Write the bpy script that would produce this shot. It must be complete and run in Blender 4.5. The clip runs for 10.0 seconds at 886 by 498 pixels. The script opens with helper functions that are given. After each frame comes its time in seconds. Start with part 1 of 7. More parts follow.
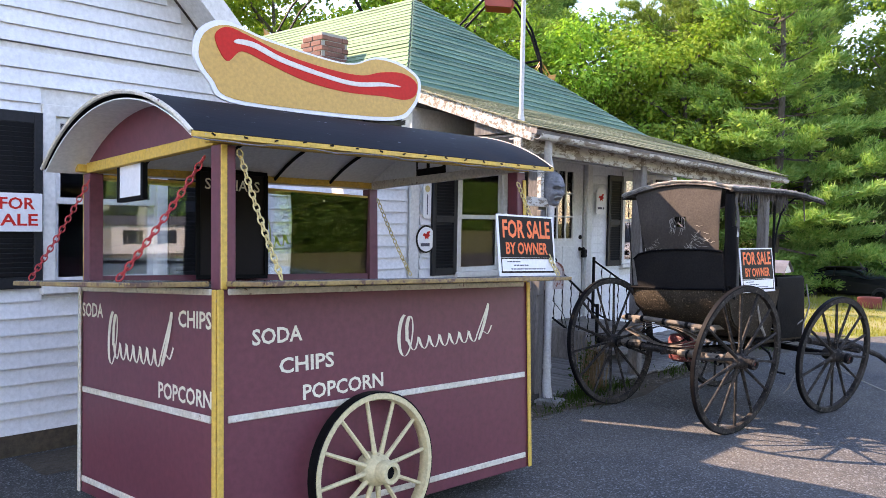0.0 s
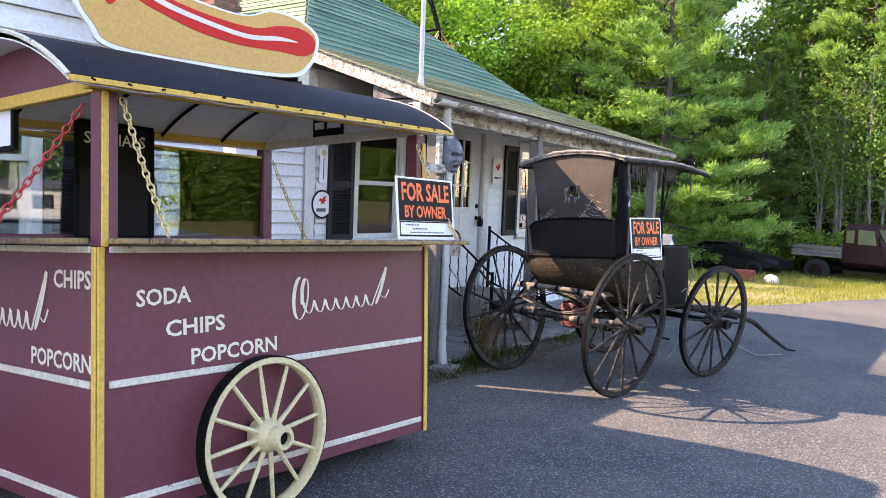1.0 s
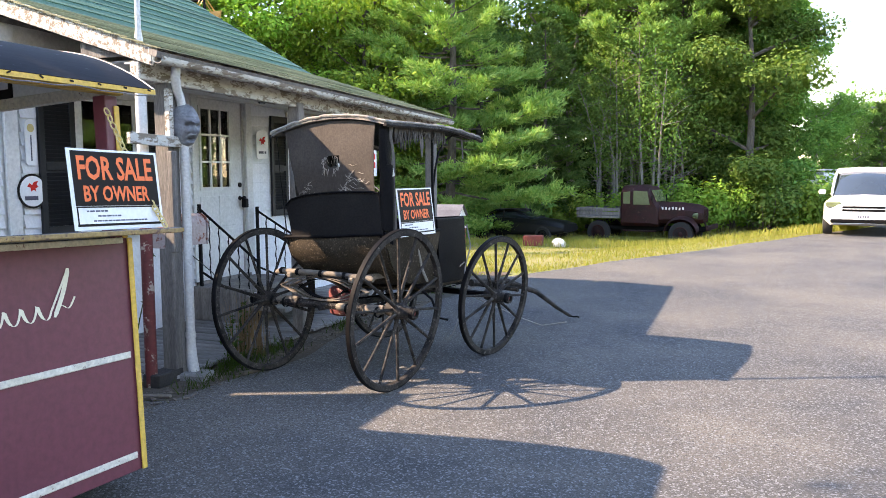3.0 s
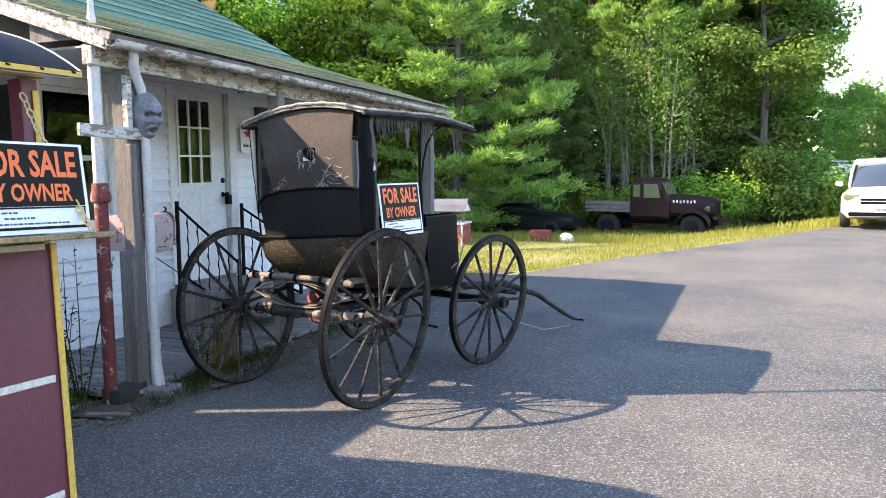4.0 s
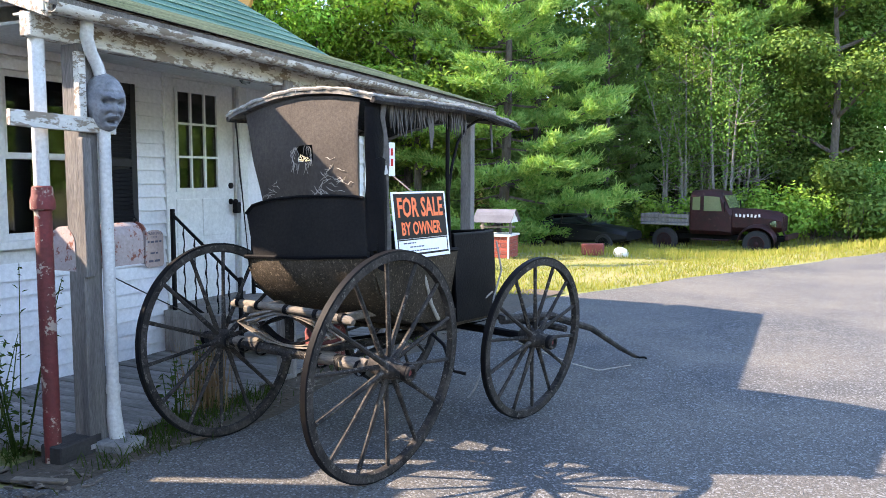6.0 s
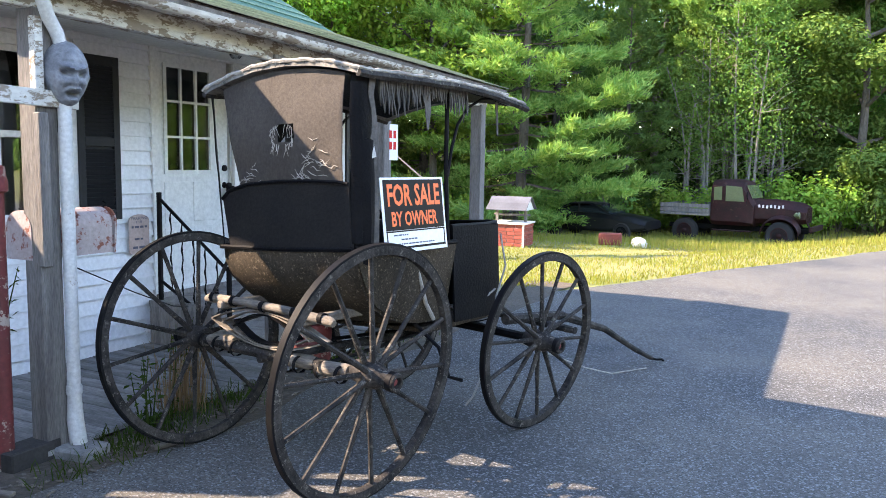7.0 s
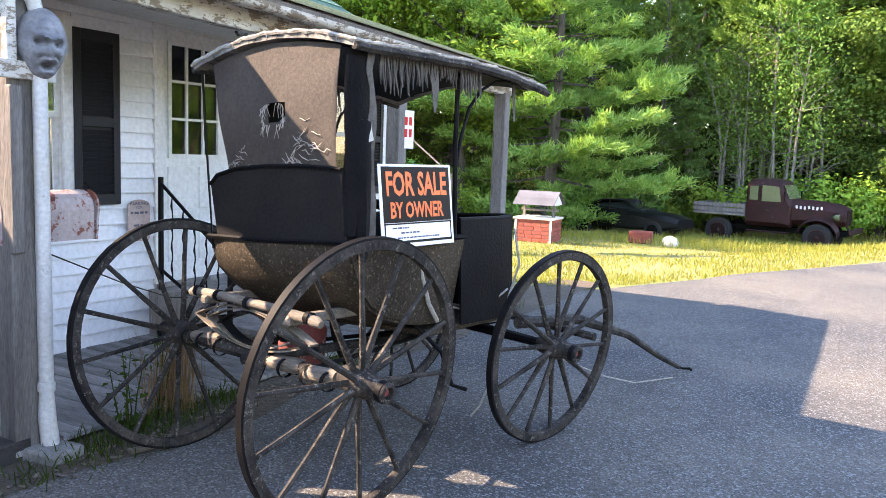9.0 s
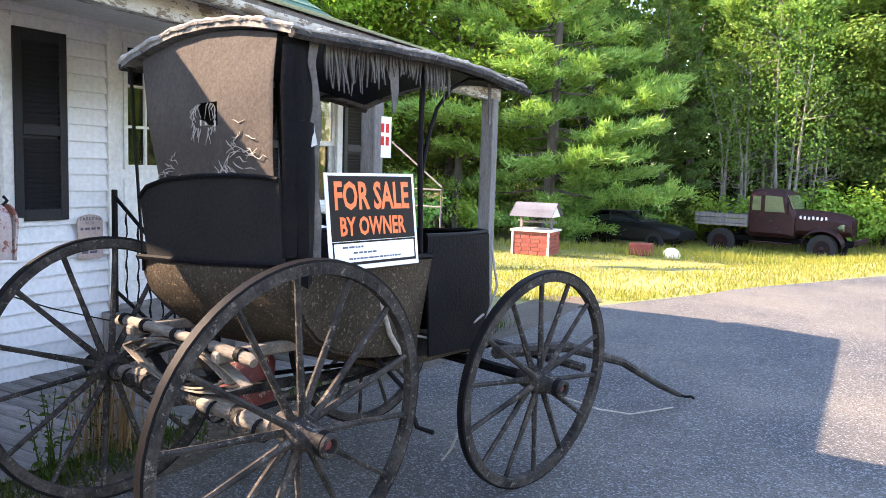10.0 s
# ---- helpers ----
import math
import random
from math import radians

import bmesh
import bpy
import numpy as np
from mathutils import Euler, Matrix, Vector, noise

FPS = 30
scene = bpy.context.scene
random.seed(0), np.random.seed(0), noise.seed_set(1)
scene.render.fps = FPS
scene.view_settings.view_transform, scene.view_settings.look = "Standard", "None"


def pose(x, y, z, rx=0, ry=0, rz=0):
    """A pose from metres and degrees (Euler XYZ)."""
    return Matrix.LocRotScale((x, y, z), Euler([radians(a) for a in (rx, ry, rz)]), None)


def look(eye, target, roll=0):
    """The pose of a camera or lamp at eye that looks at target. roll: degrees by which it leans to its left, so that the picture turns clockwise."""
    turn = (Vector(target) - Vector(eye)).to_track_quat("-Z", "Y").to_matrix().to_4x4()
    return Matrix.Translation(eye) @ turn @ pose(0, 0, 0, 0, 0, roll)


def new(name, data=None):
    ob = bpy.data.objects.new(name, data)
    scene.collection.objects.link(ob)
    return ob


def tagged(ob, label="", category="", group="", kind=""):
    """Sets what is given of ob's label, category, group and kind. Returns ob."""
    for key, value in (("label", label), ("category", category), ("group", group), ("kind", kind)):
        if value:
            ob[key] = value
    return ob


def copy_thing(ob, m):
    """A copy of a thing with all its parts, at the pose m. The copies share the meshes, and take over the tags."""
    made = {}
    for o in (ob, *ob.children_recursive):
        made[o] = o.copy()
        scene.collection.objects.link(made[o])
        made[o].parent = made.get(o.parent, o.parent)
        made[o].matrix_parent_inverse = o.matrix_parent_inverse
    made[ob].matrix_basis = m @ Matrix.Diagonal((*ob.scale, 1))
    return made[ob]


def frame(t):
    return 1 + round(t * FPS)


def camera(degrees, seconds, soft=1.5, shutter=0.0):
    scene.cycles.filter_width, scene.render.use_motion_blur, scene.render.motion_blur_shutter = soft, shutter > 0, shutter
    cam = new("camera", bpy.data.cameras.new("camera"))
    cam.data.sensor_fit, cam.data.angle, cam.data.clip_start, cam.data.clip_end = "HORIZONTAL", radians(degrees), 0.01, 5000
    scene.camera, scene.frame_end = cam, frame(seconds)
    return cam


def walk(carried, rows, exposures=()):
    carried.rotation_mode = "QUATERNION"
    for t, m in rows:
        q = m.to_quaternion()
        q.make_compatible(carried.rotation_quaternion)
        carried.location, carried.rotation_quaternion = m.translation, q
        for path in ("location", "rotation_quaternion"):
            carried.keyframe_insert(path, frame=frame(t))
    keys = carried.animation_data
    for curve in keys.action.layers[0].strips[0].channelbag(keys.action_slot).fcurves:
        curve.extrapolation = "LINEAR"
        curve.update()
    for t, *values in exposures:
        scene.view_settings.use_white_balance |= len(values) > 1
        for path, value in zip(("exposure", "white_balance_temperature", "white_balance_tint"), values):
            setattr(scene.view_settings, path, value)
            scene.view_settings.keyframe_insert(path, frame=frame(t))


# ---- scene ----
# ---- the camera and its walk ----
cam = camera(57.9, 10.0, 0.9)
PATH = [
    (0, (1.069, -0.013, 1.75), (-0.301, 1.442, 1.675), 1.1),
    (0.5, (1.048, -0.009, 1.738), (-0.266, 1.495, 1.633), 1.6),
    (1, (1.009, 0.032, 1.693), (-0.156, 1.652, 1.555), 2.3),
    (1.5, (0.964, 0.215, 1.672), (-0.025, 1.948, 1.529), 2.2),
    (2, (0.946, 0.409, 1.689), (0.092, 2.21, 1.528), 1.4),
    (2.5, (0.903, 0.688, 1.687), (0.144, 2.53, 1.517), 0.4),
    (2.7, (0.901, 0.815, 1.663), (0.162, 2.665, 1.488), -0.2),
    (4, (0.833, 1.62, 1.658), (0.07, 3.458, 1.456), -0.6),
    (4.5, (0.771, 1.943, 1.649), (-0.03, 3.765, 1.455), -0.6),
    (5, (0.692, 2.28, 1.639), (-0.146, 4.087, 1.457), -0.4),
    (5.5, (0.552, 2.559, 1.635), (-0.308, 4.357, 1.462), -0.2),
    (7, (0.327, 3.349, 1.627), (-0.586, 5.115, 1.412), 0.9),
    (7.5, (0.313, 3.442, 1.627), (-0.627, 5.192, 1.39), 1.1),
    (8, (0.34, 3.515, 1.624), (-0.623, 5.25, 1.375), 1.5),
    (8.5, (0.344, 3.61, 1.619), (-0.631, 5.338, 1.372), 1.8),
    (9, (0.247, 3.766, 1.596), (-0.73, 5.495, 1.363), 2.1),
    (9.5, (0.157, 4.018, 1.588), (-0.81, 5.755, 1.365), 2.1),
    (10, (0.135, 4.311, 1.582), (-0.849, 6.04, 1.378), 1.8),
]
walk(cam, [(t, look(eye, target, roll)) for t, eye, target, roll in PATH], [(0.0, 2.45, 7250.0, 29.0), (1.5, 2.66, 7350.0, 28.0), (2.5, 2.6, 7300.0, 24.0), (5.5, 2.75, 6650.0, 19.0), (7.0, 2.94, 6850.0, 20.0), (10.0, 3.14, 7300.0, 25.0)])

# ---- world, sun and exposure ----
SUN_TRAVEL = Vector((1.2, 0.53, -1.0))
world = bpy.data.worlds.new("sky")
scene.world = world
world.use_nodes = True
wn, wl = world.node_tree.nodes, world.node_tree.links
wn.clear()
sky = wn.new("ShaderNodeTexSky")
sky.sky_type = "NISHITA"
sky.sun_disc = False
sky.sun_elevation = math.atan2(1.0, math.hypot(1.2, 0.53))
sky.sun_rotation = math.atan2(-1.2, -0.53)
sky.air_density, sky.dust_density, sky.ozone_density = 1.15, 0.1, 1.6
background = wn.new("ShaderNodeBackground")
background.inputs["Strength"].default_value = 0.14
world_out = wn.new("ShaderNodeOutputWorld")
wl.new(sky.outputs[0], background.inputs[0])
wl.new(background.outputs[0], world_out.inputs[0])
sun_data = bpy.data.lights.new("sun", "SUN")
sun_data.energy, sun_data.angle, sun_data.color = 3.3, radians(0.55), (1.0, 0.86, 0.66)
sun = new("sun", sun_data)
sun.matrix_world = look((-30, -8, 24), Vector((-30, -8, 24)) + SUN_TRAVEL)


# ---- materials ----
def mat(name, base, second=None, rough=0.7, metal=0.0, scale=3.0, fine=40.0, amount=0.5, bump=0.15, spec=0.5,
        vary=0.0, coat=0.0, third=None, wear=0.62, wear_scale=8.0, stretch=(1, 1, 1), bump_dist=0.01, fleck=0.0):
    """A surface with two scales of grain, an optional worn third colour and fine relief."""
    m = bpy.data.materials.new(name)
    m.use_nodes = True
    n, l = m.node_tree.nodes, m.node_tree.links
    b = n["Principled BSDF"]
    co = n.new("ShaderNodeTexCoord")
    mp = n.new("ShaderNodeMapping")
    mp.inputs["Scale"].default_value = stretch
    l.new(co.outputs["Object"], mp.inputs["Vector"])

    def noise_tex(s, detail=5.0, r=0.6):
        t = n.new("ShaderNodeTexNoise")
        t.inputs["Scale"].default_value, t.inputs["Detail"].default_value, t.inputs["Roughness"].default_value = s, detail, r
        l.new(mp.outputs[0], t.inputs["Vector"])
        return t

    def mix(fac, a, c):
        x = n.new("ShaderNodeMix")
        x.data_type = "RGBA"
        for sock, v in ((x.inputs["Factor"], fac), (x.inputs["A"], a), (x.inputs["B"], c)):
            if hasattr(v, "is_linked"):
                l.new(v, sock)
            else:
                sock.default_value = v if isinstance(v, float) else (*v, 1.0)
        return x.outputs["Result"]

    def ramp(src, lo, hi):
        r = n.new("ShaderNodeMapRange")
        r.inputs["From Min"].default_value, r.inputs["From Max"].default_value = lo, hi
        l.new(src, r.inputs["Value"])
        return r.outputs["Result"]

    second = second or tuple(c * 0.72 for c in base)
    big, small = noise_tex(scale), noise_tex(fine, 3.0)
    col = mix(ramp(big.outputs["Fac"], 0.5 - 0.25 / max(amount, 0.05) * 0.5, 0.5 + 0.25 / max(amount, 0.05) * 0.5), base, second)
    grain = n.new("ShaderNodeMix")
    grain.data_type, grain.blend_type = "RGBA", "MULTIPLY"
    grain.inputs["Factor"].default_value = min(1.0, amount * 0.7)
    l.new(col, grain.inputs["A"])
    g = n.new("ShaderNodeCombineColor")
    gr = ramp(small.outputs["Fac"], 0.2, 0.7)
    for k in range(3):
        l.new(gr, g.inputs[k])
    l.new(g.outputs[0], grain.inputs["B"])
    col = grain.outputs["Result"]
    if fleck:
        v = n.new("ShaderNodeTexVoronoi")
        v.inputs["Scale"].default_value = fleck
        l.new(mp.outputs[0], v.inputs["Vector"])
        hs = n.new("ShaderNodeSeparateColor")
        l.new(v.outputs["Color"], hs.inputs[0])
        col = mix(ramp(hs.outputs[0], 0.70, 1.0), col, tuple(min(1.0, c * 3.2) for c in base))
        col = mix(ramp(hs.outputs[1], 0.78, 1.0), col, tuple(c * 0.6 for c in base))
    if third:
        w1, w2 = noise_tex(wear_scale, 6.0, 0.7), noise_tex(wear_scale * 5, 4.0)
        add = n.new("ShaderNodeMath")
        add.operation = "ADD"
        sc = n.new("ShaderNodeMath")
        sc.operation = "MULTIPLY"
        sc.inputs[1].default_value = 0.35
        l.new(w2.outputs["Fac"], sc.inputs[0])
        l.new(w1.outputs["Fac"], add.inputs[0])
        l.new(sc.outputs[0], add.inputs[1])
        col = mix(ramp(add.outputs[0], wear + 0.12, wear + 0.17), col, third)
    if vary:
        oi = n.new("ShaderNodeObjectInfo")
        hv = n.new("ShaderNodeHueSaturation")
        l.new(ramp(oi.outputs["Random"], 0.0, 1.0), hv.inputs["Value"])
        vr = n.new("ShaderNodeMapRange")
        vr.inputs["To Min"].default_value, vr.inputs["To Max"].default_value = 1 - vary, 1 + vary
        l.new(oi.outputs["Random"], vr.inputs["Value"])
        l.new(vr.outputs["Result"], hv.inputs["Value"])
        l.new(col, hv.inputs["Color"])
        col = hv.outputs["Color"]
    l.new(col, b.inputs["Base Color"])
    b.inputs["Roughness"].default_value, b.inputs["Metallic"].default_value = rough, metal
    b.inputs["Specular IOR Level"].default_value, b.inputs["Coat Weight"].default_value = spec, coat
    if bump:
        bp = n.new("ShaderNodeBump")
        bp.inputs["Strength"].default_value, bp.inputs["Distance"].default_value = bump, bump_dist
        l.new(small.outputs["Fac"], bp.inputs["Height"])
        l.new(bp.outputs[0], b.inputs["Normal"])
    return m


def leaf_mat(name, base, second, through_colour, share=0.4):
    m = bpy.data.materials.new(name)
    m.use_nodes = True
    n, l = m.node_tree.nodes, m.node_tree.links
    n.clear()
    geo, oi = n.new("ShaderNodeNewGeometry"), n.new("ShaderNodeObjectInfo")
    x = n.new("ShaderNodeMix")
    x.data_type = "RGBA"
    x.inputs["A"].default_value, x.inputs["B"].default_value = (*base, 1), (*second, 1)
    l.new(geo.outputs["Random Per Island"], x.inputs["Factor"])
    hv, vr, hr = n.new("ShaderNodeHueSaturation"), n.new("ShaderNodeMapRange"), n.new("ShaderNodeMapRange")
    vr.inputs["To Min"].default_value, vr.inputs["To Max"].default_value = 0.75, 1.3
    hr.inputs["To Min"].default_value, hr.inputs["To Max"].default_value = 0.485, 0.515
    l.new(oi.outputs["Random"], vr.inputs["Value"])
    l.new(oi.outputs["Random"], hr.inputs["Value"])
    l.new(vr.outputs[0], hv.inputs["Value"])
    l.new(hr.outputs[0], hv.inputs["Hue"])
    l.new(x.outputs["Result"], hv.inputs["Color"])
    d, t, ms, o = n.new("ShaderNodeBsdfDiffuse"), n.new("ShaderNodeBsdfTranslucent"), n.new("ShaderNodeMixShader"), n.new("ShaderNodeOutputMaterial")
    tm = n.new("ShaderNodeMix")
    tm.data_type, tm.blend_type = "RGBA", "MULTIPLY"
    tm.inputs["Factor"].default_value = 1.0
    tm.inputs["B"].default_value = (*through_colour, 1)
    l.new(hv.outputs[0], tm.inputs["A"])
    l.new(hv.outputs[0], d.inputs["Color"])
    l.new(tm.outputs["Result"], t.inputs["Color"])
    ms.inputs[0].default_value = share
    l.new(d.outputs[0], ms.inputs[1])
    l.new(t.outputs[0], ms.inputs[2])
    l.new(ms.outputs[0], o.inputs[0])
    return m


def glass_mat(name, tint=(1, 1, 1), rough=0.0):
    m = bpy.data.materials.new(name)
    m.use_nodes = True
    n, l = m.node_tree.nodes, m.node_tree.links
    n.clear()
    tr, gl, ms, fr, o = (n.new("ShaderNode" + k) for k in ("BsdfTransparent", "BsdfGlossy", "MixShader", "Fresnel", "OutputMaterial"))
    tr.inputs[0].default_value = (*tint, 1)
    gl.inputs["Roughness"].default_value = rough
    fr.inputs["IOR"].default_value = 1.75
    l.new(fr.outputs[0], ms.inputs[0])
    l.new(tr.outputs[0], ms.inputs[1])
    l.new(gl.outputs[0], ms.inputs[2])
    l.new(ms.outputs[0], o.inputs[0])
    return m


M = {}
M["asphalt"] = mat("asphalt", (0.062, 0.063, 0.064), (0.150, 0.136, 0.114), rough=0.9, scale=0.45, fine=95, amount=1.0, bump=1.0, fleck=98, bump_dist=0.014, spec=0.35)
M["earth"] = mat("earth", (0.10, 0.075, 0.05), (0.06, 0.05, 0.035), rough=0.95, scale=1.2, fine=25, amount=0.8, bump=0.6, bump_dist=0.03)
M["field"] = mat("field", (0.175, 0.205, 0.042), (0.235, 0.21, 0.075), rough=0.95, scale=0.5, fine=14, amount=0.9, bump=0.6, bump_dist=0.05)
M["clapboard"] = mat("clapboard_paint", (0.77, 0.775, 0.78), (0.69, 0.70, 0.72), rough=0.55, scale=1.5, fine=30, amount=0.35, bump=0.08, vary=0.04)
M["trim_white"] = mat("white_trim", (0.76, 0.76, 0.74), (0.62, 0.61, 0.58), rough=0.6, scale=4, fine=30, amount=0.4, bump=0.1)
M["peeling"] = mat("peeling_white_paint", (0.70, 0.68, 0.62), (0.55, 0.52, 0.46), rough=0.8, scale=5, fine=40, amount=0.6, bump=0.4, third=(0.20, 0.16, 0.12), wear=0.55, wear_scale=16, stretch=(1, 0.4, 1))
M["shutter"] = mat("shutter_black", (0.018, 0.019, 0.022), (0.026, 0.027, 0.030), spec=0.15, rough=0.5, amount=0.5, bump=0.05)
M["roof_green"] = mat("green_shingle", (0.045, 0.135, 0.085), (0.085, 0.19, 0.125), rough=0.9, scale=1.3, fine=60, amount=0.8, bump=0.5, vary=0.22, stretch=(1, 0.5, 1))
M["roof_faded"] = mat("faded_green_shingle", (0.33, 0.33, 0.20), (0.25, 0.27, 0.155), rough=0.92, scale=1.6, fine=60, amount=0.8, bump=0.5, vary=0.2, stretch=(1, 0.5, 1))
# lit copy of the green shingle: sunlight on the slope is put into the colour
M["roof_sunlit"] = mat("sunlit_green_shingle", (0.14, 0.24, 0.12), (0.18, 0.28, 0.14), rough=0.9, scale=1.6, fine=60, amount=0.5, bump=0.4, vary=0.15)
M["wood_grey"] = mat("weathered_wood", (0.26, 0.24, 0.22), (0.15, 0.135, 0.125), rough=0.85, scale=4, fine=60, amount=0.9, bump=0.5, vary=0.18, stretch=(3, 3, 0.35))
M["deck_wood"] = mat("deck_wood", (0.34, 0.325, 0.31), (0.19, 0.18, 0.165), rough=0.9, scale=3, fine=40, amount=0.9, bump=0.5, vary=0.25, stretch=(0.4, 3, 1))
M["maroon"] = mat("maroon_paint", (0.160, 0.036, 0.052), (0.135, 0.030, 0.045), rough=0.5, scale=2, fine=25, amount=0.45, bump=0.06)
M["yellow"] = mat("worn_yellow_paint", (0.72, 0.44, 0.05), (0.64, 0.41, 0.09), rough=0.6, scale=6, fine=50, amount=0.5, bump=0.2, third=(0.42, 0.33, 0.22), wear=0.70, wear_scale=14)
M["cream"] = mat("cream_paint", (0.72, 0.62, 0.36), (0.62, 0.52, 0.30), rough=0.55, scale=6, fine=50, amount=0.5, bump=0.15, third=(0.22, 0.15, 0.09), wear=0.72, wear_scale=10)
M["trim_worn"] = mat("worn_cream_strip", (0.74, 0.70, 0.62), (0.62, 0.55, 0.42), rough=0.7, scale=6, fine=50, amount=0.6, bump=0.2, third=(0.18, 0.10, 0.09), wear=0.68, wear_scale=16)
M["canopy_navy"] = mat("navy_canopy", (0.004, 0.0048, 0.007), (0.008, 0.009, 0.012), spec=0.06, rough=0.6, scale=3, fine=30, amount=0.5, bump=0.1, third=(0.25, 0.27, 0.30), wear=0.73, wear_scale=22, stretch=(0.35, 1.4, 1))
M["ceiling_white"] = mat("canopy_lining", (0.84, 0.84, 0.82), (0.76, 0.76, 0.74), rough=0.7, amount=0.3, bump=0.05)
M["counter"] = mat("counter_laminate", (0.05, 0.055, 0.06), (0.09, 0.09, 0.09), rough=0.25, scale=4, fine=60, amount=0.6, bump=0.05)
M["flap_edge"] = mat("worn_flap_edge", (0.40, 0.27, 0.09), (0.24, 0.15, 0.07), rough=0.7, scale=7, fine=50, amount=0.8, bump=0.3, third=(0.10, 0.05, 0.035), wear=0.60, wear_scale=12)
M["lettering"] = mat("cream_lettering", (0.80, 0.76, 0.62), (0.72, 0.66, 0.50), rough=0.6, amount=0.3, bump=0.0)
M["lime"] = mat("lime_lettering", (0.62, 0.66, 0.10), rough=0.6, amount=0.2, bump=0.0)
M["bun"] = mat("bun_paint", (0.66, 0.38, 0.085), (0.58, 0.33, 0.07), rough=0.5, amount=0.4, bump=0.05)
M["red_paint"] = mat("red_paint", (0.66, 0.028, 0.018), (0.58, 0.024, 0.018), spec=0.2, rough=0.6, amount=0.3, bump=0.05)
M["pale_paint"] = mat("pale_paint", (0.78, 0.74, 0.68), (0.70, 0.64, 0.56), rough=0.6, amount=0.3, bump=0.05)
M["steel"] = mat("steel", (0.52, 0.52, 0.52), (0.40, 0.40, 0.40), rough=0.4, metal=0.9, amount=0.4, bump=0.05)
M["chain_yellow"] = mat("yellow_plastic", (0.72, 0.57, 0.25), rough=0.5, amount=0.3, bump=0.0)
M["chain_red"] = mat("red_plastic", (0.55, 0.04, 0.04), rough=0.45, amount=0.3, bump=0.0)
M["black"] = mat("black_paint", (0.005, 0.005, 0.006), (0.010, 0.010, 0.009), spec=0.05, rough=0.6, scale=5, fine=40, amount=0.6, bump=0.15)
M["iron"] = mat("black_iron", (0.005, 0.005, 0.007), (0.012, 0.011, 0.010), spec=0.06, rough=0.55, scale=6, fine=50, amount=0.6, bump=0.15)
M["sign_black"] = mat("sign_black", (0.012, 0.008, 0.007), spec=0.12, rough=0.5, amount=0.2, bump=0.0)
M["sign_white"] = mat("sign_white", (0.80, 0.80, 0.82), (0.75, 0.75, 0.77), rough=0.45, amount=0.2, bump=0.0)
M["sign_orange"] = mat("fluorescent_orange", (0.95, 0.16, 0.025), rough=0.5, amount=0.1, bump=0.0)
M["ink"] = mat("grey_ink", (0.08, 0.08, 0.12), rough=0.6, amount=0.1, bump=0.0)
M["glass"] = glass_mat("window_glass", (0.9, 0.93, 0.93))
# near-black on floor and ceiling: the room's dimness is put into the colour
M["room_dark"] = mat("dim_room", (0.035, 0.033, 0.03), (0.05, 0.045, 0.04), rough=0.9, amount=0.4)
M["brick"] = mat("chimney_brick", (0.30, 0.13, 0.09), (0.22, 0.10, 0.08), rough=0.9, scale=8, fine=40, amount=0.7, bump=0.4, vary=0.25)
M["mortar"] = mat("mortar", (0.42, 0.40, 0.37), rough=0.9, amount=0.4, bump=0.3)
M["rust_red"] = mat("rusty_red_paint", (0.19, 0.024, 0.024), (0.11, 0.026, 0.020), rough=0.7, scale=5, fine=40, amount=0.7, bump=0.4, third=(0.34, 0.27, 0.22), wear=0.62, wear_scale=11)
M["bark"] = mat("bark", (0.085, 0.068, 0.056), (0.15, 0.13, 0.11), rough=0.95, scale=3, fine=18, amount=0.9, bump=0.7, stretch=(2, 2, 0.5), bump_dist=0.03)
M["bark_pale"] = mat("pale_bark", (0.31, 0.28, 0.245), (0.17, 0.15, 0.13), rough=0.9, scale=3, fine=18, amount=0.8, bump=0.4, stretch=(2, 2, 0.7))
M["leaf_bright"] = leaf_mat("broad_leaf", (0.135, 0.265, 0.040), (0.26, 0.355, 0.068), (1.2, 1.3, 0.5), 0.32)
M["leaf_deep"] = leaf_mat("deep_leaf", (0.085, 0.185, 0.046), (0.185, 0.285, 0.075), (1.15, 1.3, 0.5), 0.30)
# darker leaf copy: shade inside the wood is painted into its colour
M["leaf_shade"] = leaf_mat("shaded_leaf", (0.028, 0.066, 0.019), (0.066, 0.115, 0.032), (1.1, 1.2, 0.5), 0.24)
M["needle"] = leaf_mat("pine_needle", (0.120, 0.235, 0.058), (0.27, 0.36, 0.11), (1.15, 1.3, 0.5), 0.28)
M["needle_deep"] = leaf_mat("dark_pine_needle", (0.062, 0.140, 0.043), (0.14, 0.225, 0.072), (1.15, 1.3, 0.5), 0.25)
M["grass"] = leaf_mat("grass_blade", (0.19, 0.225, 0.045), (0.27, 0.245, 0.085), (1.25, 1.2, 0.5), 0.45)


# ---- mesh tools ----
def box(bm, c, s, m=None, bevel=0.0):
    mx = Matrix.Translation(c) @ (m or Matrix()) @ Matrix.Diagonal((*s, 1))
    vs = bmesh.ops.create_cube(bm, size=1.0, matrix=mx)["verts"]
    if bevel:
        es = list({e for v in vs for e in v.link_edges})
        bmesh.ops.bevel(bm, geom=es, offset=bevel, segments=1, affect="EDGES", profile=0.5)


def prism(bm, pts, m, depth):
    """A polygon of (a, b) in the local xy plane of m, given thickness along its z."""
    n = len(pts)
    lo = [bm.verts.new(m @ Vector((a, b, 0))) for a, b in pts]
    hi = [bm.verts.new(m @ Vector((a, b, depth))) for a, b in pts]
    bm.faces.new(lo[::-1])
    bm.faces.new(hi)
    for i in range(n):
        bm.faces.new((lo[i], lo[(i + 1) % n], hi[(i + 1) % n], hi[i]))


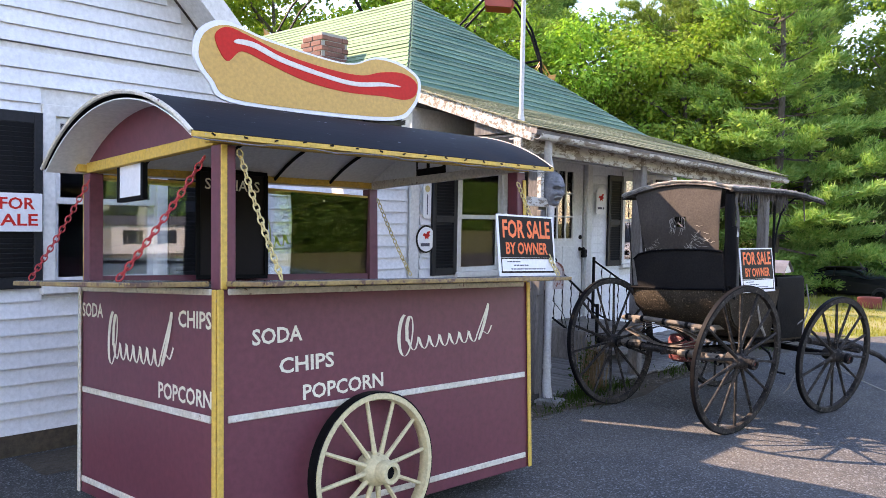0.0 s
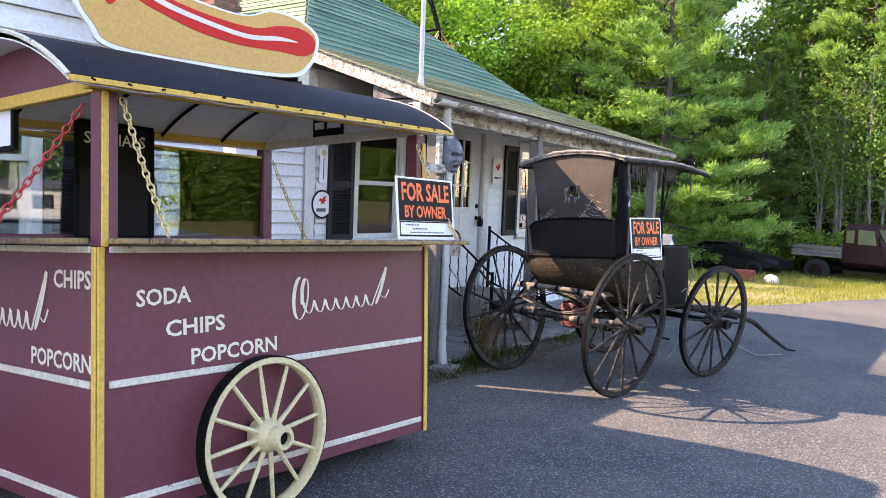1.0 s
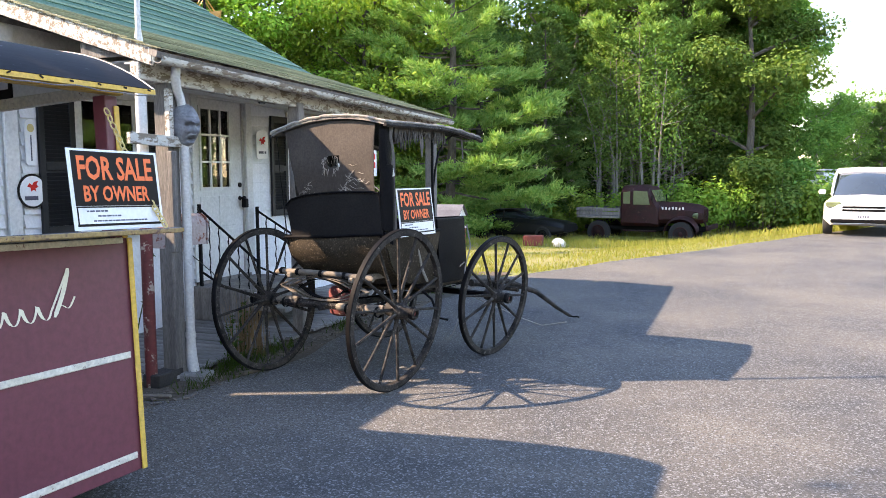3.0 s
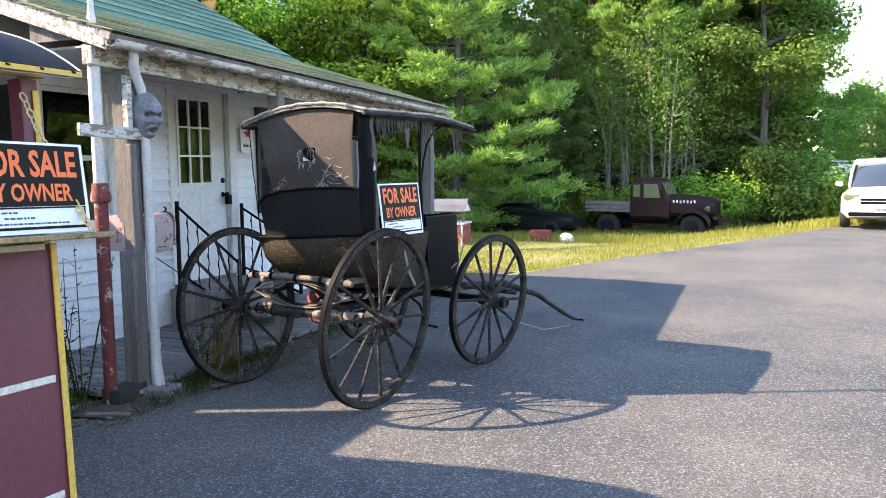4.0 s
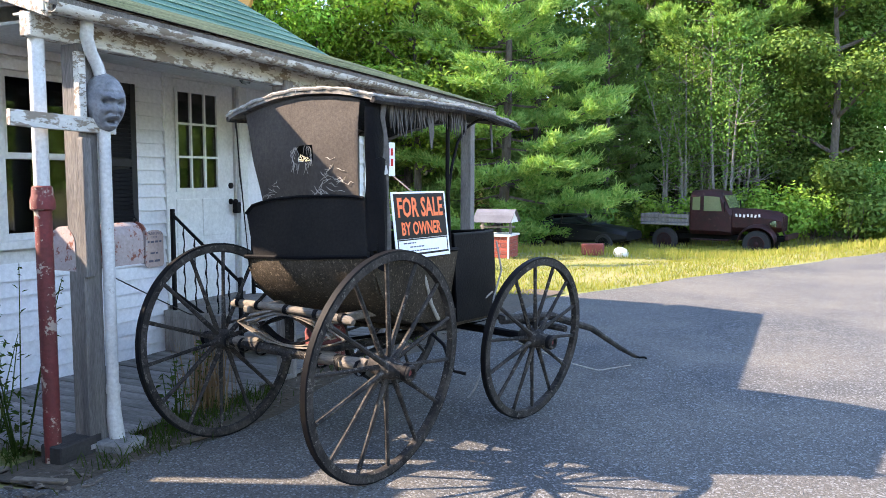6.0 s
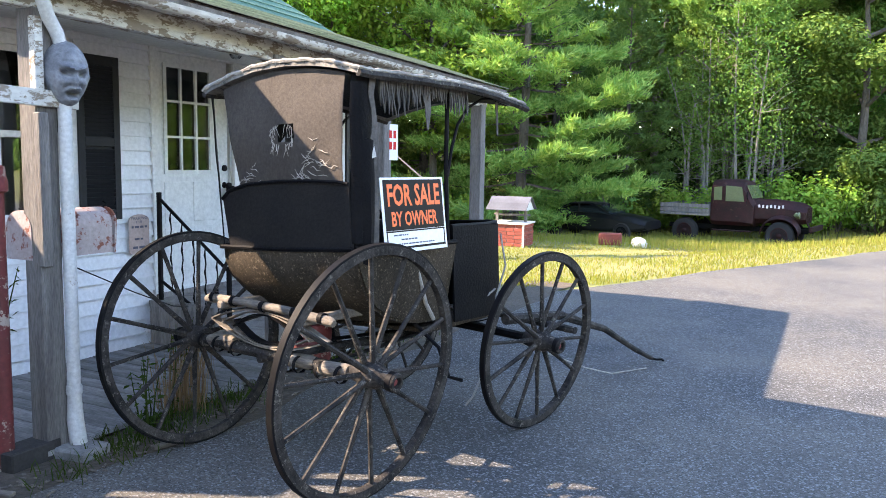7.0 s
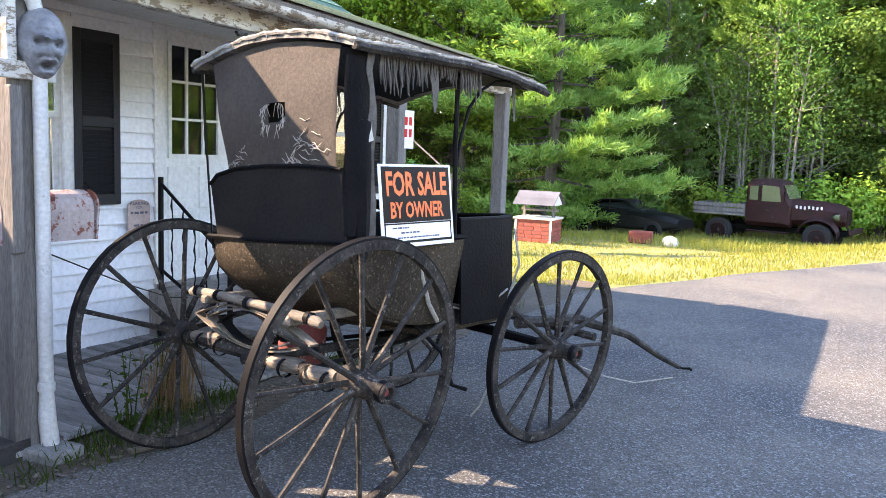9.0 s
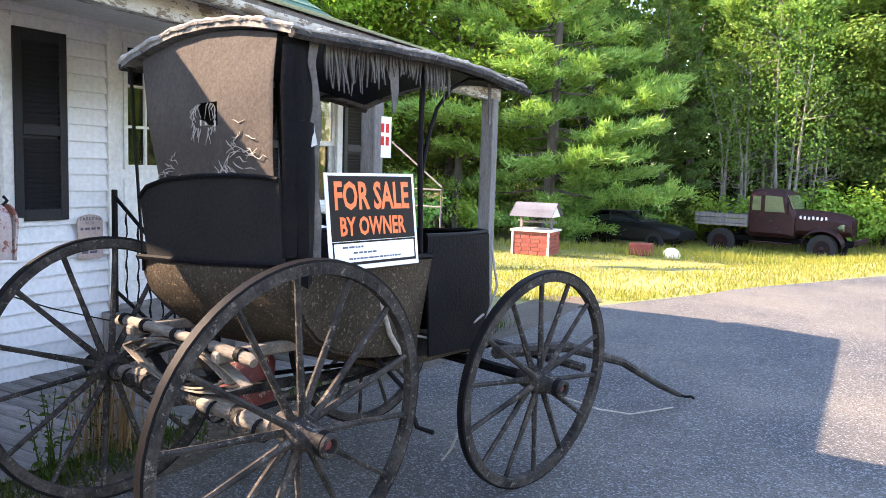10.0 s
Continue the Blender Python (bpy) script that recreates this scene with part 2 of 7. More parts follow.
def tube(bm, pts, r, seg=8, closed=False):
    """A round bar along points; r is a number or one for each point."""
    pts = [Vector(p) for p in pts]
    n = len(pts)
    rs = [r] * n if isinstance(r, (int, float)) else list(r)
    side, rings = None, []
    for i, p in enumerate(pts):
        a = pts[(i - 1) % n] if (closed or i > 0) else p
        b = pts[(i + 1) % n] if (closed or i < n - 1) else p
        d = (b - a).normalized()
        if side is None:
            side = d.orthogonal().normalized()
        side = (side - d * side.dot(d)).normalized()
        up = d.cross(side)
        rings.append([bm.verts.new(p + rs[i] * (math.cos(k * math.tau / seg) * side + math.sin(k * math.tau / seg) * up)) for k in range(seg)])
    for i in range(n if closed else n - 1):
        a, b = rings[i], rings[(i + 1) % n]
        for k in range(seg):
            bm.faces.new((a[k], a[(k + 1) % seg], b[(k + 1) % seg], b[k]))
    if not closed:
        bm.faces.new(rings[0][::-1])
        bm.faces.new(rings[-1])


def lathe(bm, profile, seg=16, m=None, caps=True):
    """Turned form about z from (radius, height) pairs; without caps for rings."""
    m = m or Matrix()
    rings = [[bm.verts.new(m @ Vector((r * math.cos(k * math.tau / seg), r * math.sin(k * math.tau / seg), h))) for k in range(seg)] for r, h in profile]
    for a, b in zip(rings, rings[1:]):
        for k in range(seg):
            bm.faces.new((a[k], a[(k + 1) % seg], b[(k + 1) % seg], b[k]))
    if caps:
        bm.faces.new(rings[0][::-1])
        bm.faces.new(rings[-1])


def sheet(bm, grid, thick=None):
    """A surface from rows of points; thick gives it a second skin along -normal z."""
    vs = [[bm.verts.new(p) for p in row] for row in grid]
    for a, b in zip(vs, vs[1:]):
        for k in range(len(a) - 1):
            bm.faces.new((a[k], a[k + 1], b[k + 1], b[k]))
    if thick is not None:
        bm.normal_update()
        bmesh.ops.solidify(bm, geom=list(bm.faces), thickness=thick)


def done(name, bm, material, smooth=False):
    me = bpy.data.meshes.new(name)
    bmesh.ops.recalc_face_normals(bm, faces=list(bm.faces))
    bm.to_mesh(me)
    bm.free()
    me.materials.append(material)
    if smooth:
        me.shade_smooth()
        me.set_sharp_from_angle(angle=radians(40))
    return me


def part(name, bm, material, parent, label="", smooth=False, m=None):
    ob = new(name, done(name, bm, material, smooth))
    ob.parent = parent
    if m is not None:
        ob.matrix_basis = m
    return tagged(ob, label)


def piece(name, me, parent, m):
    ob = new(name, me)
    ob.parent = parent
    ob.matrix_basis = m
    return ob


def thing(name, label, category, m=None, group="", kind=""):
    ob = new(name)
    ob.empty_display_size = 0.1
    if m is not None:
        ob.matrix_basis = m
    return tagged(ob, label, category, group, kind)


def one(name, bm, material, label, category, m=None, group="", kind="", smooth=False):
    ob = new(name, done(name, bm, material, smooth))
    if m is not None:
        ob.matrix_basis = m
    return tagged(ob, label, category, group, kind)


def words(text, height, material, parent, m, name="lettering", bold=0.0, squeeze=1.0, width=None, depth=0.002):
    cu = bpy.data.curves.new(name, "FONT")
    cu.body, cu.size, cu.extrude, cu.offset, cu.resolution_u = text, 1.0, 0.0, bold, 2
    tmp = new(name, cu)
    bpy.context.view_layer.update()
    me = bpy.data.meshes.new_from_object(tmp.evaluated_get(bpy.context.evaluated_depsgraph_get()))
    bpy.data.objects.remove(tmp)
    xs = [v.co.x for v in me.vertices]
    ys = [v.co.y for v in me.vertices]
    sy = height / (max(ys) - min(ys))
    sx = width / (max(xs) - min(xs)) if width else sy * squeeze
    bm = bmesh.new()
    bm.from_mesh(me)
    for v in bm.verts:
        v.co = Vector(((v.co.x - min(xs)) * sx, (v.co.y - min(ys)) * sy, depth))
    return part(name, bm, material, parent, m=m)


def bars(bm, x, y, w, h, rng, z=0.003):
    """A line of writing that cannot be read, as plain bars."""
    a = x
    while a < x + w - h:
        k = min(rng.uniform(1.2, 4.0) * h, x + w - a)
        box(bm, (a + k / 2, y, z), (k, h, 0.001))
        a += k + h * 0.7


def kerb_x(y):
    """Edge between paved lot and grass."""
    return -2.9 + 0.465 * (y - 13.5) if y > 13.5 else -2.9 - (13.5 - y) * 0.5


def ground_z(x, y):
    d = min(1.0, max(0.0, (kerb_x(y) - x) / 6.0))
    z = -0.046 * min(max(0.0, y - 12.0), 20.0) * d * d * (3 - 2 * d)
    if y > 34.0 and x < 3:
        z += 0.11 * min(y - 34.0, 26.0) * min(1.0, (3 - x) / 4)
    if x < -16:
        z += 0.10 * min(-16 - x, 20.0)
    return z
# ---- ground ----
def ground_sheet(name, pts_x, pts_y, lift, material, label, category):
    bm = bmesh.new()
    vs = {}
    for i, x in enumerate(pts_x):
        for j, y in enumerate(pts_y):
            vs[i, j] = bm.verts.new((x, y, ground_z(x, y) + lift))
    for i in range(len(pts_x) - 1):
        for j in range(len(pts_y) - 1):
            bm.faces.new((vs[i, j], vs[i + 1, j], vs[i + 1, j + 1], vs[i, j + 1]))
    return one(name, bm, material, label, category, kind="structure", smooth=True)


axis_x = [-600, -200, -90, -60, -45] + list(range(-36, 37, 3)) + [45, 60, 90, 200, 600]
axis_y = [-600, -200, -90, -40, -12, 0] + list(range(6, 67, 2)) + [80, 120, 250, 600]
ground_sheet("ground", axis_x, axis_y, -0.012, M["field"], "rough mown grass field and earth, yellow-green, running to the trees", "ground")


bm = bmesh.new()
rows = []
ys = [-60, -20, -5, 0] + [k * 0.8 for k in range(5, 56)] + [48, 60, 90]
rng = random.Random(4)
for y in ys:
    left = -3.25 if y < 12.6 else kerb_x(y)
    if y < 5.5:
        left = -4.95
    left += rng.uniform(-0.10, 0.10)
    cols = [left, left + 0.5] + [max(left + 0.6, x) for x in (-1, 1, 3, 6, 10, 16)]
    rows.append([(x, y, ground_z(x, y) + 0.004) for x in cols])
sheet(bm, rows)
one("parking_lot", bm, M["asphalt"], "worn grey asphalt parking lot with pale patches", "pavement", kind="structure", smooth=True)

bm = bmesh.new()
rows = []
for k in range(60):
    y = 2.0 + k * 0.2
    w = 0.34 + 0.20 * noise.noise((0, y * 0.9, 1.3))
    x0 = -3.33 if y > 5.5 else -4.7
    rows.append([(x0 - 0.35, y, 0.0), (x0, y, 0.014), (x0 + w, y, 0.0075 + 0.003 * noise.noise((y * 3, 1, 0)))])
sheet(bm, rows)
one("earth_strip", bm, M["earth"], "strip of bare brown earth and litter along the building", "soil", kind="structure", smooth=True)


# ---- the shop: walls, openings, boards ----
WALL_X = -5.0
OPENINGS = [(2.29, 3.08, 1.22, 2.44), (6.70, 7.45, 1.16, 2.40), (8.34, 9.24, 0.46, 2.52), (10.24, 11.02, 1.16, 2.40)]


def spans(y0, y1, z0, z1):
    """Stretches of wall between y0 and y1 that no opening cuts at this height."""
    cuts = sorted((a - 0.09, b + 0.09) for a, b, c, d in OPENINGS if c - 0.07 < z1 and d + 0.08 > z0)
    out, y = [], y0
    for a, b in cuts:
        if b <= y0 or a >= y1:
            continue
        if a > y:
            out.append((y, a))
        y = max(y, b)
    if y < y1:
        out.append((y, y1))
    return out


def front_wall(name, y0, y1, top, label):
    bm = bmesh.new()
    zs = sorted({0.0, top} | {v for a, b, c, d in OPENINGS if y0 < a < y1 for v in (c, d)})
    for za, zb in zip(zs, zs[1:]):
        cuts = sorted((a, b) for a, b, c, d in OPENINGS if c < zb - 1e-4 and d > za + 1e-4 and y0 < a < y1)
        y = y0
        for a, b in cuts + [(y1, y1)]:
            if a > y:
                box(bm, (WALL_X - 0.09, (y + a) / 2, (za + zb) / 2), (0.14, a - y, zb - za))
            y = b
    return one(name, bm, M["trim_white"], label, "wall", kind="structure")


wall_shop = front_wall("wall_front", 5.92, 11.76, 2.95, "white clapboard shop front under the porch roof")
wall_wing = front_wall("wall_wing", -3.0, 4.86, 2.93, "white clapboard wing front beside the shop")
wall_link = front_wall("wall_link", 5.0, 5.92, 2.45, "low white clapboard wall joining wing and shop")
front_wall("wall_gap", 4.86, 5.0, 1.85, "low white wall closing the gap beside the wing")

# gable of the wing, its back and side walls, and the shop's other walls
RIDGE_Y, RIDGE_Z = 0.95, 5.75
bm = bmesh.new()
prism(bm, [(-1.85, 2.95), (3.75, 2.95), (RIDGE_Y, RIDGE_Z)], Matrix(((0, 0, 1, WALL_X - 0.16), (1, 0, 0, 0), (0, 1, 0, 0), (0, 0, 0, 1))), 0.14)
wall_gable = one("wall_gable", bm, M["trim_white"], "white clapboard gable of the wing", "wall", kind="structure")
for nm, c, s in (("wall_back", (-12.0, 4.5, 1.475), (0.15, 15.0, 2.95)), ("wall_end", (-8.5, 11.69, 1.475), (6.85, 0.14, 2.95)),
                 ("wall_wing_end", (-8.5, -3.0, 1.475), (6.85, 0.15, 2.95)), ("wall_party", (-8.5, 5.07, 1.22), (6.8, 0.12, 2.44)), ("wall_wing_side", (-8.5, 4.0, 1.45), (6.8, 0.12, 2.72))):
    bm = bmesh.new()
    box(bm, c, s)
    one(nm, bm, M["clapboard"], "plain white outer wall of the building", "wall", kind="structure")
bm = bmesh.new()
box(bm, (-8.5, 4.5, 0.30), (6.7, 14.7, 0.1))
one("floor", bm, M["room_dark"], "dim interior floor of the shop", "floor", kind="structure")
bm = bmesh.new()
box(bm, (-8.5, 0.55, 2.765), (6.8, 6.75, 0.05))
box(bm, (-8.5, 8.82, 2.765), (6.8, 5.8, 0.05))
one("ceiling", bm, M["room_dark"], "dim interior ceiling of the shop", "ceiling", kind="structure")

# clapboards, each a lapped board
board_cache = {}


def board_mesh(length, reveal):
    key = round(length, 2), reveal
    if key not in board_cache:
        bm = bmesh.new()
        prism(bm, [(0.0, 0.0), (0.034, 0.0), (0.034, 0.006), (0.006, reveal + 0.012), (0.0, reveal + 0.012)],
              Matrix(((1, 0, 0, 0), (0, 0, 1, 0), (0, 1, 0, 0), (0, 0, 0, 1))), key[0])
        board_cache[key] = done("clapboard", bm, M["clapboard"])
    return board_cache[key]


REVEAL = 0.118
for wall, y0, y1, z0, z1 in ((wall_shop, 6.06, 11.76, 0.03, 2.62), (wall_wing, -3.0, 4.86, 0.16, 2.85), (wall_link, 4.862, 5.86, 0.16, 1.70), (wall_link, 5.0, 5.86, 1.812, 2.34)):
    z = z0
    while z < z1:
        for a, b in spans(y0, y1, z, z + REVEAL):
            if b - a > 0.03:
                piece("clapboard", board_mesh(b - a, REVEAL), wall, Matrix.Translation((WALL_X - 0.019, a, z)))
        z += REVEAL
z = 2.935
while z < RIDGE_Z - 0.3:
    half = (RIDGE_Z - z - REVEAL) - 0.02
    piece("clapboard", board_mesh(2 * half, REVEAL), wall_gable, Matrix.Translation((WALL_X - 0.019, RIDGE_Y - half, z)))
    z += REVEAL
for nm, y, z0, z1 in (("corner_board", 5.96, 0.03, 2.9), ("corner_board", 11.71, 0.03, 2.62)):
    bm = bmesh.new()
    box(bm, (WALL_X + 0.012, y, (z0 + z1) / 2), (0.03, 0.13, z1 - z0), bevel=0.003)
    part(nm, bm, M["trim_white"], wall_shop, "white corner board")
bm = bmesh.new()
box(bm, (WALL_X - 0.04, 1.4, 0.07), (0.1, 8.8, 0.18))
one("foundation", bm, M["earth"], "low dark foundation under the wing", "foundation", kind="structure")


def window_unit(name, y0, y1, z0, z1, label):
    w = thing(name, label, "window", kind="structure")
    t = 0.07
    for nm, c, s in (("casing", (y0 - 0.04, (z0 + z1) / 2), (0.09, z1 - z0 + 0.16)), ("casing", (y1 + 0.04, (z0 + z1) / 2), (0.09, z1 - z0 + 0.16)),
                     ("head_casing", ((y0 + y1) / 2, z1 + 0.04), (y1 - y0, 0.08)), ("sill", ((y0 + y1) / 2, z0 - 0.035), (y1 - y0 + 0.2, 0.06))):
        bm = bmesh.new()
        box(bm, (WALL_X + (0.03 if nm == "sill" else 0.008), c[0], c[1]), (0.09 if nm == "sill" else 0.036, s[0], s[1]), bevel=0.004)
        part(nm, bm, M["trim_white"], w)
    zm = (z0 + z1) / 2
    for nm, a, b, dx in (("lower_sash", z0, zm + 0.02, -0.06), ("upper_sash", zm - 0.02, z1, -0.025)):
        bm = bmesh.new()
        for yy in (y0 + 0.025, y1 - 0.025):
            box(bm, (WALL_X + dx, yy, (a + b) / 2), (0.03, 0.05, b - a))
        for zz in (a + 0.022, b - 0.022):
            box(bm, (WALL_X + dx, (y0 + y1) / 2, zz), (0.03, y1 - y0 - 0.1, 0.044))
        sash = part(nm, bm, M["trim_white"], w)
        bm = bmesh.new()
        box(bm, (WALL_X + dx, (y0 + y1) / 2, (a + b) / 2), (0.004, y1 - y0 - 0.1, b - a - 0.09))
        p = part("pane", bm, M["glass"], sash)
        p.visible_shadow = False
    return w


window_unit("window_1", *OPENINGS[0], "white double-hung window in the wing, glass reflecting trees")
window_unit("window_2", *OPENINGS[1], "white double-hung window on the porch, dark glass reflecting trees")
window_unit("window_3", *OPENINGS[3], "white double-hung window near the porch end")


def shutter(y0, y1, z0, z1):
    s = thing("shutter", "black louvred shutter fixed on the white clapboard wall", "shutter", pose(WALL_X + 0.01, y0, z0), group="window shutters")
    w, h = y1 - y0, z1 - z0
    for nm, c, sz in (("stile", (0.03, h / 2), (0.06, h)), ("stile", (w - 0.03, h / 2), (0.06, h)), ("rail", (w / 2, 0.04), (w - 0.12, 0.08)),
                      ("rail", (w / 2, h - 0.04), (w - 0.12, 0.08)), ("rail", (w / 2, h * 0.48), (w - 0.12, 0.07))):
        bm = bmesh.new()
        box(bm, (0.017, c[0], c[1]), (0.03, sz[0], sz[1]), bevel=0.003)
        part(nm, bm, M["shutter"], s)
    bm = bmesh.new()
    box(bm, (0, 0, 0), (0.006, w - 0.12, 0.038), pose(0, 0, 0, 0, 32, 0))
    slat = done("slat", bm, M["shutter"])
    z = 0.1
    while z < h - 0.09:
        if abs(z - h * 0.48) > 0.05:
            piece("slat", slat, s, pose(0.016, w / 2, z))
        z += 0.034
    bm = bmesh.new()
    box(bm, (0.003, w / 2, h / 2), (0.004, w - 0.1, h - 0.1))
    part("backing", bm, M["shutter"], s)


for a, b in ((1.80, 2.20), (3.17, 3.57), (6.22, 6.62), (7.52, 7.91), (9.77, 10.15), (11.11, 11.49)):
    shutter(a, b, *((1.20, 2.45) if a < 5 else (1.13, 2.41)))

# the door with nine panes
door = thing("door_1", "white half-glazed door with nine small panes, closed", "door", kind="structure")
dy0, dy1, dz0, dz1 = OPENINGS[2]
for nm, y, z, sy, sz, mt in (("casing", dy0 - 0.045, (dz0 + dz1) / 2, 0.09, dz1 - dz0, "trim_white"), ("casing", dy1 + 0.07, (dz0 + dz1) / 2, 0.12, dz1 - dz0, "trim_white"),
                             ("head_casing", (dy0 + dy1) / 2, dz1 + 0.06, dy1 - dy0 + 0.2, 0.12, "trim_white"), ("threshold", (dy0 + dy1) / 2, dz0 - 0.02, dy1 - dy0 + 0.1, 0.04, "wood_grey")):
    bm = bmesh.new()
    box(bm, (WALL_X + 0.008, y, z), (0.04, sy, sz), bevel=0.004)
    part(nm, bm, M[mt], door)
gy0, gy1, gz0, gz1 = 8.44, 8.99, 1.505, 2.425
bm = bmesh.new()
box(bm, (WALL_X - 0.05, (dy0 + gy0) / 2, (dz0 + dz1) / 2), (0.045, gy0 - dy0, dz1 - dz0))
box(bm, (WALL_X - 0.05, (dy1 - 0.03 + gy1) / 2, (dz0 + dz1) / 2), (0.045, dy1 - 0.03 - gy1, dz1 - dz0))
box(bm, (WALL_X - 0.05, (gy0 + gy1) / 2, (dz0 + gz0) / 2), (0.045, gy1 - gy0, gz0 - dz0))
box(bm, (WALL_X - 0.05, (gy0 + gy1) / 2, (dz1 + gz1) / 2), (0.045, gy1 - gy0, dz1 - gz1))
leaf = part("door_leaf", bm, M["trim_white"], door)
for za, zb in ((0.62, 1.02), (1.06, 1.42)):
    for ya, yb in ((8.42, 8.70), (8.76, 9.06)):
        bm = bmesh.new()
        box(bm, (WALL_X - 0.027, (ya + yb) / 2, (za + zb) / 2), (0.012, yb - ya, zb - za), bevel=0.005)
        part("panel", bm, M["trim_white"], leaf)
bm = bmesh.new()
for k in range(4):
    f = k / 3
    wd = 0.035 if k in (0, 3) else 0.02
    box(bm, (WALL_X - 0.026, gy0 + f * (gy1 - gy0), (gz0 + gz1) / 2), (0.022, wd, gz1 - gz0 + 0.035))
    box(bm, (WALL_X - 0.0265, (gy0 + gy1) / 2, gz0 + f * (gz1 - gz0)), (0.02, gy1 - gy0, wd))
part("muntins", bm, M["trim_white"], leaf)
pane_bm = bmesh.new()
box(pane_bm, (0, 0, 0), (0.004, (gy1 - gy0) / 3, (gz1 - gz0) / 3))
pane_me = done("pane", pane_bm, M["glass"])
for i in range(3):
    for j in range(3):
        p = piece("pane", pane_me, leaf, pose(WALL_X - 0.045, gy0 + (i + 0.5) * (gy1 - gy0) / 3, gz0 + (j + 0.5) * (gz1 - gz0) / 3))
        p.visible_shadow = False
bm = bmesh.new()
lathe(bm, [(0.03, 0), (0.03, 0.008), (0.012, 0.02), (0.012, 0.045), (0.028, 0.055), (0.026, 0.075), (0.01, 0.08)], 14, pose(WALL_X - 0.027, 9.16, 1.38, 0, 90, 0))
part("door_knob", bm, M["iron"], door, "dark round door knob", True)
bm = bmesh.new()
lathe(bm, [(0.03, 0), (0.03, 0.015), (0.01, 0.02)], 14, pose(WALL_X - 0.027, 9.16, 1.54, 0, 90, 0))
part("deadbolt", bm, M["iron"], door, "", True)
bm = bmesh.new()
box(bm, (WALL_X + 0.035, 9.18, 1.32), (0.06, 0.075, 0.11), bevel=0.01)
part("lock_box", bm, M["iron"], door, "black key lock box on the handle")

# ---- porch: deck, step, beam, posts, roof ----
deck = thing("porch_deck", "weathered grey plank porch deck lying almost on the ground", "deck", kind="structure")
for k in range(4):
    bm = bmesh.new()
    box(bm, (-5.0 + 0.12 + k * 0.44, 8.95, 0.006), (0.07, 6.1, 0.03))
    part("joist", bm, M["wood_grey"], deck)
rng = random.Random(2)
y = 5.98
plank_cache = {}
while y < 11.8:
    L = rng.choice((1.50, 1.53, 1.56))
    if L not in plank_cache:
        bm = bmesh.new()
        box(bm, (L / 2, 0, 0), (L, 0.132, 0.03), bevel=0.004)
        plank_cache[L] = done("plank", bm, M["deck_wood"])
    piece("plank", plank_cache[L], deck, pose(-4.98, y, 0.040 + rng.uniform(-0.004, 0.004), rng.uniform(-1.2, 1.2), rng.uniform(-0.2, 0.2), 0))
    y += 0.14
stoop = thing("door_step", "low dark wooden step in front of the door", "step", kind="structure")
for k, (c, s) in enumerate((((-4.62, 8.8, 0.40), (0.72, 1.25, 0.05)), ((-4.62, 8.2, 0.22), (0.70, 0.05, 0.32)), ((-4.62, 9.4, 0.22), (0.70, 0.05, 0.32)), ((-4.28, 8.8, 0.20), (0.05, 1.2, 0.30)), ((-4.02, 8.8, 0.22), (0.45, 1.2, 0.045)))):
    bm = bmesh.new()
    box(bm, c, s, bevel=0.004)
    part("board", bm, M["wood_grey"], stoop)

beam = thing("eave_beam", "porch eave beam and gutter board, white paint peeling off the wood", "beam", kind="structure")
bm = bmesh.new()
box(bm, (-3.50, 8.75, 2.385), (0.09, 5.9, 0.14), pose(0, 0, 0, -1.25, 0, 0), bevel=0.006)
part("beam", bm, M["peeling"], beam)
bm = bmesh.new()
box(bm, (-3.33, 8.75, 2.48), (0.03, 5.95, 0.11), pose(0, 0, 0, -1.25, 0, 0), bevel=0.004)
part("fascia", bm, M["peeling"], beam)
bm = bmesh.new()
rows = []
for k in range(9):
    a = math.pi * k / 8
    rows.append([(-3.26 - 0.05 * math.cos(a), 5.78, 2.53 - 0.05 * math.sin(a)), (-3.26 - 0.05 * math.cos(a), 11.74, 2.40 - 0.05 * math.sin(a))])
sheet(bm, rows, 0.004)
part("gutter", bm, M["peeling"], beam, "half-round gutter with flaking white paint", True)
bm = bmesh.new()
box(bm, (-4.17, 5.80, 2.812), (1.86, 0.03, 0.14), pose(0, 0, 0, 0, math.degrees(math.atan2(0.32, 1.0)), 0), bevel=0.004)
part("rake_board", bm, M["peeling"], beam)
bm = bmesh.new()
box(bm, (-4.22, 9.0, 2.545), (1.56, 5.35, 0.02), pose(0, 0, 0, -1.25, 0, 0))
part("soffit", bm, M["trim_white"], beam, "pale porch ceiling boards")


def post(x, y, z0, z1, w):
    bm = bmesh.new()
    box(bm, (0, 0, (z1 - z0) / 2), (w, w, z1 - z0), bevel=0.008)
    return one("porch_post", bm, M["wood_grey"], "square weathered grey wooden porch post", "post", pose(x, y, z0, 0, 0, 2), group="porch posts")


post(-3.50, 6.13, 0.0, 2.38, 0.13)
bm = bmesh.new()
prism(bm, [(-4.05, 2.56), (-3.45, 2.56), (-4.05, 2.685)], Matrix(((1, 0, 0, 0), (0, 0, 1, 5.835), (0, 1, 0, 0), (0, 0, 0, 1))), 0.02)
part("end_gable", bm, M["wood_grey"], beam, "grey boarding under the rake")
post(-3.50, 8.03, 0.0, 2.38, 0.12)
post(-3.50, 9.52, 0.0, 2.33, 0.13)
post(-3.50, 11.56, -0.02, 2.27, 0.13)


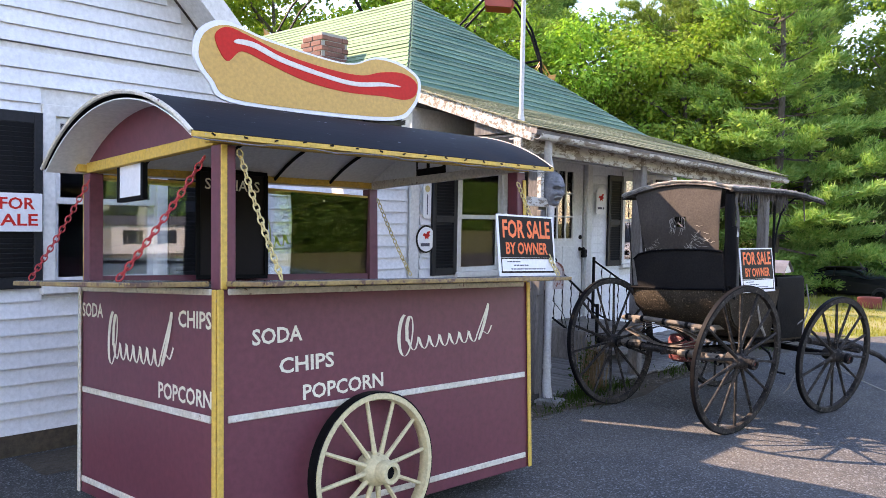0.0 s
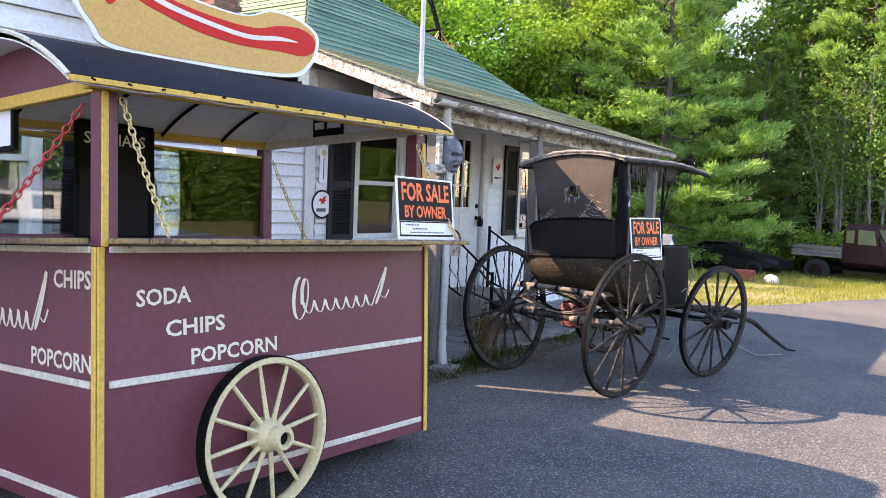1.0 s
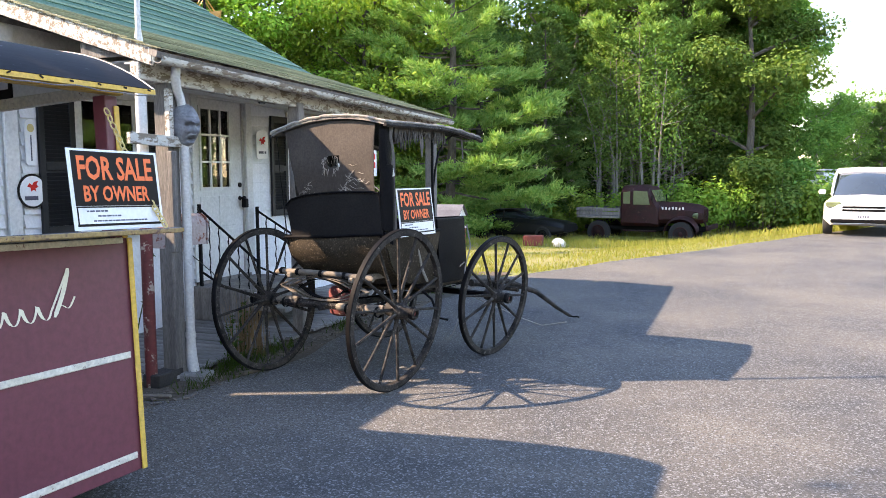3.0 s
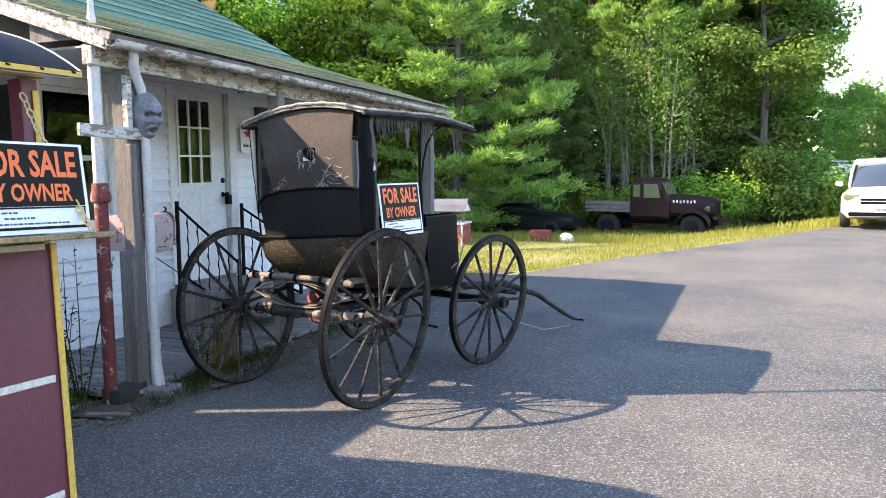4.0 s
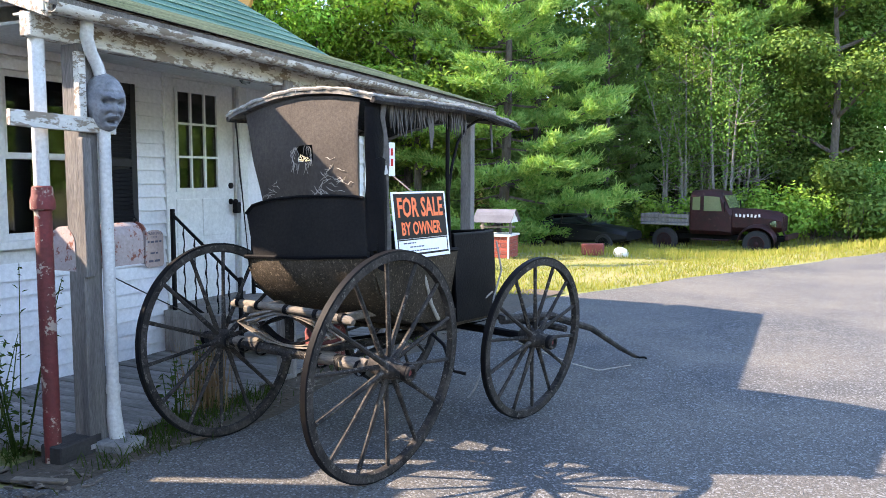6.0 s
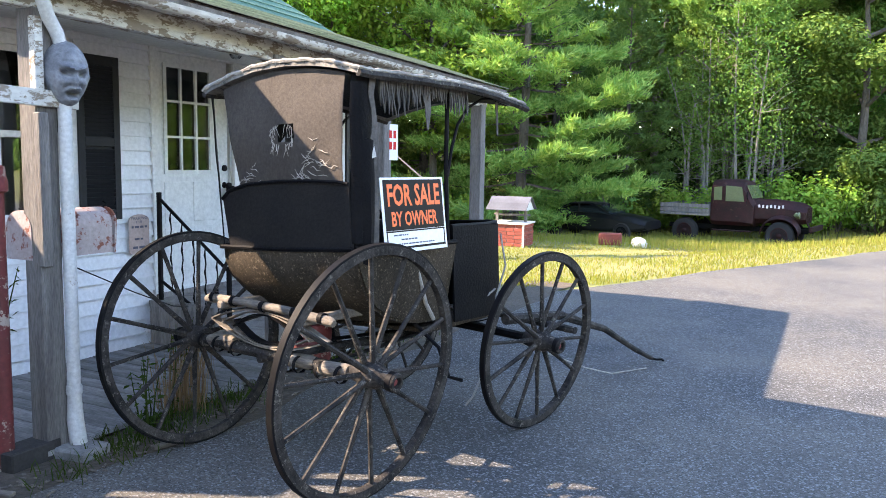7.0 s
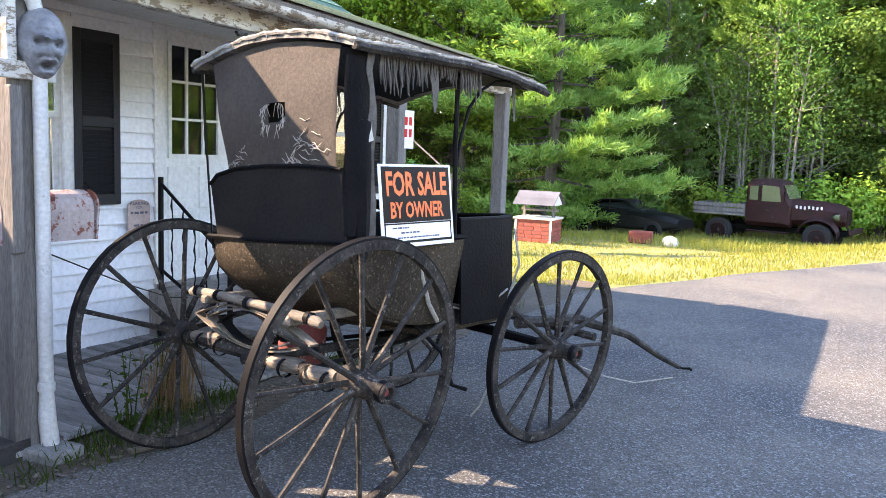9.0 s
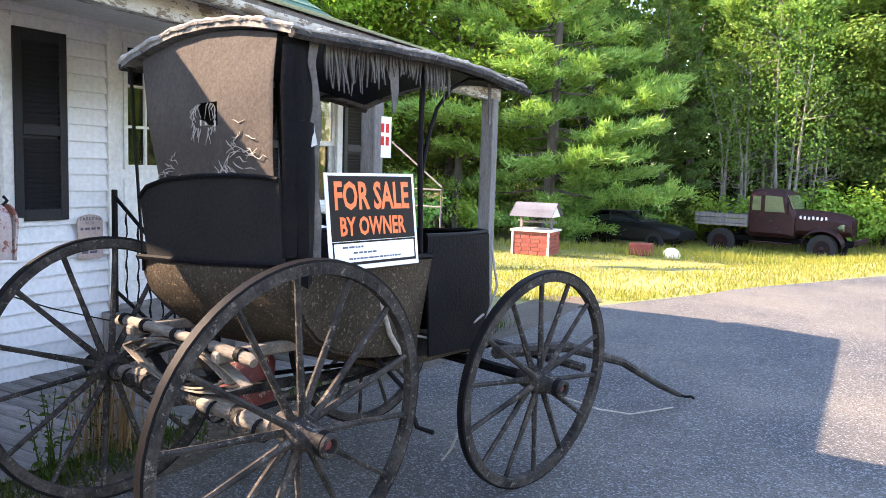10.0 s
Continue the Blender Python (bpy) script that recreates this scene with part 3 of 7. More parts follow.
def roof_plane(name, corner, along, up, rows, material, label, taper=None):
    """A roof slope with a deck and lapped courses of shingles. taper(f) gives the start and end of a course along the eave, 0 to 1."""
    corner, along, up = Vector(corner), Vector(along), Vector(up)
    taper = taper or (lambda f: (0.0, 1.0))
    nrm = along.cross(up).normalized()
    if nrm.z < 0:
        nrm = -nrm
    bm = bmesh.new()
    a0, a1 = taper(0)
    b0, b1 = taper(1)
    q = [corner + along * a0, corner + along * a1, corner + up + along * b1, corner + up + along * b0]
    lo = [bm.verts.new(p - nrm * 0.05) for p in q]
    hi = [bm.verts.new(p - nrm * 0.004) for p in q]
    bm.faces.new(hi)
    bm.faces.new(lo[::-1])
    for k in range(4):
        bm.faces.new((lo[k], lo[(k + 1) % 4], hi[(k + 1) % 4], hi[k]))
    roof = one(name, bm, M["wood_grey"], label, "roof", kind="structure")
    rng = random.Random(name)
    for r in range(rows):
        f0, f1 = r / rows, min(1.0, (r + 1.35) / rows)
        s0, e0 = taper(f0)
        s1, e1 = taper(f1)
        n = max(2, int((e0 - s0) * along.length / 0.9))
        bm = bmesh.new()
        lower, upper = [], []
        for k in range(n + 1):
            f = k / n
            wob = rng.uniform(-0.004, 0.004)
            lower.append(corner + along * (s0 + (e0 - s0) * f) + up * (f0 - 0.12 / rows) + nrm * (0.017 + wob) + up.normalized() * rng.uniform(-0.006, 0.006))
            upper.append(corner + along * (s1 + (e1 - s1) * f) + up * f1 + nrm * 0.003)
        sheet(bm, [lower, upper], -0.008)
        part("shingle_course", bm, material, roof)
    return roof


EAVE_L, EAVE_R, EAVE_Z, SAG = 5.80, 11.72, 2.97, 0.13
roof_plane("roof_porch", (-3.24, EAVE_L - 0.04, 2.57), (0, EAVE_R - EAVE_L + 0.08, -SAG), (-2.10, 0, 0.672), 14, M["roof_faded"], "low porch roof of faded green shingles", lambda f: (max(0.0, f - 0.82) * 0.38, 1 - max(0.0, f - 0.82) * 0.38))
H_RUN = (EAVE_R - EAVE_L) / 2
PITCH = 0.735
roof_plane("roof_front_slope", (-4.97, EAVE_L, EAVE_Z), (0, 2 * H_RUN, -SAG), (-H_RUN, 0, H_RUN * PITCH + SAG / 2), 26, M["roof_green"], "hipped front roof slope of green shingles", lambda f: (f / 2, 1 - f / 2))
roof_plane("roof_side_slope", (-14.5, EAVE_L, EAVE_Z), (9.53, 0, 0), (0, H_RUN, H_RUN * PITCH), 26, M["roof_sunlit"], "side roof slope of green shingles, sunlit tone in the colour", lambda f: (0.0, 1 - f * H_RUN / 9.53))
roof_plane("roof_far_slope", (-4.97, EAVE_R, EAVE_Z - SAG), (-9.53, 0, 0), (0, -H_RUN, H_RUN * PITCH + SAG), 10, M["roof_green"], "far roof slope of green shingles", lambda f: (f * H_RUN / 9.53, 1.0))
# wing roof, steep gable, ridge running back from the front
for nm, sgn in (("roof_wing_right", 1), ("roof_wing_left", -1)):
    ey = RIDGE_Y + sgn * 3.05
    roof_plane(nm, (-4.62, ey, RIDGE_Z - 3.05 + 0.12), (-7.5, 0, 0), (0, -sgn * 3.05, 3.05), 8, M["roof_green"], "steep gable roof of the white wing")
for sgn in (1, -1):
    bm = bmesh.new()
    ang = 45 * sgn
    box(bm, (-4.63, RIDGE_Y + sgn * 1.56, RIDGE_Z - 1.50), (0.035, 4.3, 0.17), pose(0, 0, 0, -ang, 0, 0))
    one("trim_rake", bm, M["trim_white"], "white rake board along the wing gable", "trim", kind="structure")
    bm = bmesh.new()
    box(bm, (-4.80, RIDGE_Y + sgn * 1.56, RIDGE_Z - 1.56), (0.33, 4.3, 0.02), pose(0, 0, 0, -ang, 0, 0))
    one("trim_soffit", bm, M["trim_white"], "narrow soffit under the wing gable", "trim", kind="structure")
bm = bmesh.new()
box(bm, (-8.52, 5.44, 2.475), (6.9, 0.86, 0.05))
one("roof_link", bm, M["roof_sunlit"], "low flat roof between wing and shop", "roof", kind="structure")
# ---- trees ----
def quads_mesh(name, centres, normals, sizes, material, rng, ratio=0.6):
    """Many small four-cornered leaves, each an island of its own."""
    n = len(centres)
    nrm = normals / np.linalg.norm(normals, axis=1, keepdims=True)
    ref = rng.normal(size=(n, 3))
    u = np.cross(nrm, ref)
    u /= np.linalg.norm(u, axis=1, keepdims=True)
    v = np.cross(nrm, u)
    s = sizes[:, None]
    bend = nrm * s * 0.18
    pts = np.stack([centres - u * s, centres - v * s * ratio + bend, centres + u * s, centres + v * s * ratio + bend], axis=1).reshape(-1, 3)
    me = bpy.data.meshes.new(name)
    me.from_pydata(pts.tolist(), [], np.arange(4 * n).reshape(n, 4).tolist())
    me.materials.append(material)
    return me


def limb(bm, a, b, r0, r1, rng, bend=0.12, seg=6, n=5):
    a, b = Vector(a), Vector(b)
    L = (b - a).length
    off = Vector((rng.uniform(-1, 1), rng.uniform(-1, 1), rng.uniform(-0.3, 0.6))) * bend * L
    pts = [a.lerp(b, k / n) + off * math.sin(math.pi * k / n) for k in range(n + 1)]
    tube(bm, pts, [r0 + (r1 - r0) * k / n for k in range(n + 1)], seg)
    return pts


def broadleaf(seed, height, spread, low, leaves, size, leafmat, barkmat, label):
    r, g = random.Random(seed), np.random.default_rng(seed)
    tree = thing("broadleaf_tree", label, "tree")
    bm = bmesh.new()
    trunk = limb(bm, (0, 0, -0.3), (r.uniform(-0.5, 0.5), r.uniform(-0.5, 0.5), height * 0.86), height * 0.017, height * 0.004, r, 0.04, 8, 8)
    tips = []
    for k in range(15):
        f = low + (0.97 - low) * (k + r.random()) / 15
        i = min(7, int(f / 0.9 * 8))
        base = trunk[i].lerp(trunk[min(8, i + 1)], 0.5)
        ang = k * 2.4 + r.uniform(-0.5, 0.5)
        reach = spread * (0.55 + 0.45 * math.sin(math.pi * min(1, (f - low) / (1.05 - low)) ** 0.8)) * r.uniform(0.75, 1.1)
        tip = base + Vector((math.cos(ang) * reach, math.sin(ang) * reach, reach * r.uniform(0.25, 0.75)))
        mid = limb(bm, base, tip, height * 0.007, height * 0.0016, r, 0.15, 5, 4)
        tips += [mid[2], mid[3], tip]
        for s in range(2):
            t2 = mid[2 + s] + Vector((r.uniform(-1, 1), r.uniform(-1, 1), r.uniform(0.0, 0.8))) * reach * 0.45
            limb(bm, mid[2 + s], t2, height * 0.003, height * 0.001, r, 0.1, 4, 2)
            tips.append(t2)
    tips.append(trunk[8])
    part("trunk", bm, barkmat, tree, "", True)
    t = np.array([tuple(p) for p in tips])
    per = leaves // len(t)
    centres, normals = [], []
    for p in t:
        rad = spread * r.uniform(0.22, 0.40)
        d = g.normal(size=(per, 3))
        d /= np.linalg.norm(d, axis=1, keepdims=True)
        q = d * rad * g.uniform(0.25, 1.0, size=(per, 1)) ** 0.5 * np.array([1.1, 1.1, 0.62])
        centres.append(p + q)
        normals.append(d * np.array([0.7, 0.7, 1.0]) + np.array([0, 0, 0.55]) + g.normal(size=(per, 3)) * 0.45)
    c, nn = np.concatenate(centres), np.concatenate(normals)
    me = quads_mesh("crown", c, nn, g.uniform(0.65, 1.2, len(c)) * size, leafmat, g)
    ob = new("crown", me)
    ob.parent = tree
    return tree


def pine(seed, height, spread, tufts, leafmat, label, low=0.07, dead=0):
    """A white pine: whorls of long level boughs, each a flat spray of needle tufts on side twigs, with air between the whorls.
    low is where the foliage begins; dead is the number of bare snags below it."""
    r, g = random.Random(seed), np.random.default_rng(seed)
    tree = thing("pine_tree", label, "tree")
    bm = bmesh.new()
    trunk = limb(bm, (0, 0, -0.3), (r.uniform(-0.3, 0.3), r.uniform(-0.3, 0.3), height), height * 0.016, 0.02, r, 0.02, 8, 10)
    for k in range(dead):
        base = trunk[0].lerp(trunk[10], r.uniform(0.08, low + 0.08))
        a, L = r.uniform(0, math.tau), r.uniform(0.5, 1.0) * spread * 0.6
        tip = base + Vector((math.cos(a) * L, math.sin(a) * L, L * r.uniform(-0.25, 0.35)))
        pts = limb(bm, base, tip, 0.026, 0.006, r, 0.1, 4, 4)
        for q in range(3):
            limb(bm, pts[2], pts[2] + Vector((r.uniform(-1, 1), r.uniform(-1, 1), r.uniform(-0.2, 0.8))) * L * 0.4, 0.010, 0.004, r, 0.1, 4, 2)
    anchors, dirs = [], []
    f = low
    while f < 0.985:
        base = trunk[0].lerp(trunk[10], f)
        prof = (1 - f) ** 0.72 * min(1.0, 0.62 + (f - low) * 1.6)
        rise = 0.02 + 0.75 * f * f
        turn = r.uniform(0, math.tau)
        for b in range(6):
            if r.random() < 0.16:
                continue
            ang = turn + b * math.tau / 6 + r.uniform(-0.3, 0.3)
            reach = spread * prof * r.choice((0.55, 0.8, 1.0, 1.2)) * r.uniform(0.85, 1.1) + 0.2
            out, side = Vector((math.cos(ang), math.sin(ang), 0)), Vector((-math.sin(ang), math.cos(ang), 0))
            start = base + Vector((0, 0, r.uniform(-0.2, 0.2)))
            tip = start + out * reach + Vector((0, 0, reach * (rise + r.uniform(-0.10, 0.12))))
            n = 5
            pts = [start.lerp(tip, k / n) + Vector((0, 0, -0.07 * reach * math.sin(math.pi * k / n))) + side * 0.05 * reach * math.sin(k * 1.3 + ang) for k in range(n + 1)]
            tube(bm, pts, [(0.016 + 0.011 * reach) * (1 - 0.8 * k / n) for k in range(n + 1)], 4)
            twigs = max(3, int(reach * 3.4))
            for q in range(twigs):
                u = 0.34 + 0.66 * (q + r.random()) / twigs
                k = min(n - 1, int(u * n))
                p = pts[k].lerp(pts[k + 1], u * n - k)
                L = reach * (0.12 + 0.26 * math.sin(math.pi * min(1.0, 1.15 - u))) * r.uniform(0.6, 1.2)
                d = (out * r.uniform(0.4, 1.0) + side * r.choice((-1, 1)) * r.uniform(0.4, 1.0) + Vector((0, 0, r.uniform(0.0, 0.35)))).normalized()
                for w in range(max(2, int(L * 5))):
                    v = (w + r.random()) / max(2, int(L * 5))
                    anchors.append(tuple(p + d * L * v))
                    dirs.append(tuple(d * 0.8 + Vector((0, 0, 0.55))))
            anchors.append(tuple(tip))
            dirs.append(tuple(out + Vector((0, 0, 0.5))))
        f += r.uniform(0.50, 0.85) / height * (1.15 - 0.4 * f)
    part("trunk", bm, M["bark"], tree, "", True)
    a, d = np.array(anchors), np.array(dirs)
    per = max(5, tufts // len(a))
    a, d = np.repeat(a, per, 0), np.repeat(d, per, 0)
    dd = d + g.normal(size=d.shape) * 0.60
    dd /= np.linalg.norm(dd, axis=1, keepdims=True)
    L = g.uniform(0.12, 0.27, (len(a), 1))
    start = a + g.normal(size=a.shape) * np.array([0.10, 0.10, 0.07])
    side = np.cross(dd, g.normal(size=d.shape))
    side /= np.linalg.norm(side, axis=1, keepdims=True)
    w = 0.021
    pts = np.stack([start - side * w, start + side * w, start + dd * L + side * w * 0.4, start + dd * L - side * w * 0.4], 1).reshape(-1, 3)
    me = bpy.data.meshes.new("crown")
    me.from_pydata(pts.tolist(), [], np.arange(len(pts)).reshape(-1, 4).tolist())
    me.materials.append(leafmat)
    ob = new("crown", me)
    ob.parent = tree
    return tree


def place(tree, spots, first=True):
    for k, (x, y, turn, s) in enumerate(spots):
        m = pose(x, y, ground_z(x, y), 0, 0, turn)
        if k == 0:
            tree.matrix_basis = m
            tree.scale = (s, s, s)
        else:
            c = copy_thing(tree, m)
            c.scale = (s, s, s)


place(pine(11, 14.0, 4.7, 95000, M["needle"], "broad white pine with pale green needle sprays behind the porch"),
      [(-10.2, 29.3, 0, 1.0), (-15.2, 31.5, 100, 1.05), (-20.5, 27.0, 200, 0.95)])
place(pine(12, 13.5, 3.4, 50000, M["needle_deep"], "tall dark pine in the wood"),
      [(-7.9, 34.8, 0, 0.66), (-11.8, 37.0, 80, 1.12), (-17.0, 35.0, 190, 1.05), (-2.2, 47.0, 40, 0.95), (-22.0, 31.0, 120, 1.1), (-9.0, 46, 20, 1.3), (-15, 45, 20, 1.3), (7.5, 57.0, 40, 0.5)])
place(pine(13, 13.5, 3.6, 55000, M["needle"], "white pine with a bare lower trunk full of dead twigs", 0.36, 26),
      [(-4.4, 37.4, 0, 1.0), (-2.5, 38.6, 130, 0.95), (-6.0, 40.5, 220, 1.1)])
place(broadleaf(21, 10.5, 3.1, 0.30, 15000, 0.098, M["leaf_bright"], M["bark"], "bright green maple at the wood edge"),
      [(-13.4, 29.0, 0, 1.0), (-17.0, 27.5, 70, 1.0), (-21.0, 24.0, 150, 1.0), (-20.0, 20.0, 260, 1.05), (-24.0, 17.5, 30, 1.1), (-14.0, 39.0, 300, 1.25), (-5.0, 44.0, 20, 1.25), (-26.0, 12.0, 50, 1.1), (-24, 6, 140, 1.1), (-27, 0, 240, 1.1)])
place(broadleaf(25, 12.0, 3.0, 0.03, 36000, 0.10, M["leaf_deep"], M["bark"], "dense dark green tree leafy down to the ground"),
      [(0.1, 37.8, 0, 1.0), (-1.5, 40.5, 90, 1.05), (1.0, 41.5, 180, 0.86)])
place(broadleaf(22, 11.0, 2.9, 0.22, 15000, 0.098, M["leaf_deep"], M["bark_pale"], "full green tree at the wood edge"),
      [(3.6, 50.0, 90, 0.62), (4.8, 55.0, 180, 0.66), (-1.0, 44.0, 240, 1.2), (-18.0, 38.5, 300, 1.15), (6.6, 60.0, 20, 0.66), (8.6, 67.0, 200, 0.72), (11.0, 78.0, 200, 0.85), (15.0, 92.0, 20, 1.0), (-8.0, 41.0, 20, 1.2), (-23, 34, 44, 1.2), (13, 85, 90, 1)])
# ---- the snack cart ----
CL, CD = 2.312, 1.603
cx = Vector((0.0208, 0.9994, -0.028)).normalized()
cy = Vector((-0.9978, 0.019, -0.0634))
cy = (cy - cx * cy.dot(cx)).normalized()
cz = cx.cross(cy)
CART = Matrix.Translation((-2.159, 1.940, 0.0585)) @ Matrix((cx, cy, cz)).transposed().to_4x4()
cart = thing("snack_cart", "maroon wooden snack cart, yellow trim, black barrel roof, parked", "food cart", CART)
FRONT = Matrix(((1, 0, 0, 0), (0, 0, -1, 0), (0, 1, 0, 0), (0, 0, 0, 1)))          # x along the front, y up, z out
SIDE = Matrix(((0, 0, -1, 0), (-1, 0, 0, CD), (0, 1, 0, 0), (0, 0, 0, 1)))         # x towards the front, y up, z out of the left end


def cpart(name, boxes, material, label="", bevel=0.004, parent=None, m=None):
    bm = bmesh.new()
    for c, s in boxes:
        box(bm, c, s, bevel=bevel)
    return part(name, bm, material, parent or cart, label, m=m)


BZ, CZ, EZ = 0.12, 1.345, 2.03
LEVEL = pose(0.05, 0, 0, 0, -1.4, 0)
body = cpart("front_panel", [((CL / 2, 0.012, (BZ + CZ) / 2), (CL - 0.02, 0.024, CZ - BZ))], M["maroon"], "maroon plywood front panel")
cpart("end_panel", [((0.012, CD / 2, (BZ + CZ) / 2), (0.024, CD - 0.052, CZ - BZ))], M["maroon"])
cpart("end_panel", [((CL - 0.012, CD / 2, (BZ + CZ) / 2), (0.024, CD - 0.052, CZ - BZ))], M["maroon"])
cpart("back_panel", [((CL / 2, CD - 0.012, (BZ + CZ) / 2), (CL - 0.02, 0.024, CZ - BZ))], M["maroon"])
cpart("cart_floor", [((CL / 2, CD / 2, BZ + 0.05), (CL - 0.06, CD - 0.06, 0.04))], M["wood_grey"])
for z, h in ((0.735, 0.034), (0.205, 0.034), (CZ - 0.012, 0.03)):
    cpart("trim_strip", [((CL / 2, -0.006, z), (CL - 0.1, 0.012, h))], M["trim_worn"])
    cpart("trim_strip", [((-0.006, CD / 2, z), (0.012, CD - 0.1, h))], M["trim_worn"])
for x, y in ((0.0, 0.0), (CL, 0.0), (0.0, CD), (CL, CD)):
    sx, sy = (1 if x == 0 else -1), (1 if y == 0 else -1)
    cpart("corner_strip", [((x + sx * 0.008, y - sy * 0.010, (BZ + CZ) / 2), (0.034, 0.012, CZ - BZ)), ((x - sx * 0.010, y + sy * 0.014, (BZ + CZ) / 2), (0.012, 0.034, CZ - BZ))], M["yellow"] if y == 0 else M["trim_worn"], "worn yellow corner strip")
    cpart("roof_post", [((x + sx * 0.055, y + sy * 0.045, (CZ + EZ + 0.022 * x) / 2), (0.085, 0.085, EZ + 0.022 * x - CZ))], M["maroon"])
    cpart("post_strip", [((x + sx * 0.030, y - sy * 0.004, (CZ + EZ) / 2), (0.034, 0.010, EZ - CZ))], M["yellow"], "yellow edge strip")
# head rails
cpart("head_rail", [((CL / 2, 0.03, EZ + 0.03), (CL + 0.08, 0.05, 0.045))], M["yellow"], "yellow head rail", m=LEVEL)
cpart("head_rail", [((CL / 2, CD - 0.03, EZ + 0.03), (CL + 0.08, 0.05, 0.045))], M["yellow"], m=LEVEL)
for x in (0.03, CL - 0.03):
    cpart("end_rail", [((x, CD / 2, EZ + 0.03), (0.05, CD - 0.12, 0.06))], M["yellow"] if x < 1 else M["trim_worn"], m=LEVEL)
# counters and the window in the back
cpart("worktop", [((CL / 2, CD / 2 - 0.02, CZ + 0.012), (CL - 0.1, CD - 0.1, 0.02))], M["counter"], "dark shiny inner worktop")
flap = cpart("front_flap", [((CL / 2 + 0.06, -0.155, CZ + 0.03), (CL - 0.02, 0.30, 0.022))], M["counter"], "fold-down counter flap, dark glossy top")
cpart("flap_edge", [((CL / 2 + 0.06, -0.308, CZ + 0.026), (CL + 0.01, 0.016, 0.024)), ((CL + 0.06, -0.155, CZ + 0.026), (0.016, 0.30, 0.024)), ((0.048, -0.155, CZ + 0.026), (0.016, 0.30, 0.024))], M["flap_edge"], "worn yellow wooden edge", 0.004, flap)
flap = cpart("end_flap", [((-0.20, CD / 2, CZ + 0.03), (0.38, CD - 0.14, 0.022))], M["counter"], "fold-down counter flap on the cart's end")
cpart("flap_edge", [((-0.393, CD / 2, CZ + 0.026), (0.016, CD - 0.12, 0.024)), ((-0.20, 0.065, CZ + 0.026), (0.38, 0.016, 0.024)), ((-0.20, CD - 0.065, CZ + 0.026), (0.38, 0.016, 0.024))], M["flap_edge"], "", 0.004, flap)
glass = cpart("back_window", [((CL / 2, CD - 0.045, (CZ + EZ) / 2 + 0.01), (CL - 0.21, 0.006, EZ - CZ - 0.06))], M["glass"], "clear back window reflecting the lot", 0, m=pose(0, CD - 0.045, CZ) @ pose(0, 0, 0, 2.6, 0, 0) @ pose(0, 0.045 - CD, -CZ))
glass.visible_shadow = False
cpart("window_frame", [((CL / 2, CD - 0.045, CZ + 0.04), (CL - 0.2, 0.05, 0.05))], M["maroon"])
cpart("window_frame", [((CL / 2, CD - 0.045, EZ - 0.02), (CL - 0.2, 0.05, 0.035))], M["yellow"])
# barrel roof
Y0, Y1, X0, X1 = -0.14, CD + 0.05, -0.21, CL + 0.10
RISE, ESZ = 0.30, EZ + 0.02


def arch_pts(y0, y1, zb, rise, n=22):
    half, mid = (y1 - y0) / 2, (y0 + y1) / 2
    R = (half * half + rise * rise) / (2 * rise)
    a = math.asin(min(1.0, half / R))
    return [(mid + R * math.sin(-a + 2 * a * k / n), zb + rise - R + R * math.cos(-a + 2 * a * k / n)) for k in range(n + 1)]


outer, inner = arch_pts(Y0, Y1, ESZ, RISE), arch_pts(Y0 + 0.02, Y1 - 0.02, ESZ - 0.006, RISE - 0.018)
bm = bmesh.new()
sheet(bm, [[(X0 + (X1 - X0) * k / 8, y, z) for y, z in outer] for k in range(9)], 0.008)
roof = part("canopy", bm, M["canopy_navy"], cart, "curved black roof covering, scuffed", True, LEVEL)
bm = bmesh.new()
sheet(bm, [[(X0 + 0.012 + (X1 - X0 - 0.024) * k / 8, y, z - 0.012) for y, z in inner] for k in range(9)], 0.006)
part("canopy_lining", bm, M["ceiling_white"], roof, "pale boarded underside", True)
for x in (X0, X1):
    bm = bmesh.new()
    tube(bm, [(x, y, z + 0.001) for y, z in outer], 0.012, 6)
    part("canopy_edge", bm, M["trim_worn"], roof, "pale worn roof edge", True)
for k in range(4):
    x = 0.35 + k * 0.5
    bm = bmesh.new()
    tube(bm, [(x, y, z - 0.035) for y, z in inner[1:-1]], 0.012, 6)
    part("rib", bm, M["black"], roof, "", True)
for x in (0.03, CL - 0.03):
    bm = bmesh.new()
    pts = [(y, z) for y, z in arch_pts(0.02, CD - 0.02, EZ + 0.05, RISE - 0.05, 18)]
    prism(bm, pts, Matrix(((0, 0, 1, x - 0.01), (1, 0, 0, 0), (0, 1, 0, 0), (0, 0, 0, 1))), 0.02)
    part("tympanum", bm, M["maroon"] if x < 1 else M["ceiling_white"], cart, "maroon arched end board" if x < 1 else "pale arched end board", m=LEVEL)
bm = bmesh.new()
box(bm, ((X0 + X1) / 2, Y0 - 0.006, ESZ - 0.010), (X1 - X0, 0.014, 0.024))
part("eave_strip", bm, M["yellow"], roof, "yellow eave strip with staples")
bm = bmesh.new()
pts = [(X0 + (X1 - X0) * k / 40, Y0 - 0.018, ESZ - 0.026 - 0.010 * abs(math.sin(k * 0.39)) - 0.003 * math.sin(k * 1.7)) for k in range(41)]
tube(bm, pts, 0.0035, 5)
part("cord", bm, M["wood_grey"], roof, "loose pale cord along the eave", True)
rng = random.Random(8)
tack = bmesh.new()
box(tack, (0, 0, 0), (0.02, 0.004, 0.008))
tack_me = done("tack", tack, M["iron"])
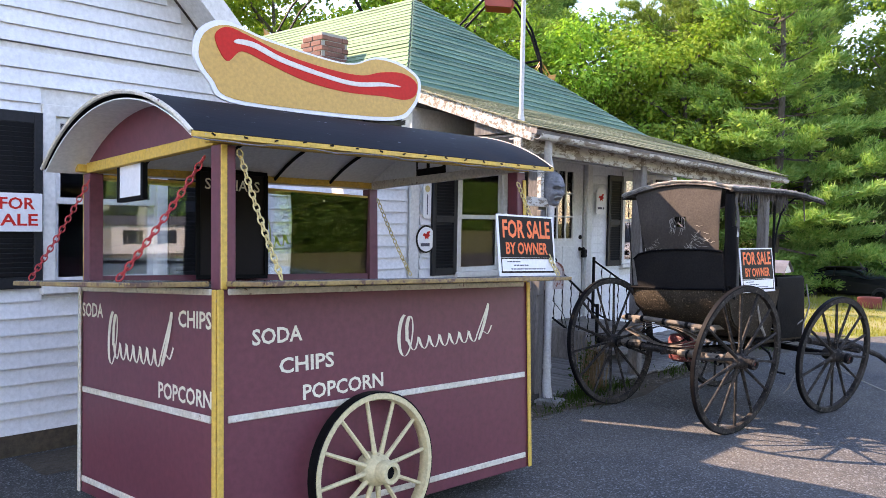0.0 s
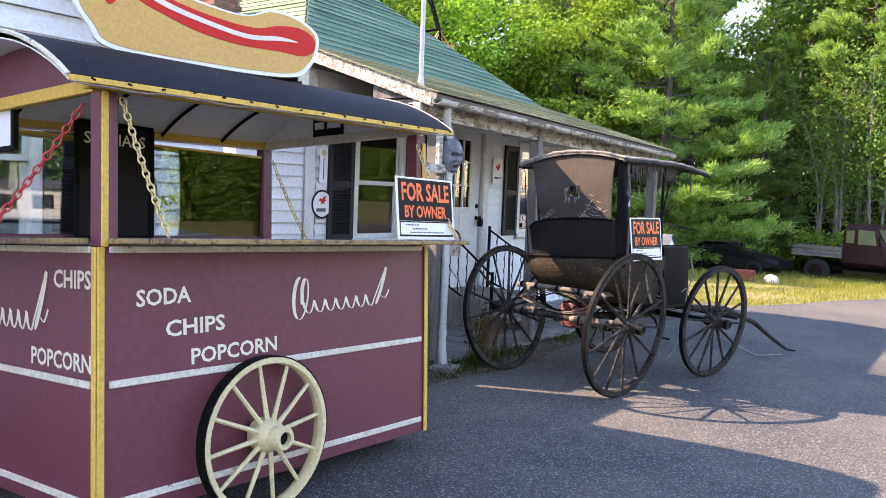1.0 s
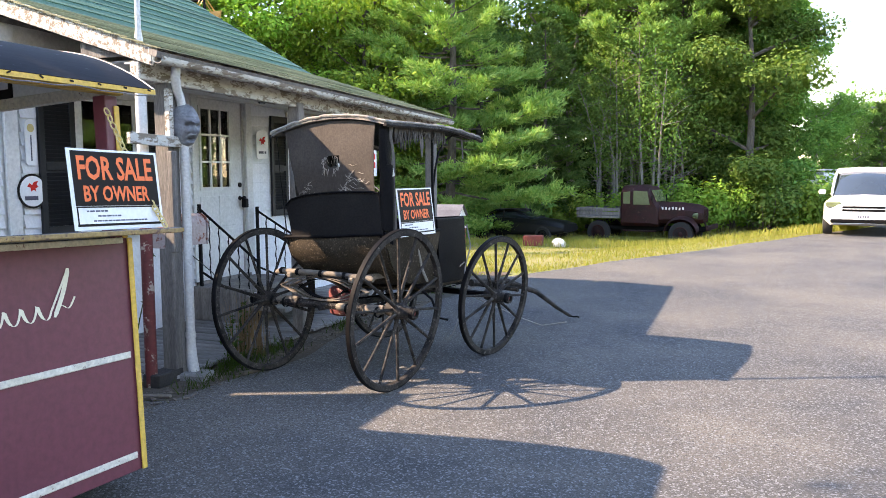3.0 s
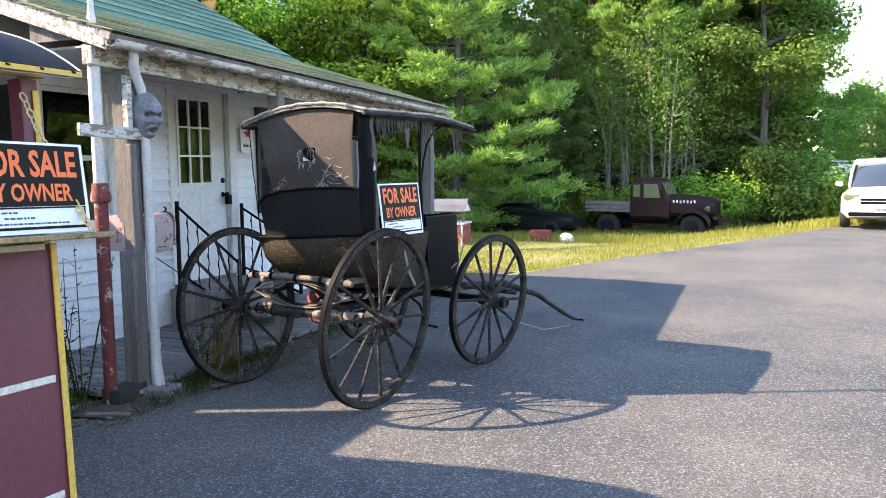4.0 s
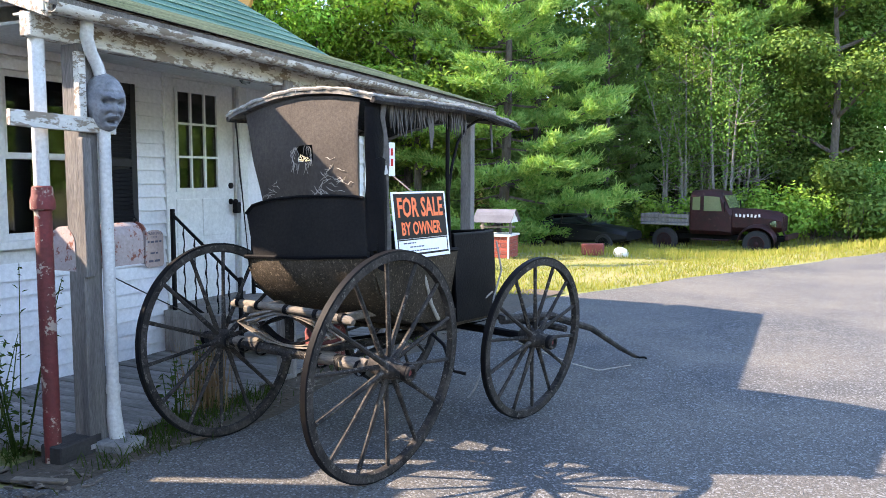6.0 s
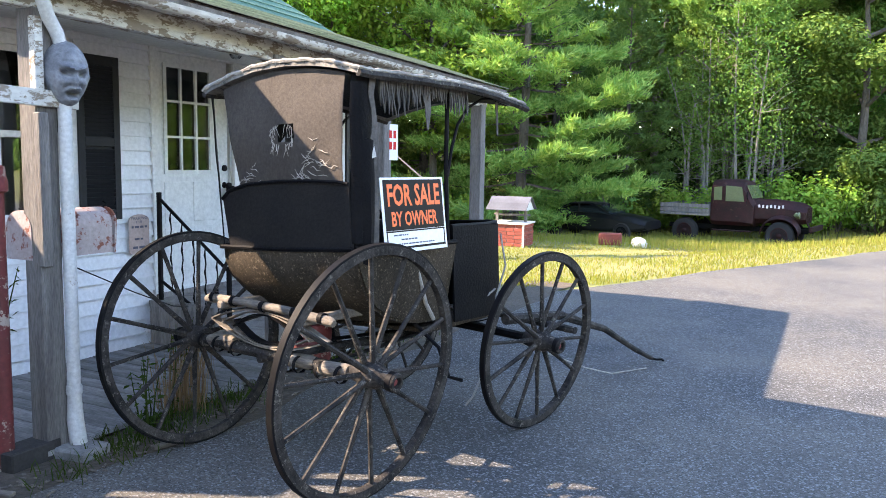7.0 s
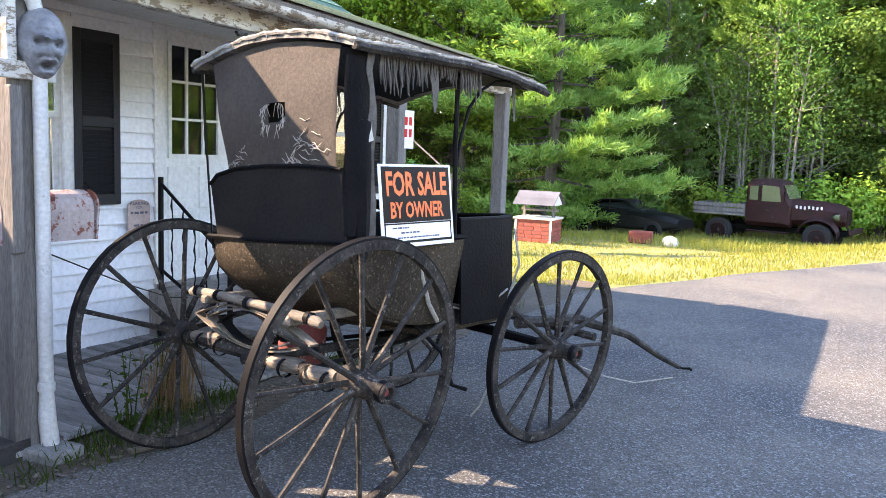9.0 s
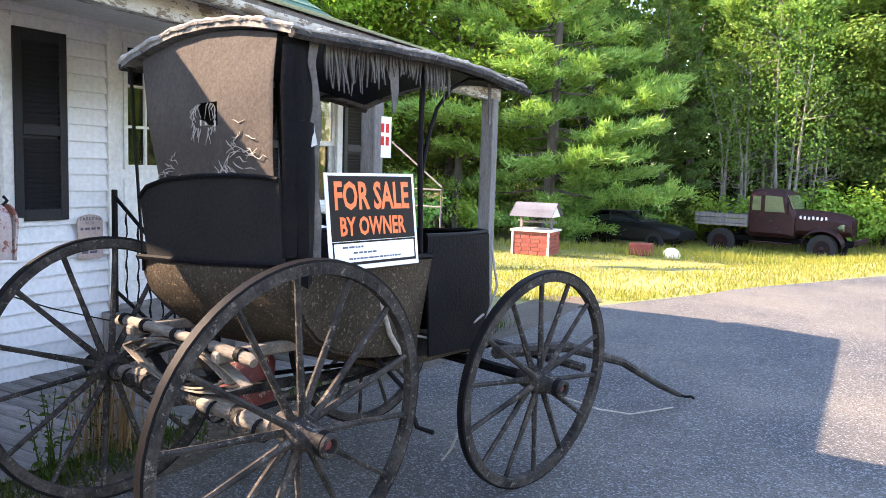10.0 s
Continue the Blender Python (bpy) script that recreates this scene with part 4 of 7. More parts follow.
for k in range(16):
    piece("tack", tack_me, roof, pose(X0 + 0.1 + k * 0.165, Y0 - 0.015, ESZ - 0.004 + rng.uniform(-0.004, 0.004), 0, rng.uniform(-30, 30), 0))


# painted words and the unreadable scroll name
def scroll(parent, m, w, h, material):
    """A flowing painted flourish in place of the owner's name: a tall loop, a run of waves, a tall closing stroke."""
    pts = []
    for k in range(30):
        f = k / 29
        a = math.pi * (0.55 + 2.3 * f)
        pts.append((w * (0.085 + 0.06 * math.cos(a) * (1 - 0.4 * f) + 0.05 * f), h * (0.56 + 0.44 * math.sin(a) * (1.0 if f < 0.62 else 0.9))))
    x0 = pts[-1][0] / w
    for k in range(1, 90):
        f = k / 89
        a = f * math.tau * 7.0
        pts.append((w * (x0 + (0.80 - x0) * f + 0.014 * math.sin(a * 1.0 + 2.2)), h * (0.36 + 0.135 * math.sin(a) - 0.02 * f)))
    xe, ye = pts[-1][0] / w, pts[-1][1] / h
    for k in range(1, 13):
        f = k / 12
        pts.append((w * (xe + 0.10 * f), h * (ye + (1.05 - ye) * f)))
    for k in range(1, 13):
        f = k / 12
        pts.append((w * (xe + 0.10 + 0.012 * math.sin(f * math.pi) - 0.075 * f), h * (1.05 - 0.82 * f)))
    for k in range(1, 12):
        f = k / 11
        pts.append((w * (xe + 0.025 + 0.13 * f), h * (0.23 + 0.30 * f + 0.10 * math.sin(f * math.tau))))
    bm = bmesh.new()
    left, right = [], []
    for i, p in enumerate(pts):
        a, b = Vector(pts[max(0, i - 1)]), Vector(pts[min(len(pts) - 1, i + 1)])
        d = b - a
        d = d.normalized() if d.length else Vector((1, 0))
        wd = h * (0.014 + 0.034 * max(0.0, -d.y) + 0.008 * max(0.0, d.y))
        side = Vector((wd, -0.3 * wd, 0))
        z = 0.0030 + 0.00001 * i
        left.append(Vector((p[0], p[1], z)) - side)
        right.append(Vector((p[0], p[1], z)) + side)
    sheet(bm, [left, right])
    for v in bm.verts:
        v.co = m @ Vector((v.co.x + 0.16 * v.co.y, v.co.y, v.co.z))
    return part("scroll_lettering", bm, material, parent, "cream painted scroll lettering")


def sign_row(text, m, height, width):
    words(text, height, M["lettering"], cart, m, "lettering", 0.022, 1.0, width, 0.0025)


TILT = pose(0, 0, 0, 0, 0, 1.5)
for text, x, z, h, w in (("SODA", 0.184, 1.070, 0.080, 0.293), ("CHIPS", 0.338, 0.919, 0.080, 0.340), ("POPCORN", 0.48, 0.774, 0.080, 0.54)):
    sign_row(text, FRONT @ pose(x, z, 0.0) @ TILT, h, w)
for text, x, z, h, w in (("SODA", 0.03, 1.166, 0.085, 0.30), ("CHIPS", 1.227, 1.155, 0.085, 0.324), ("POPCORN", 1.018, 0.782, 0.085, 0.534)):
    sign_row(text, SIDE @ pose(x, z, 0.0), h, w)
scroll(cart, FRONT @ pose(1.085, 0.905, 0.0, 0, 0, 2), 0.86, 0.27, M["lettering"])
scroll(cart, SIDE @ pose(0.35, 0.87, 0.0), 0.83, 0.34, M["lettering"])
scroll(cart, FRONT @ pose(1.20, 1.50, -(CD - 0.050), 0, 0, 12), 0.75, 0.30, M["lime"])


def cart_wheel(name, x, y, label, parent):
    r = 0.405
    bm = bmesh.new()
    lathe(bm, [(r - 0.030, -0.035), (r - 0.004, -0.035), (r, -0.028), (r, 0.028), (r - 0.004, 0.035), (r - 0.030, 0.035), (r - 0.038, 0.012), (r - 0.038, -0.012), (r - 0.030, -0.035)], 48, None, False)
    w = part(name, bm, M["cream"], parent, label, True, FRONT @ pose(x, r - 0.035, y))
    bm = bmesh.new()
    lathe(bm, [(0.030, -0.06), (0.085, -0.05), (0.090, -0.01), (0.082, 0.05), (0.060, 0.075), (0.062, 0.14), (0.055, 0.15), (0.036, 0.15), (0.034, 0.09)], 24)
    part("hub", bm, M["cream"], w, "", True)
    bm = bmesh.new()
    lathe(bm, [(0.034, 0.0), (0.034, 0.125), (0.001, 0.126)], 16)
    part("axle_cap", bm, M["iron"], w, "", True)
    for k in range(12):
        a = k * math.tau / 12 + 0.13
        bm = bmesh.new()
        d = Vector((math.cos(a), math.sin(a), 0))
        tube(bm, [d * 0.07 + Vector((0, 0, 0.02)), d * 0.15 + Vector((0, 0, 0.015)), d * (r - 0.03)], [0.016, 0.013, 0.011], 6)
        part("spoke", bm, M["cream"], w, "", True)
    bm = bmesh.new()
    lathe(bm, [(r + 0.001, -0.033), (r + 0.007, -0.030), (r + 0.007, 0.030), (r + 0.001, 0.033), (r + 0.001, -0.033)], 48, None, False)
    part("tyre", bm, M["black"], w, "dark worn iron tyre", True)


cart_wheel("wheel", 0.885, 0.075, "cream-painted spoked cart wheel", cart)
cart_wheel("wheel", 0.885, -CD - 0.075, "cream-painted spoked cart wheel", cart)

# hot dog board on the roof
def outline(pts, m, depth, material, name, parent, label=""):
    bm = bmesh.new()
    prism(bm, pts, m, depth)
    return part(name, bm, material, parent, label)


def smooth_loop(ctrl, per=6):
    out, n = [], len(ctrl)
    for i in range(n):
        p0, p1, p2, p3 = (Vector(ctrl[(i + k - 1) % n]) for k in range(4))
        for k in range(per):
            t = k / per
            q = 0.5 * ((2 * p1) + (-p0 + p2) * t + (2 * p0 - 5 * p1 + 4 * p2 - p3) * t * t + (-p0 + 3 * p1 - 3 * p2 + p3) * t ** 3)
            out.append((q.x, q.y))
    return out


DOG = CART @ FRONT @ pose(0.255, ESZ + RISE - 0.012, -0.68, 0, 0, 4.4) @ Matrix.Diagonal((0.945, 0.945, 1, 1))
dog = thing("hot_dog_sign", "cut-out painted hot dog board standing on the cart roof", "sign", DOG)
edge = smooth_loop([(0.0, 0.30), (0.05, 0.46), (0.22, 0.53), (0.50, 0.46), (0.95, 0.385), (1.20, 0.375), (1.42, 0.44), (1.64, 0.42), (1.81, 0.34), (1.83, 0.24), (1.75, 0.10), (1.55, 0.0), (0.9, 0.0), (0.22, 0.04), (0.08, 0.16)])
outline(edge, Matrix(), 0.018, M["sign_white"], "board", dog, "white-edged board")
outline([(0.915 + (x - 0.915) * 0.965, 0.255 + (y - 0.255) * 0.90) for x, y in edge], pose(0, 0, 0.018), 0.004, M["bun"], "bun", dog, "tan painted bun")
red = smooth_loop([(0.14, 0.42), (0.22, 0.49), (0.36, 0.46), (0.62, 0.375), (0.95, 0.315), (1.25, 0.295), (1.45, 0.335), (1.65, 0.345), (1.78, 0.29), (1.77, 0.20), (1.66, 0.155), (1.45, 0.165), (1.1, 0.17), (0.78, 0.215), (0.50, 0.30), (0.32, 0.355), (0.21, 0.285)])
outline(red, pose(0, 0, 0.022), 0.004, M["red_paint"], "sausage", dog, "red painted sausage")
mus = smooth_loop([(0.27, 0.40), (0.40, 0.385), (0.60, 0.315), (0.95, 0.245), (1.2, 0.215), (1.45, 0.235), (1.62, 0.245), (1.45, 0.262), (1.2, 0.245), (0.95, 0.275), (0.62, 0.345), (0.42, 0.415), (0.30, 0.425)])
outline(mus, pose(0, 0, 0.026), 0.004, M["pale_paint"], "mustard", dog, "pale wavy mustard line")
for x in (0.5, 1.4):
    bm = bmesh.new()
    tube(bm, [(x, 0.12, -0.004), (x, -0.06, -0.22)], 0.012, 6)
    part("brace", bm, M["iron"], dog)


# chains that hold the flaps, link by link
def chain(a, b, sag, material, label, rings):
    a, b = CART @ Vector(a), CART @ Vector(b)
    c = thing("chain", label, "chain", Matrix.Translation(a), group="flap chains")
    bm = bmesh.new()
    n = rings
    L = (b - a).length / n
    loop = []
    for k in range(12):
        t = k * math.tau / 12
        loop.append((0.014 * math.cos(t), 0, L * 0.66 * math.sin(t)))
    tube(bm, loop, 0.0042, 5, True)
    me = done("link", bm, material, True)
    for k in range(n):
        f = (k + 0.5) / n
        p = (b - a) * f + Vector((0, 0, -sag * 4 * f * (1 - f)))
        q = (b - a) * (f + 0.02) + Vector((0, 0, -sag * 4 * (f + 0.02) * (1 - f - 0.02)))
        rot = (q - p).to_track_quat("Z", "Y").to_matrix().to_4x4()
        piece("link", me, c, Matrix.Translation(p) @ rot @ pose(0, 0, 0, 0, 0, 90 * (k % 2) + 20))


chain((0.11, -0.002, EZ - 0.02), (0.17, -0.27, CZ + 0.05), 0.02, M["chain_yellow"], "yellowed plastic chain holding the front counter flap", 20)
chain((CL - 0.10, -0.002, EZ - 0.02), (CL - 0.02, -0.27, CZ + 0.05), 0.03, M["chain_yellow"], "yellowed plastic chain holding the front counter flap", 20)
chain((-0.002, 0.12, EZ - 0.05), (-0.34, 0.30, CZ + 0.05), 0.02, M["chain_red"], "red plastic chain holding the end counter flap", 20)
chain((-0.002, CD - 0.12, EZ - 0.05), (-0.34, CD - 0.16, CZ + 0.05), 0.02, M["chain_red"], "red plastic chain holding the end counter flap", 20)
chain((CL - 0.06, CD - 0.14, EZ - 0.03), (CL + 0.10, CD - 0.35, CZ + 0.05), 0.02, M["chain_yellow"], "yellowed plastic chain on the far end", 18)

# menu board, plate and small panel inside the cart
board = thing("menu_board", "black framed menu board headed in gold, hung inside the cart", "board", CART @ FRONT @ pose(0.70, CZ + 0.05, -CD + 0.12))
bm = bmesh.new()
box(bm, (0.26, 0.36, 0), (0.52, 0.72, 0.02), bevel=0.006)
part("slate", bm, M["sign_black"], board)
bm = bmesh.new()
for c, s in (((0.26, 0.715), (0.54, 0.03)), ((0.26, 0.0), (0.54, 0.03)), ((-0.0, 0.36), (0.03, 0.70)), ((0.52, 0.36), (0.03, 0.70))):
    box(bm, (c[0], c[1], 0.012), (s[0], s[1], 0.022), bevel=0.004)
part("frame", bm, M["black"], board)
words("SPECIALS", 0.075, M["lettering"], board, pose(0.05, 0.585, 0.008), "heading", 0.01, 1.0, 0.42, 0.004)
bm = bmesh.new()
box(bm, (0, 0, 0), (0.02, 0.28, 0.22), bevel=0.004)
panel = one("paper_panel", bm, M["sign_white"], "white panel in a black frame under the cart roof", "board", CART @ pose(0.05, 1.02, EZ - 0.07))
bm = bmesh.new()
for c, s in (((0, 0.15, 0), (0.03, 0.03, 0.26)), ((0, -0.15, 0), (0.03, 0.03, 0.26)), ((0, 0, -0.12), (0.03, 0.27, 0.025))):
    box(bm, c, s, bevel=0.003)
part("frame", bm, M["black"], panel)
plate = thing("name_plate", "small dark plate with pale marks under the cart roof", "sign", CART @ pose(CL - 0.048, 1.02, 2.205, 90, 0, -90))
bm = bmesh.new()
box(bm, (0.15, 0.0, 0.0), (0.31, 0.15, 0.012), bevel=0.008)
part("plate", bm, M["sign_black"], plate)
bm = bmesh.new()
bars(bm, 0.02, 0.015, 0.26, 0.05, random.Random(3), 0.008)
part("marks", bm, M["sign_white"], plate)


# for sale boards
def sale_sign(m, w, h, label, seed):
    s = thing("for_sale_sign", label, "sign", m, group="orange and black sale signs")
    bm = bmesh.new()
    box(bm, (w / 2, h / 2, 0), (w, h, 0.006), bevel=0.002)
    part("board", bm, M["sign_white"], s, "white card")
    bm = bmesh.new()
    box(bm, (w / 2, h * 0.635, 0.0045), (w * 0.93, h * 0.67, 0.002))
    part("black_field", bm, M["sign_black"], s)
    words("FOR SALE", h * 0.30, M["sign_orange"], s, pose(w * 0.085, h * 0.615, 0.004), "lettering", 0.028, 1, w * 0.83, 0.003)
    words("BY OWNER", h * 0.20, M["sign_orange"], s, pose(w * 0.125, h * 0.35, 0.004), "lettering", 0.028, 1, w * 0.73, 0.003)
    bm = bmesh.new()
    box(bm, (w / 2, h * 0.285, 0.0045), (w * 0.93, h * 0.018, 0.002))
    box(bm, (w * 0.045, h * 0.18, 0.0045), (w * 0.012, h * 0.2, 0.002))
    box(bm, (w * 0.955, h * 0.18, 0.0045), (w * 0.012, h * 0.2, 0.002))
    box(bm, (w / 2, h * 0.065, 0.0045), (w * 0.93, h * 0.030, 0.002))
    part("border", bm, M["sign_black"], s)
    bm = bmesh.new()
    r = random.Random(seed)
    bars(bm, w * 0.14, h * 0.235, w * 0.22, h * 0.020, r, 0.004)
    bars(bm, w * 0.25, h * 0.175, w * 0.25, h * 0.020, r, 0.004)
    bars(bm, w * 0.20, h * 0.115, w * 0.60, h * 0.018, r, 0.004)
    part("handwriting", bm, M["ink"], s)
    return s


sale_sign(CART @ pose(1.785, -0.20, CZ + 0.045, 86, 0, -2), 0.55, 0.385, "orange and black sale sign propped on the cart's counter", 1)
# the red wall sign beside the wing window
rs = thing("sale_notice", "white paper sale notice with red letters on the shutter", "sign", pose(WALL_X + 0.055, 1.93, 1.61, 90, 0, 90))
bm = bmesh.new()
box(bm, (0.0, 0.13, 0), (0.52, 0.27, 0.004))
part("paper", bm, M["sign_white"], rs)
words("FOR", 0.085, M["red_paint"], rs, pose(-0.02, 0.15, 0.001), "lettering", 0.02, 1, 0.23, 0.003)
words("SALE", 0.085, M["red_paint"], rs, pose(-0.08, 0.035, 0.001), "lettering", 0.02, 1, 0.31, 0.003)
# ---- the horse buggy ----
M["canvas"] = mat("weathered_canvas", (0.082, 0.069, 0.058), (0.052, 0.044, 0.038), spec=0.10, rough=0.7, scale=3, fine=70, amount=0.6, bump=0.3, third=(0.30, 0.26, 0.22), wear=0.77, wear_scale=9, stretch=(1, 1, 0.7))
M["leather"] = mat("cracked_black_leather", (0.0048, 0.0048, 0.0058), (0.009, 0.0085, 0.009), spec=0.05, rough=0.6, scale=4, fine=60, amount=0.7, bump=0.35, third=(0.16, 0.14, 0.115), wear=0.81, wear_scale=9)
M["seat_leather"] = mat("dusty_black_leather", (0.021, 0.019, 0.018), (0.013, 0.012, 0.012), spec=0.08, rough=0.65, scale=3, fine=60, amount=0.7, bump=0.3, third=(0.14, 0.12, 0.10), wear=0.82, wear_scale=9)
M["coach"] = mat("worn_coach_paint", (0.036, 0.029, 0.021), (0.070, 0.055, 0.039), spec=0.06, rough=0.65, scale=3, fine=90, amount=0.9, bump=0.4, third=(0.15, 0.12, 0.085), wear=0.64, wear_scale=60)
M["wheel_wood"] = mat("wheel_wood", (0.014, 0.013, 0.013), (0.062, 0.054, 0.047), spec=0.12, rough=0.75, scale=7, fine=70, amount=0.9, bump=0.5, third=(0.105, 0.094, 0.080), wear=0.64, wear_scale=34)
M["pale_wood"] = mat("bleached_wood", (0.25, 0.205, 0.155), (0.10, 0.083, 0.066), rough=0.85, scale=5, fine=60, amount=0.9, bump=0.4, stretch=(0.4, 2, 2))
M["roof_crust"] = mat("weathered_roof_cloth", (0.30, 0.275, 0.24), (0.13, 0.118, 0.105), rough=0.95, scale=5, fine=45, amount=0.9, bump=0.6, third=(0.03, 0.028, 0.027), wear=0.62, wear_scale=9)
M["frayed"] = mat("frayed_cloth", (0.42, 0.385, 0.33), (0.24, 0.215, 0.185), rough=0.95, scale=6, fine=50, amount=0.8, bump=0.5)
M["fringe"] = mat("torn_fringe", (0.06, 0.054, 0.049), (0.12, 0.108, 0.096), rough=0.95, scale=8, fine=50, amount=0.8, bump=0.3)
M["white_cloth"] = mat("white_cloth", (0.55, 0.53, 0.49), (0.38, 0.36, 0.33), rough=0.9, scale=8, fine=60, amount=0.4, bump=0.2)
M["cord"] = mat("pale_rope", (0.30, 0.28, 0.26), rough=0.9, amount=0.4, bump=0.2)
BUGGY = pose(-2.37, 6.58, 0.0, 0, 0, -12)
buggy = thing("horse_buggy", "old black horse buggy with tattered canvas top and big spoked wheels", "carriage", BUGGY)


def buggy_wheel(x, y, r, out, turn, label):
    """out is +1 or -1: the side to which the hub points."""
    m = pose(x, y, r, 0, 95 * out, turn)
    bm = bmesh.new()
    lathe(bm, [(r - 0.052, -0.020), (r - 0.012, -0.020), (r - 0.010, 0.020), (r - 0.052, 0.020), (r - 0.058, 0.0), (r - 0.052, -0.020)], 56, None, False)
    w = part("wheel", bm, M["wheel_wood"], buggy, label, True, m)
    bm = bmesh.new()
    lathe(bm, [(r - 0.012, -0.019), (r, -0.017), (r, 0.017), (r - 0.012, 0.019), (r - 0.012, -0.019)], 56, None, False)
    part("iron_tyre", bm, M["iron"], w, "", True)
    bm = bmesh.new()
    lathe(bm, [(0.030, -0.10), (0.052, -0.095), (0.062, -0.04), (0.070, 0.0), (0.060, 0.05), (0.045, 0.07), (0.046, 0.155), (0.040, 0.165), (0.028, 0.166), (0.026, 0.13)], 20)
    hub = part("hub", bm, M["wheel_wood"], w, "", True)
    bm = bmesh.new()
    lathe(bm, [(0.047, 0.12), (0.049, 0.122), (0.049, 0.150), (0.046, 0.152)], 20, None, False)
    part("hub_band", bm, M["iron"], w, "", True)
    bm = bmesh.new()
    lathe(bm, [(0.027, 0.02), (0.027, 0.135), (0.016, 0.138), (0.016, 0.150), (0.001, 0.151)], 12)
    part("axle_nut", bm, M["rust_red"], w, "", True)
    n = 14
    for k in range(n):
        a = k * math.tau / n + 0.11
        d = Vector((math.cos(a), math.sin(a), 0))
        z = 0.014 if k % 2 else -0.014
        bm = bmesh.new()
        tube(bm, [d * 0.055 + Vector((0, 0, z)), d * 0.16 + Vector((0, 0, z * 0.8)), d * (r * 0.6) + Vector((0, 0, z * 0.3)), d * (r - 0.048)], [0.017, 0.015, 0.0115, 0.0125], 6)
        part("spoke", bm, M["wheel_wood"], w, "", True)
    return w


buggy_wheel(0.715, 0.045, 0.628, 1, 3, "large weathered rear wheel with fourteen spokes")
buggy_wheel(-0.655, 0.01, 0.608, -1, 3, "large weathered rear wheel with fourteen spokes")
buggy_wheel(0.715, 1.515, 0.552, 1, -3, "smaller front wheel, tilted and worn")
buggy_wheel(-0.66, 1.62, 0.545, -1, -3, "smaller front wheel, tilted and worn")

LEANB = pose(0, 0, 1.6) @ pose(0, 0, 0, 0, -3.0, 3.0) @ pose(0.0, 0, -1.6)


def bpart(name, bm, material, label="", smooth=False, parent=None):
    return part(name, bm, material, parent or buggy, label, smooth, LEANB if parent is None else None)


def gear(name, pts, r, material, label="", seg=8):
    bm = bmesh.new()
    tube(bm, pts, r, seg)
    return part(name, bm, material, buggy, label, True)


gear("rear_axle", [(-0.63, 0.01, 0.608), (-0.3, 0, 0.61), (0.3, 0.02, 0.62), (0.68, 0.04, 0.628)], [0.026, 0.034, 0.034, 0.026], M["wheel_wood"])
gear("front_axle", [(-0.64, 1.62, 0.545), (0, 1.60, 0.55), (0.69, 1.52, 0.552)], [0.026, 0.034, 0.026], M["iron"])
for x in (0.26, 0.42, 0.56):
    for s in (-1, 1):
        bm = bmesh.new()
        lathe(bm, [(0.044, -0.012), (0.046, 0.0), (0.044, 0.012)], 12, pose(x * s, 0, 0.605, 0, 90, 0), False)
        part("axle_band", bm, M["iron"], buggy, "", True)
gear("reach_pole", [(0, -0.05, 0.60), (0, 0.8, 0.56), (0, 1.6, 0.55)], 0.026, M["wheel_wood"])
for s in (-1, 1):
    gear("reach_stay", [(0.34 * s, 0.0, 0.60), (0.20 * s, 0.5, 0.57), (0.05 * s, 1.2, 0.56)], 0.012, M["iron"])
# elliptic springs, leaf on leaf
for y, zc, half in ((0.0, 0.745, 0.46), (1.55, 0.66, 0.40)):
    for k in range(3):
        w = half * (1 - 0.22 * k)
        for s, nm in ((1, "upper_spring_leaf"), (-1, "lower_spring_leaf")):
            bm = bmesh.new()
            rows = []
            for i in range(13):
                f = -1 + i / 6
                z = zc + s * (0.095 * (1 - f * f) - (0.0 if s > 0 else 0.0)) + s * (-0.009 * k)
                rows.append([(w * f, y - 0.024, z), (w * f, y + 0.024, z)])
            sheet(bm, rows, 0.007)
            part(nm, bm, M["pale_wood"] if y < 1 and k < 2 else M["iron"], buggy, "", True)
bm = bmesh.new()
tube(bm, [(-0.50, -0.02, 0.852), (-0.47, -0.02, 0.860), (-0.2, -0.02, 0.872), (0.2, -0.02, 0.872), (0.50, -0.02, 0.860), (0.53, -0.02, 0.852)], [0.018, 0.026, 0.023, 0.023, 0.026, 0.018], 10)
bar = part("spring_bar", bm, M["pale_wood"], buggy, "bleached wooden spring bar with iron bands", True)
for x in (-0.43, -0.25, 0.0, 0.25, 0.45):
    bm = bmesh.new()
    lathe(bm, [(0.026, -0.016), (0.030, -0.014), (0.030, 0.014), (0.026, 0.016)], 12, pose(x, -0.02, 0.868, 0, 90, 0), False)
    part("band", bm, M["iron"], bar, "", True)
for a, b in ((-0.52, -0.30), (0.14, 0.36), (0.40, 0.60)):
    bm = bmesh.new()
    tube(bm, [(a, 0.01, 0.612), (a + 0.03, 0.01, 0.614), (b - 0.03, 0.02, 0.622), (b, 0.02, 0.624)], [0.030, 0.037, 0.038, 0.031], 10)
    part("axle_bed", bm, M["pale_wood"], buggy, "bleached wooden axle bed, worn and split", True)
for s in (-1, 1):
    bm = bmesh.new()
    box(bm, (0.33 * s, 0.30, 0.84), (0.05, 0.72, 0.045), bevel=0.008)
    part("side_bar", bm, M["pale_wood"], buggy)
    gear("step_iron", [(0.36 * s, 0.75, 0.72), (0.52 * s, 0.78, 0.60), (0.58 * s, 0.80, 0.44), (0.66 * s, 0.82, 0.43)], 0.011, M["iron"])
bm = bmesh.new()
lathe(bm, [(0.09, 0), (0.12, 0.02), (0.13, 0.20), (0.11, 0.24), (0.04, 0.25)], 16, pose(-0.15, 0.42, 0.46))
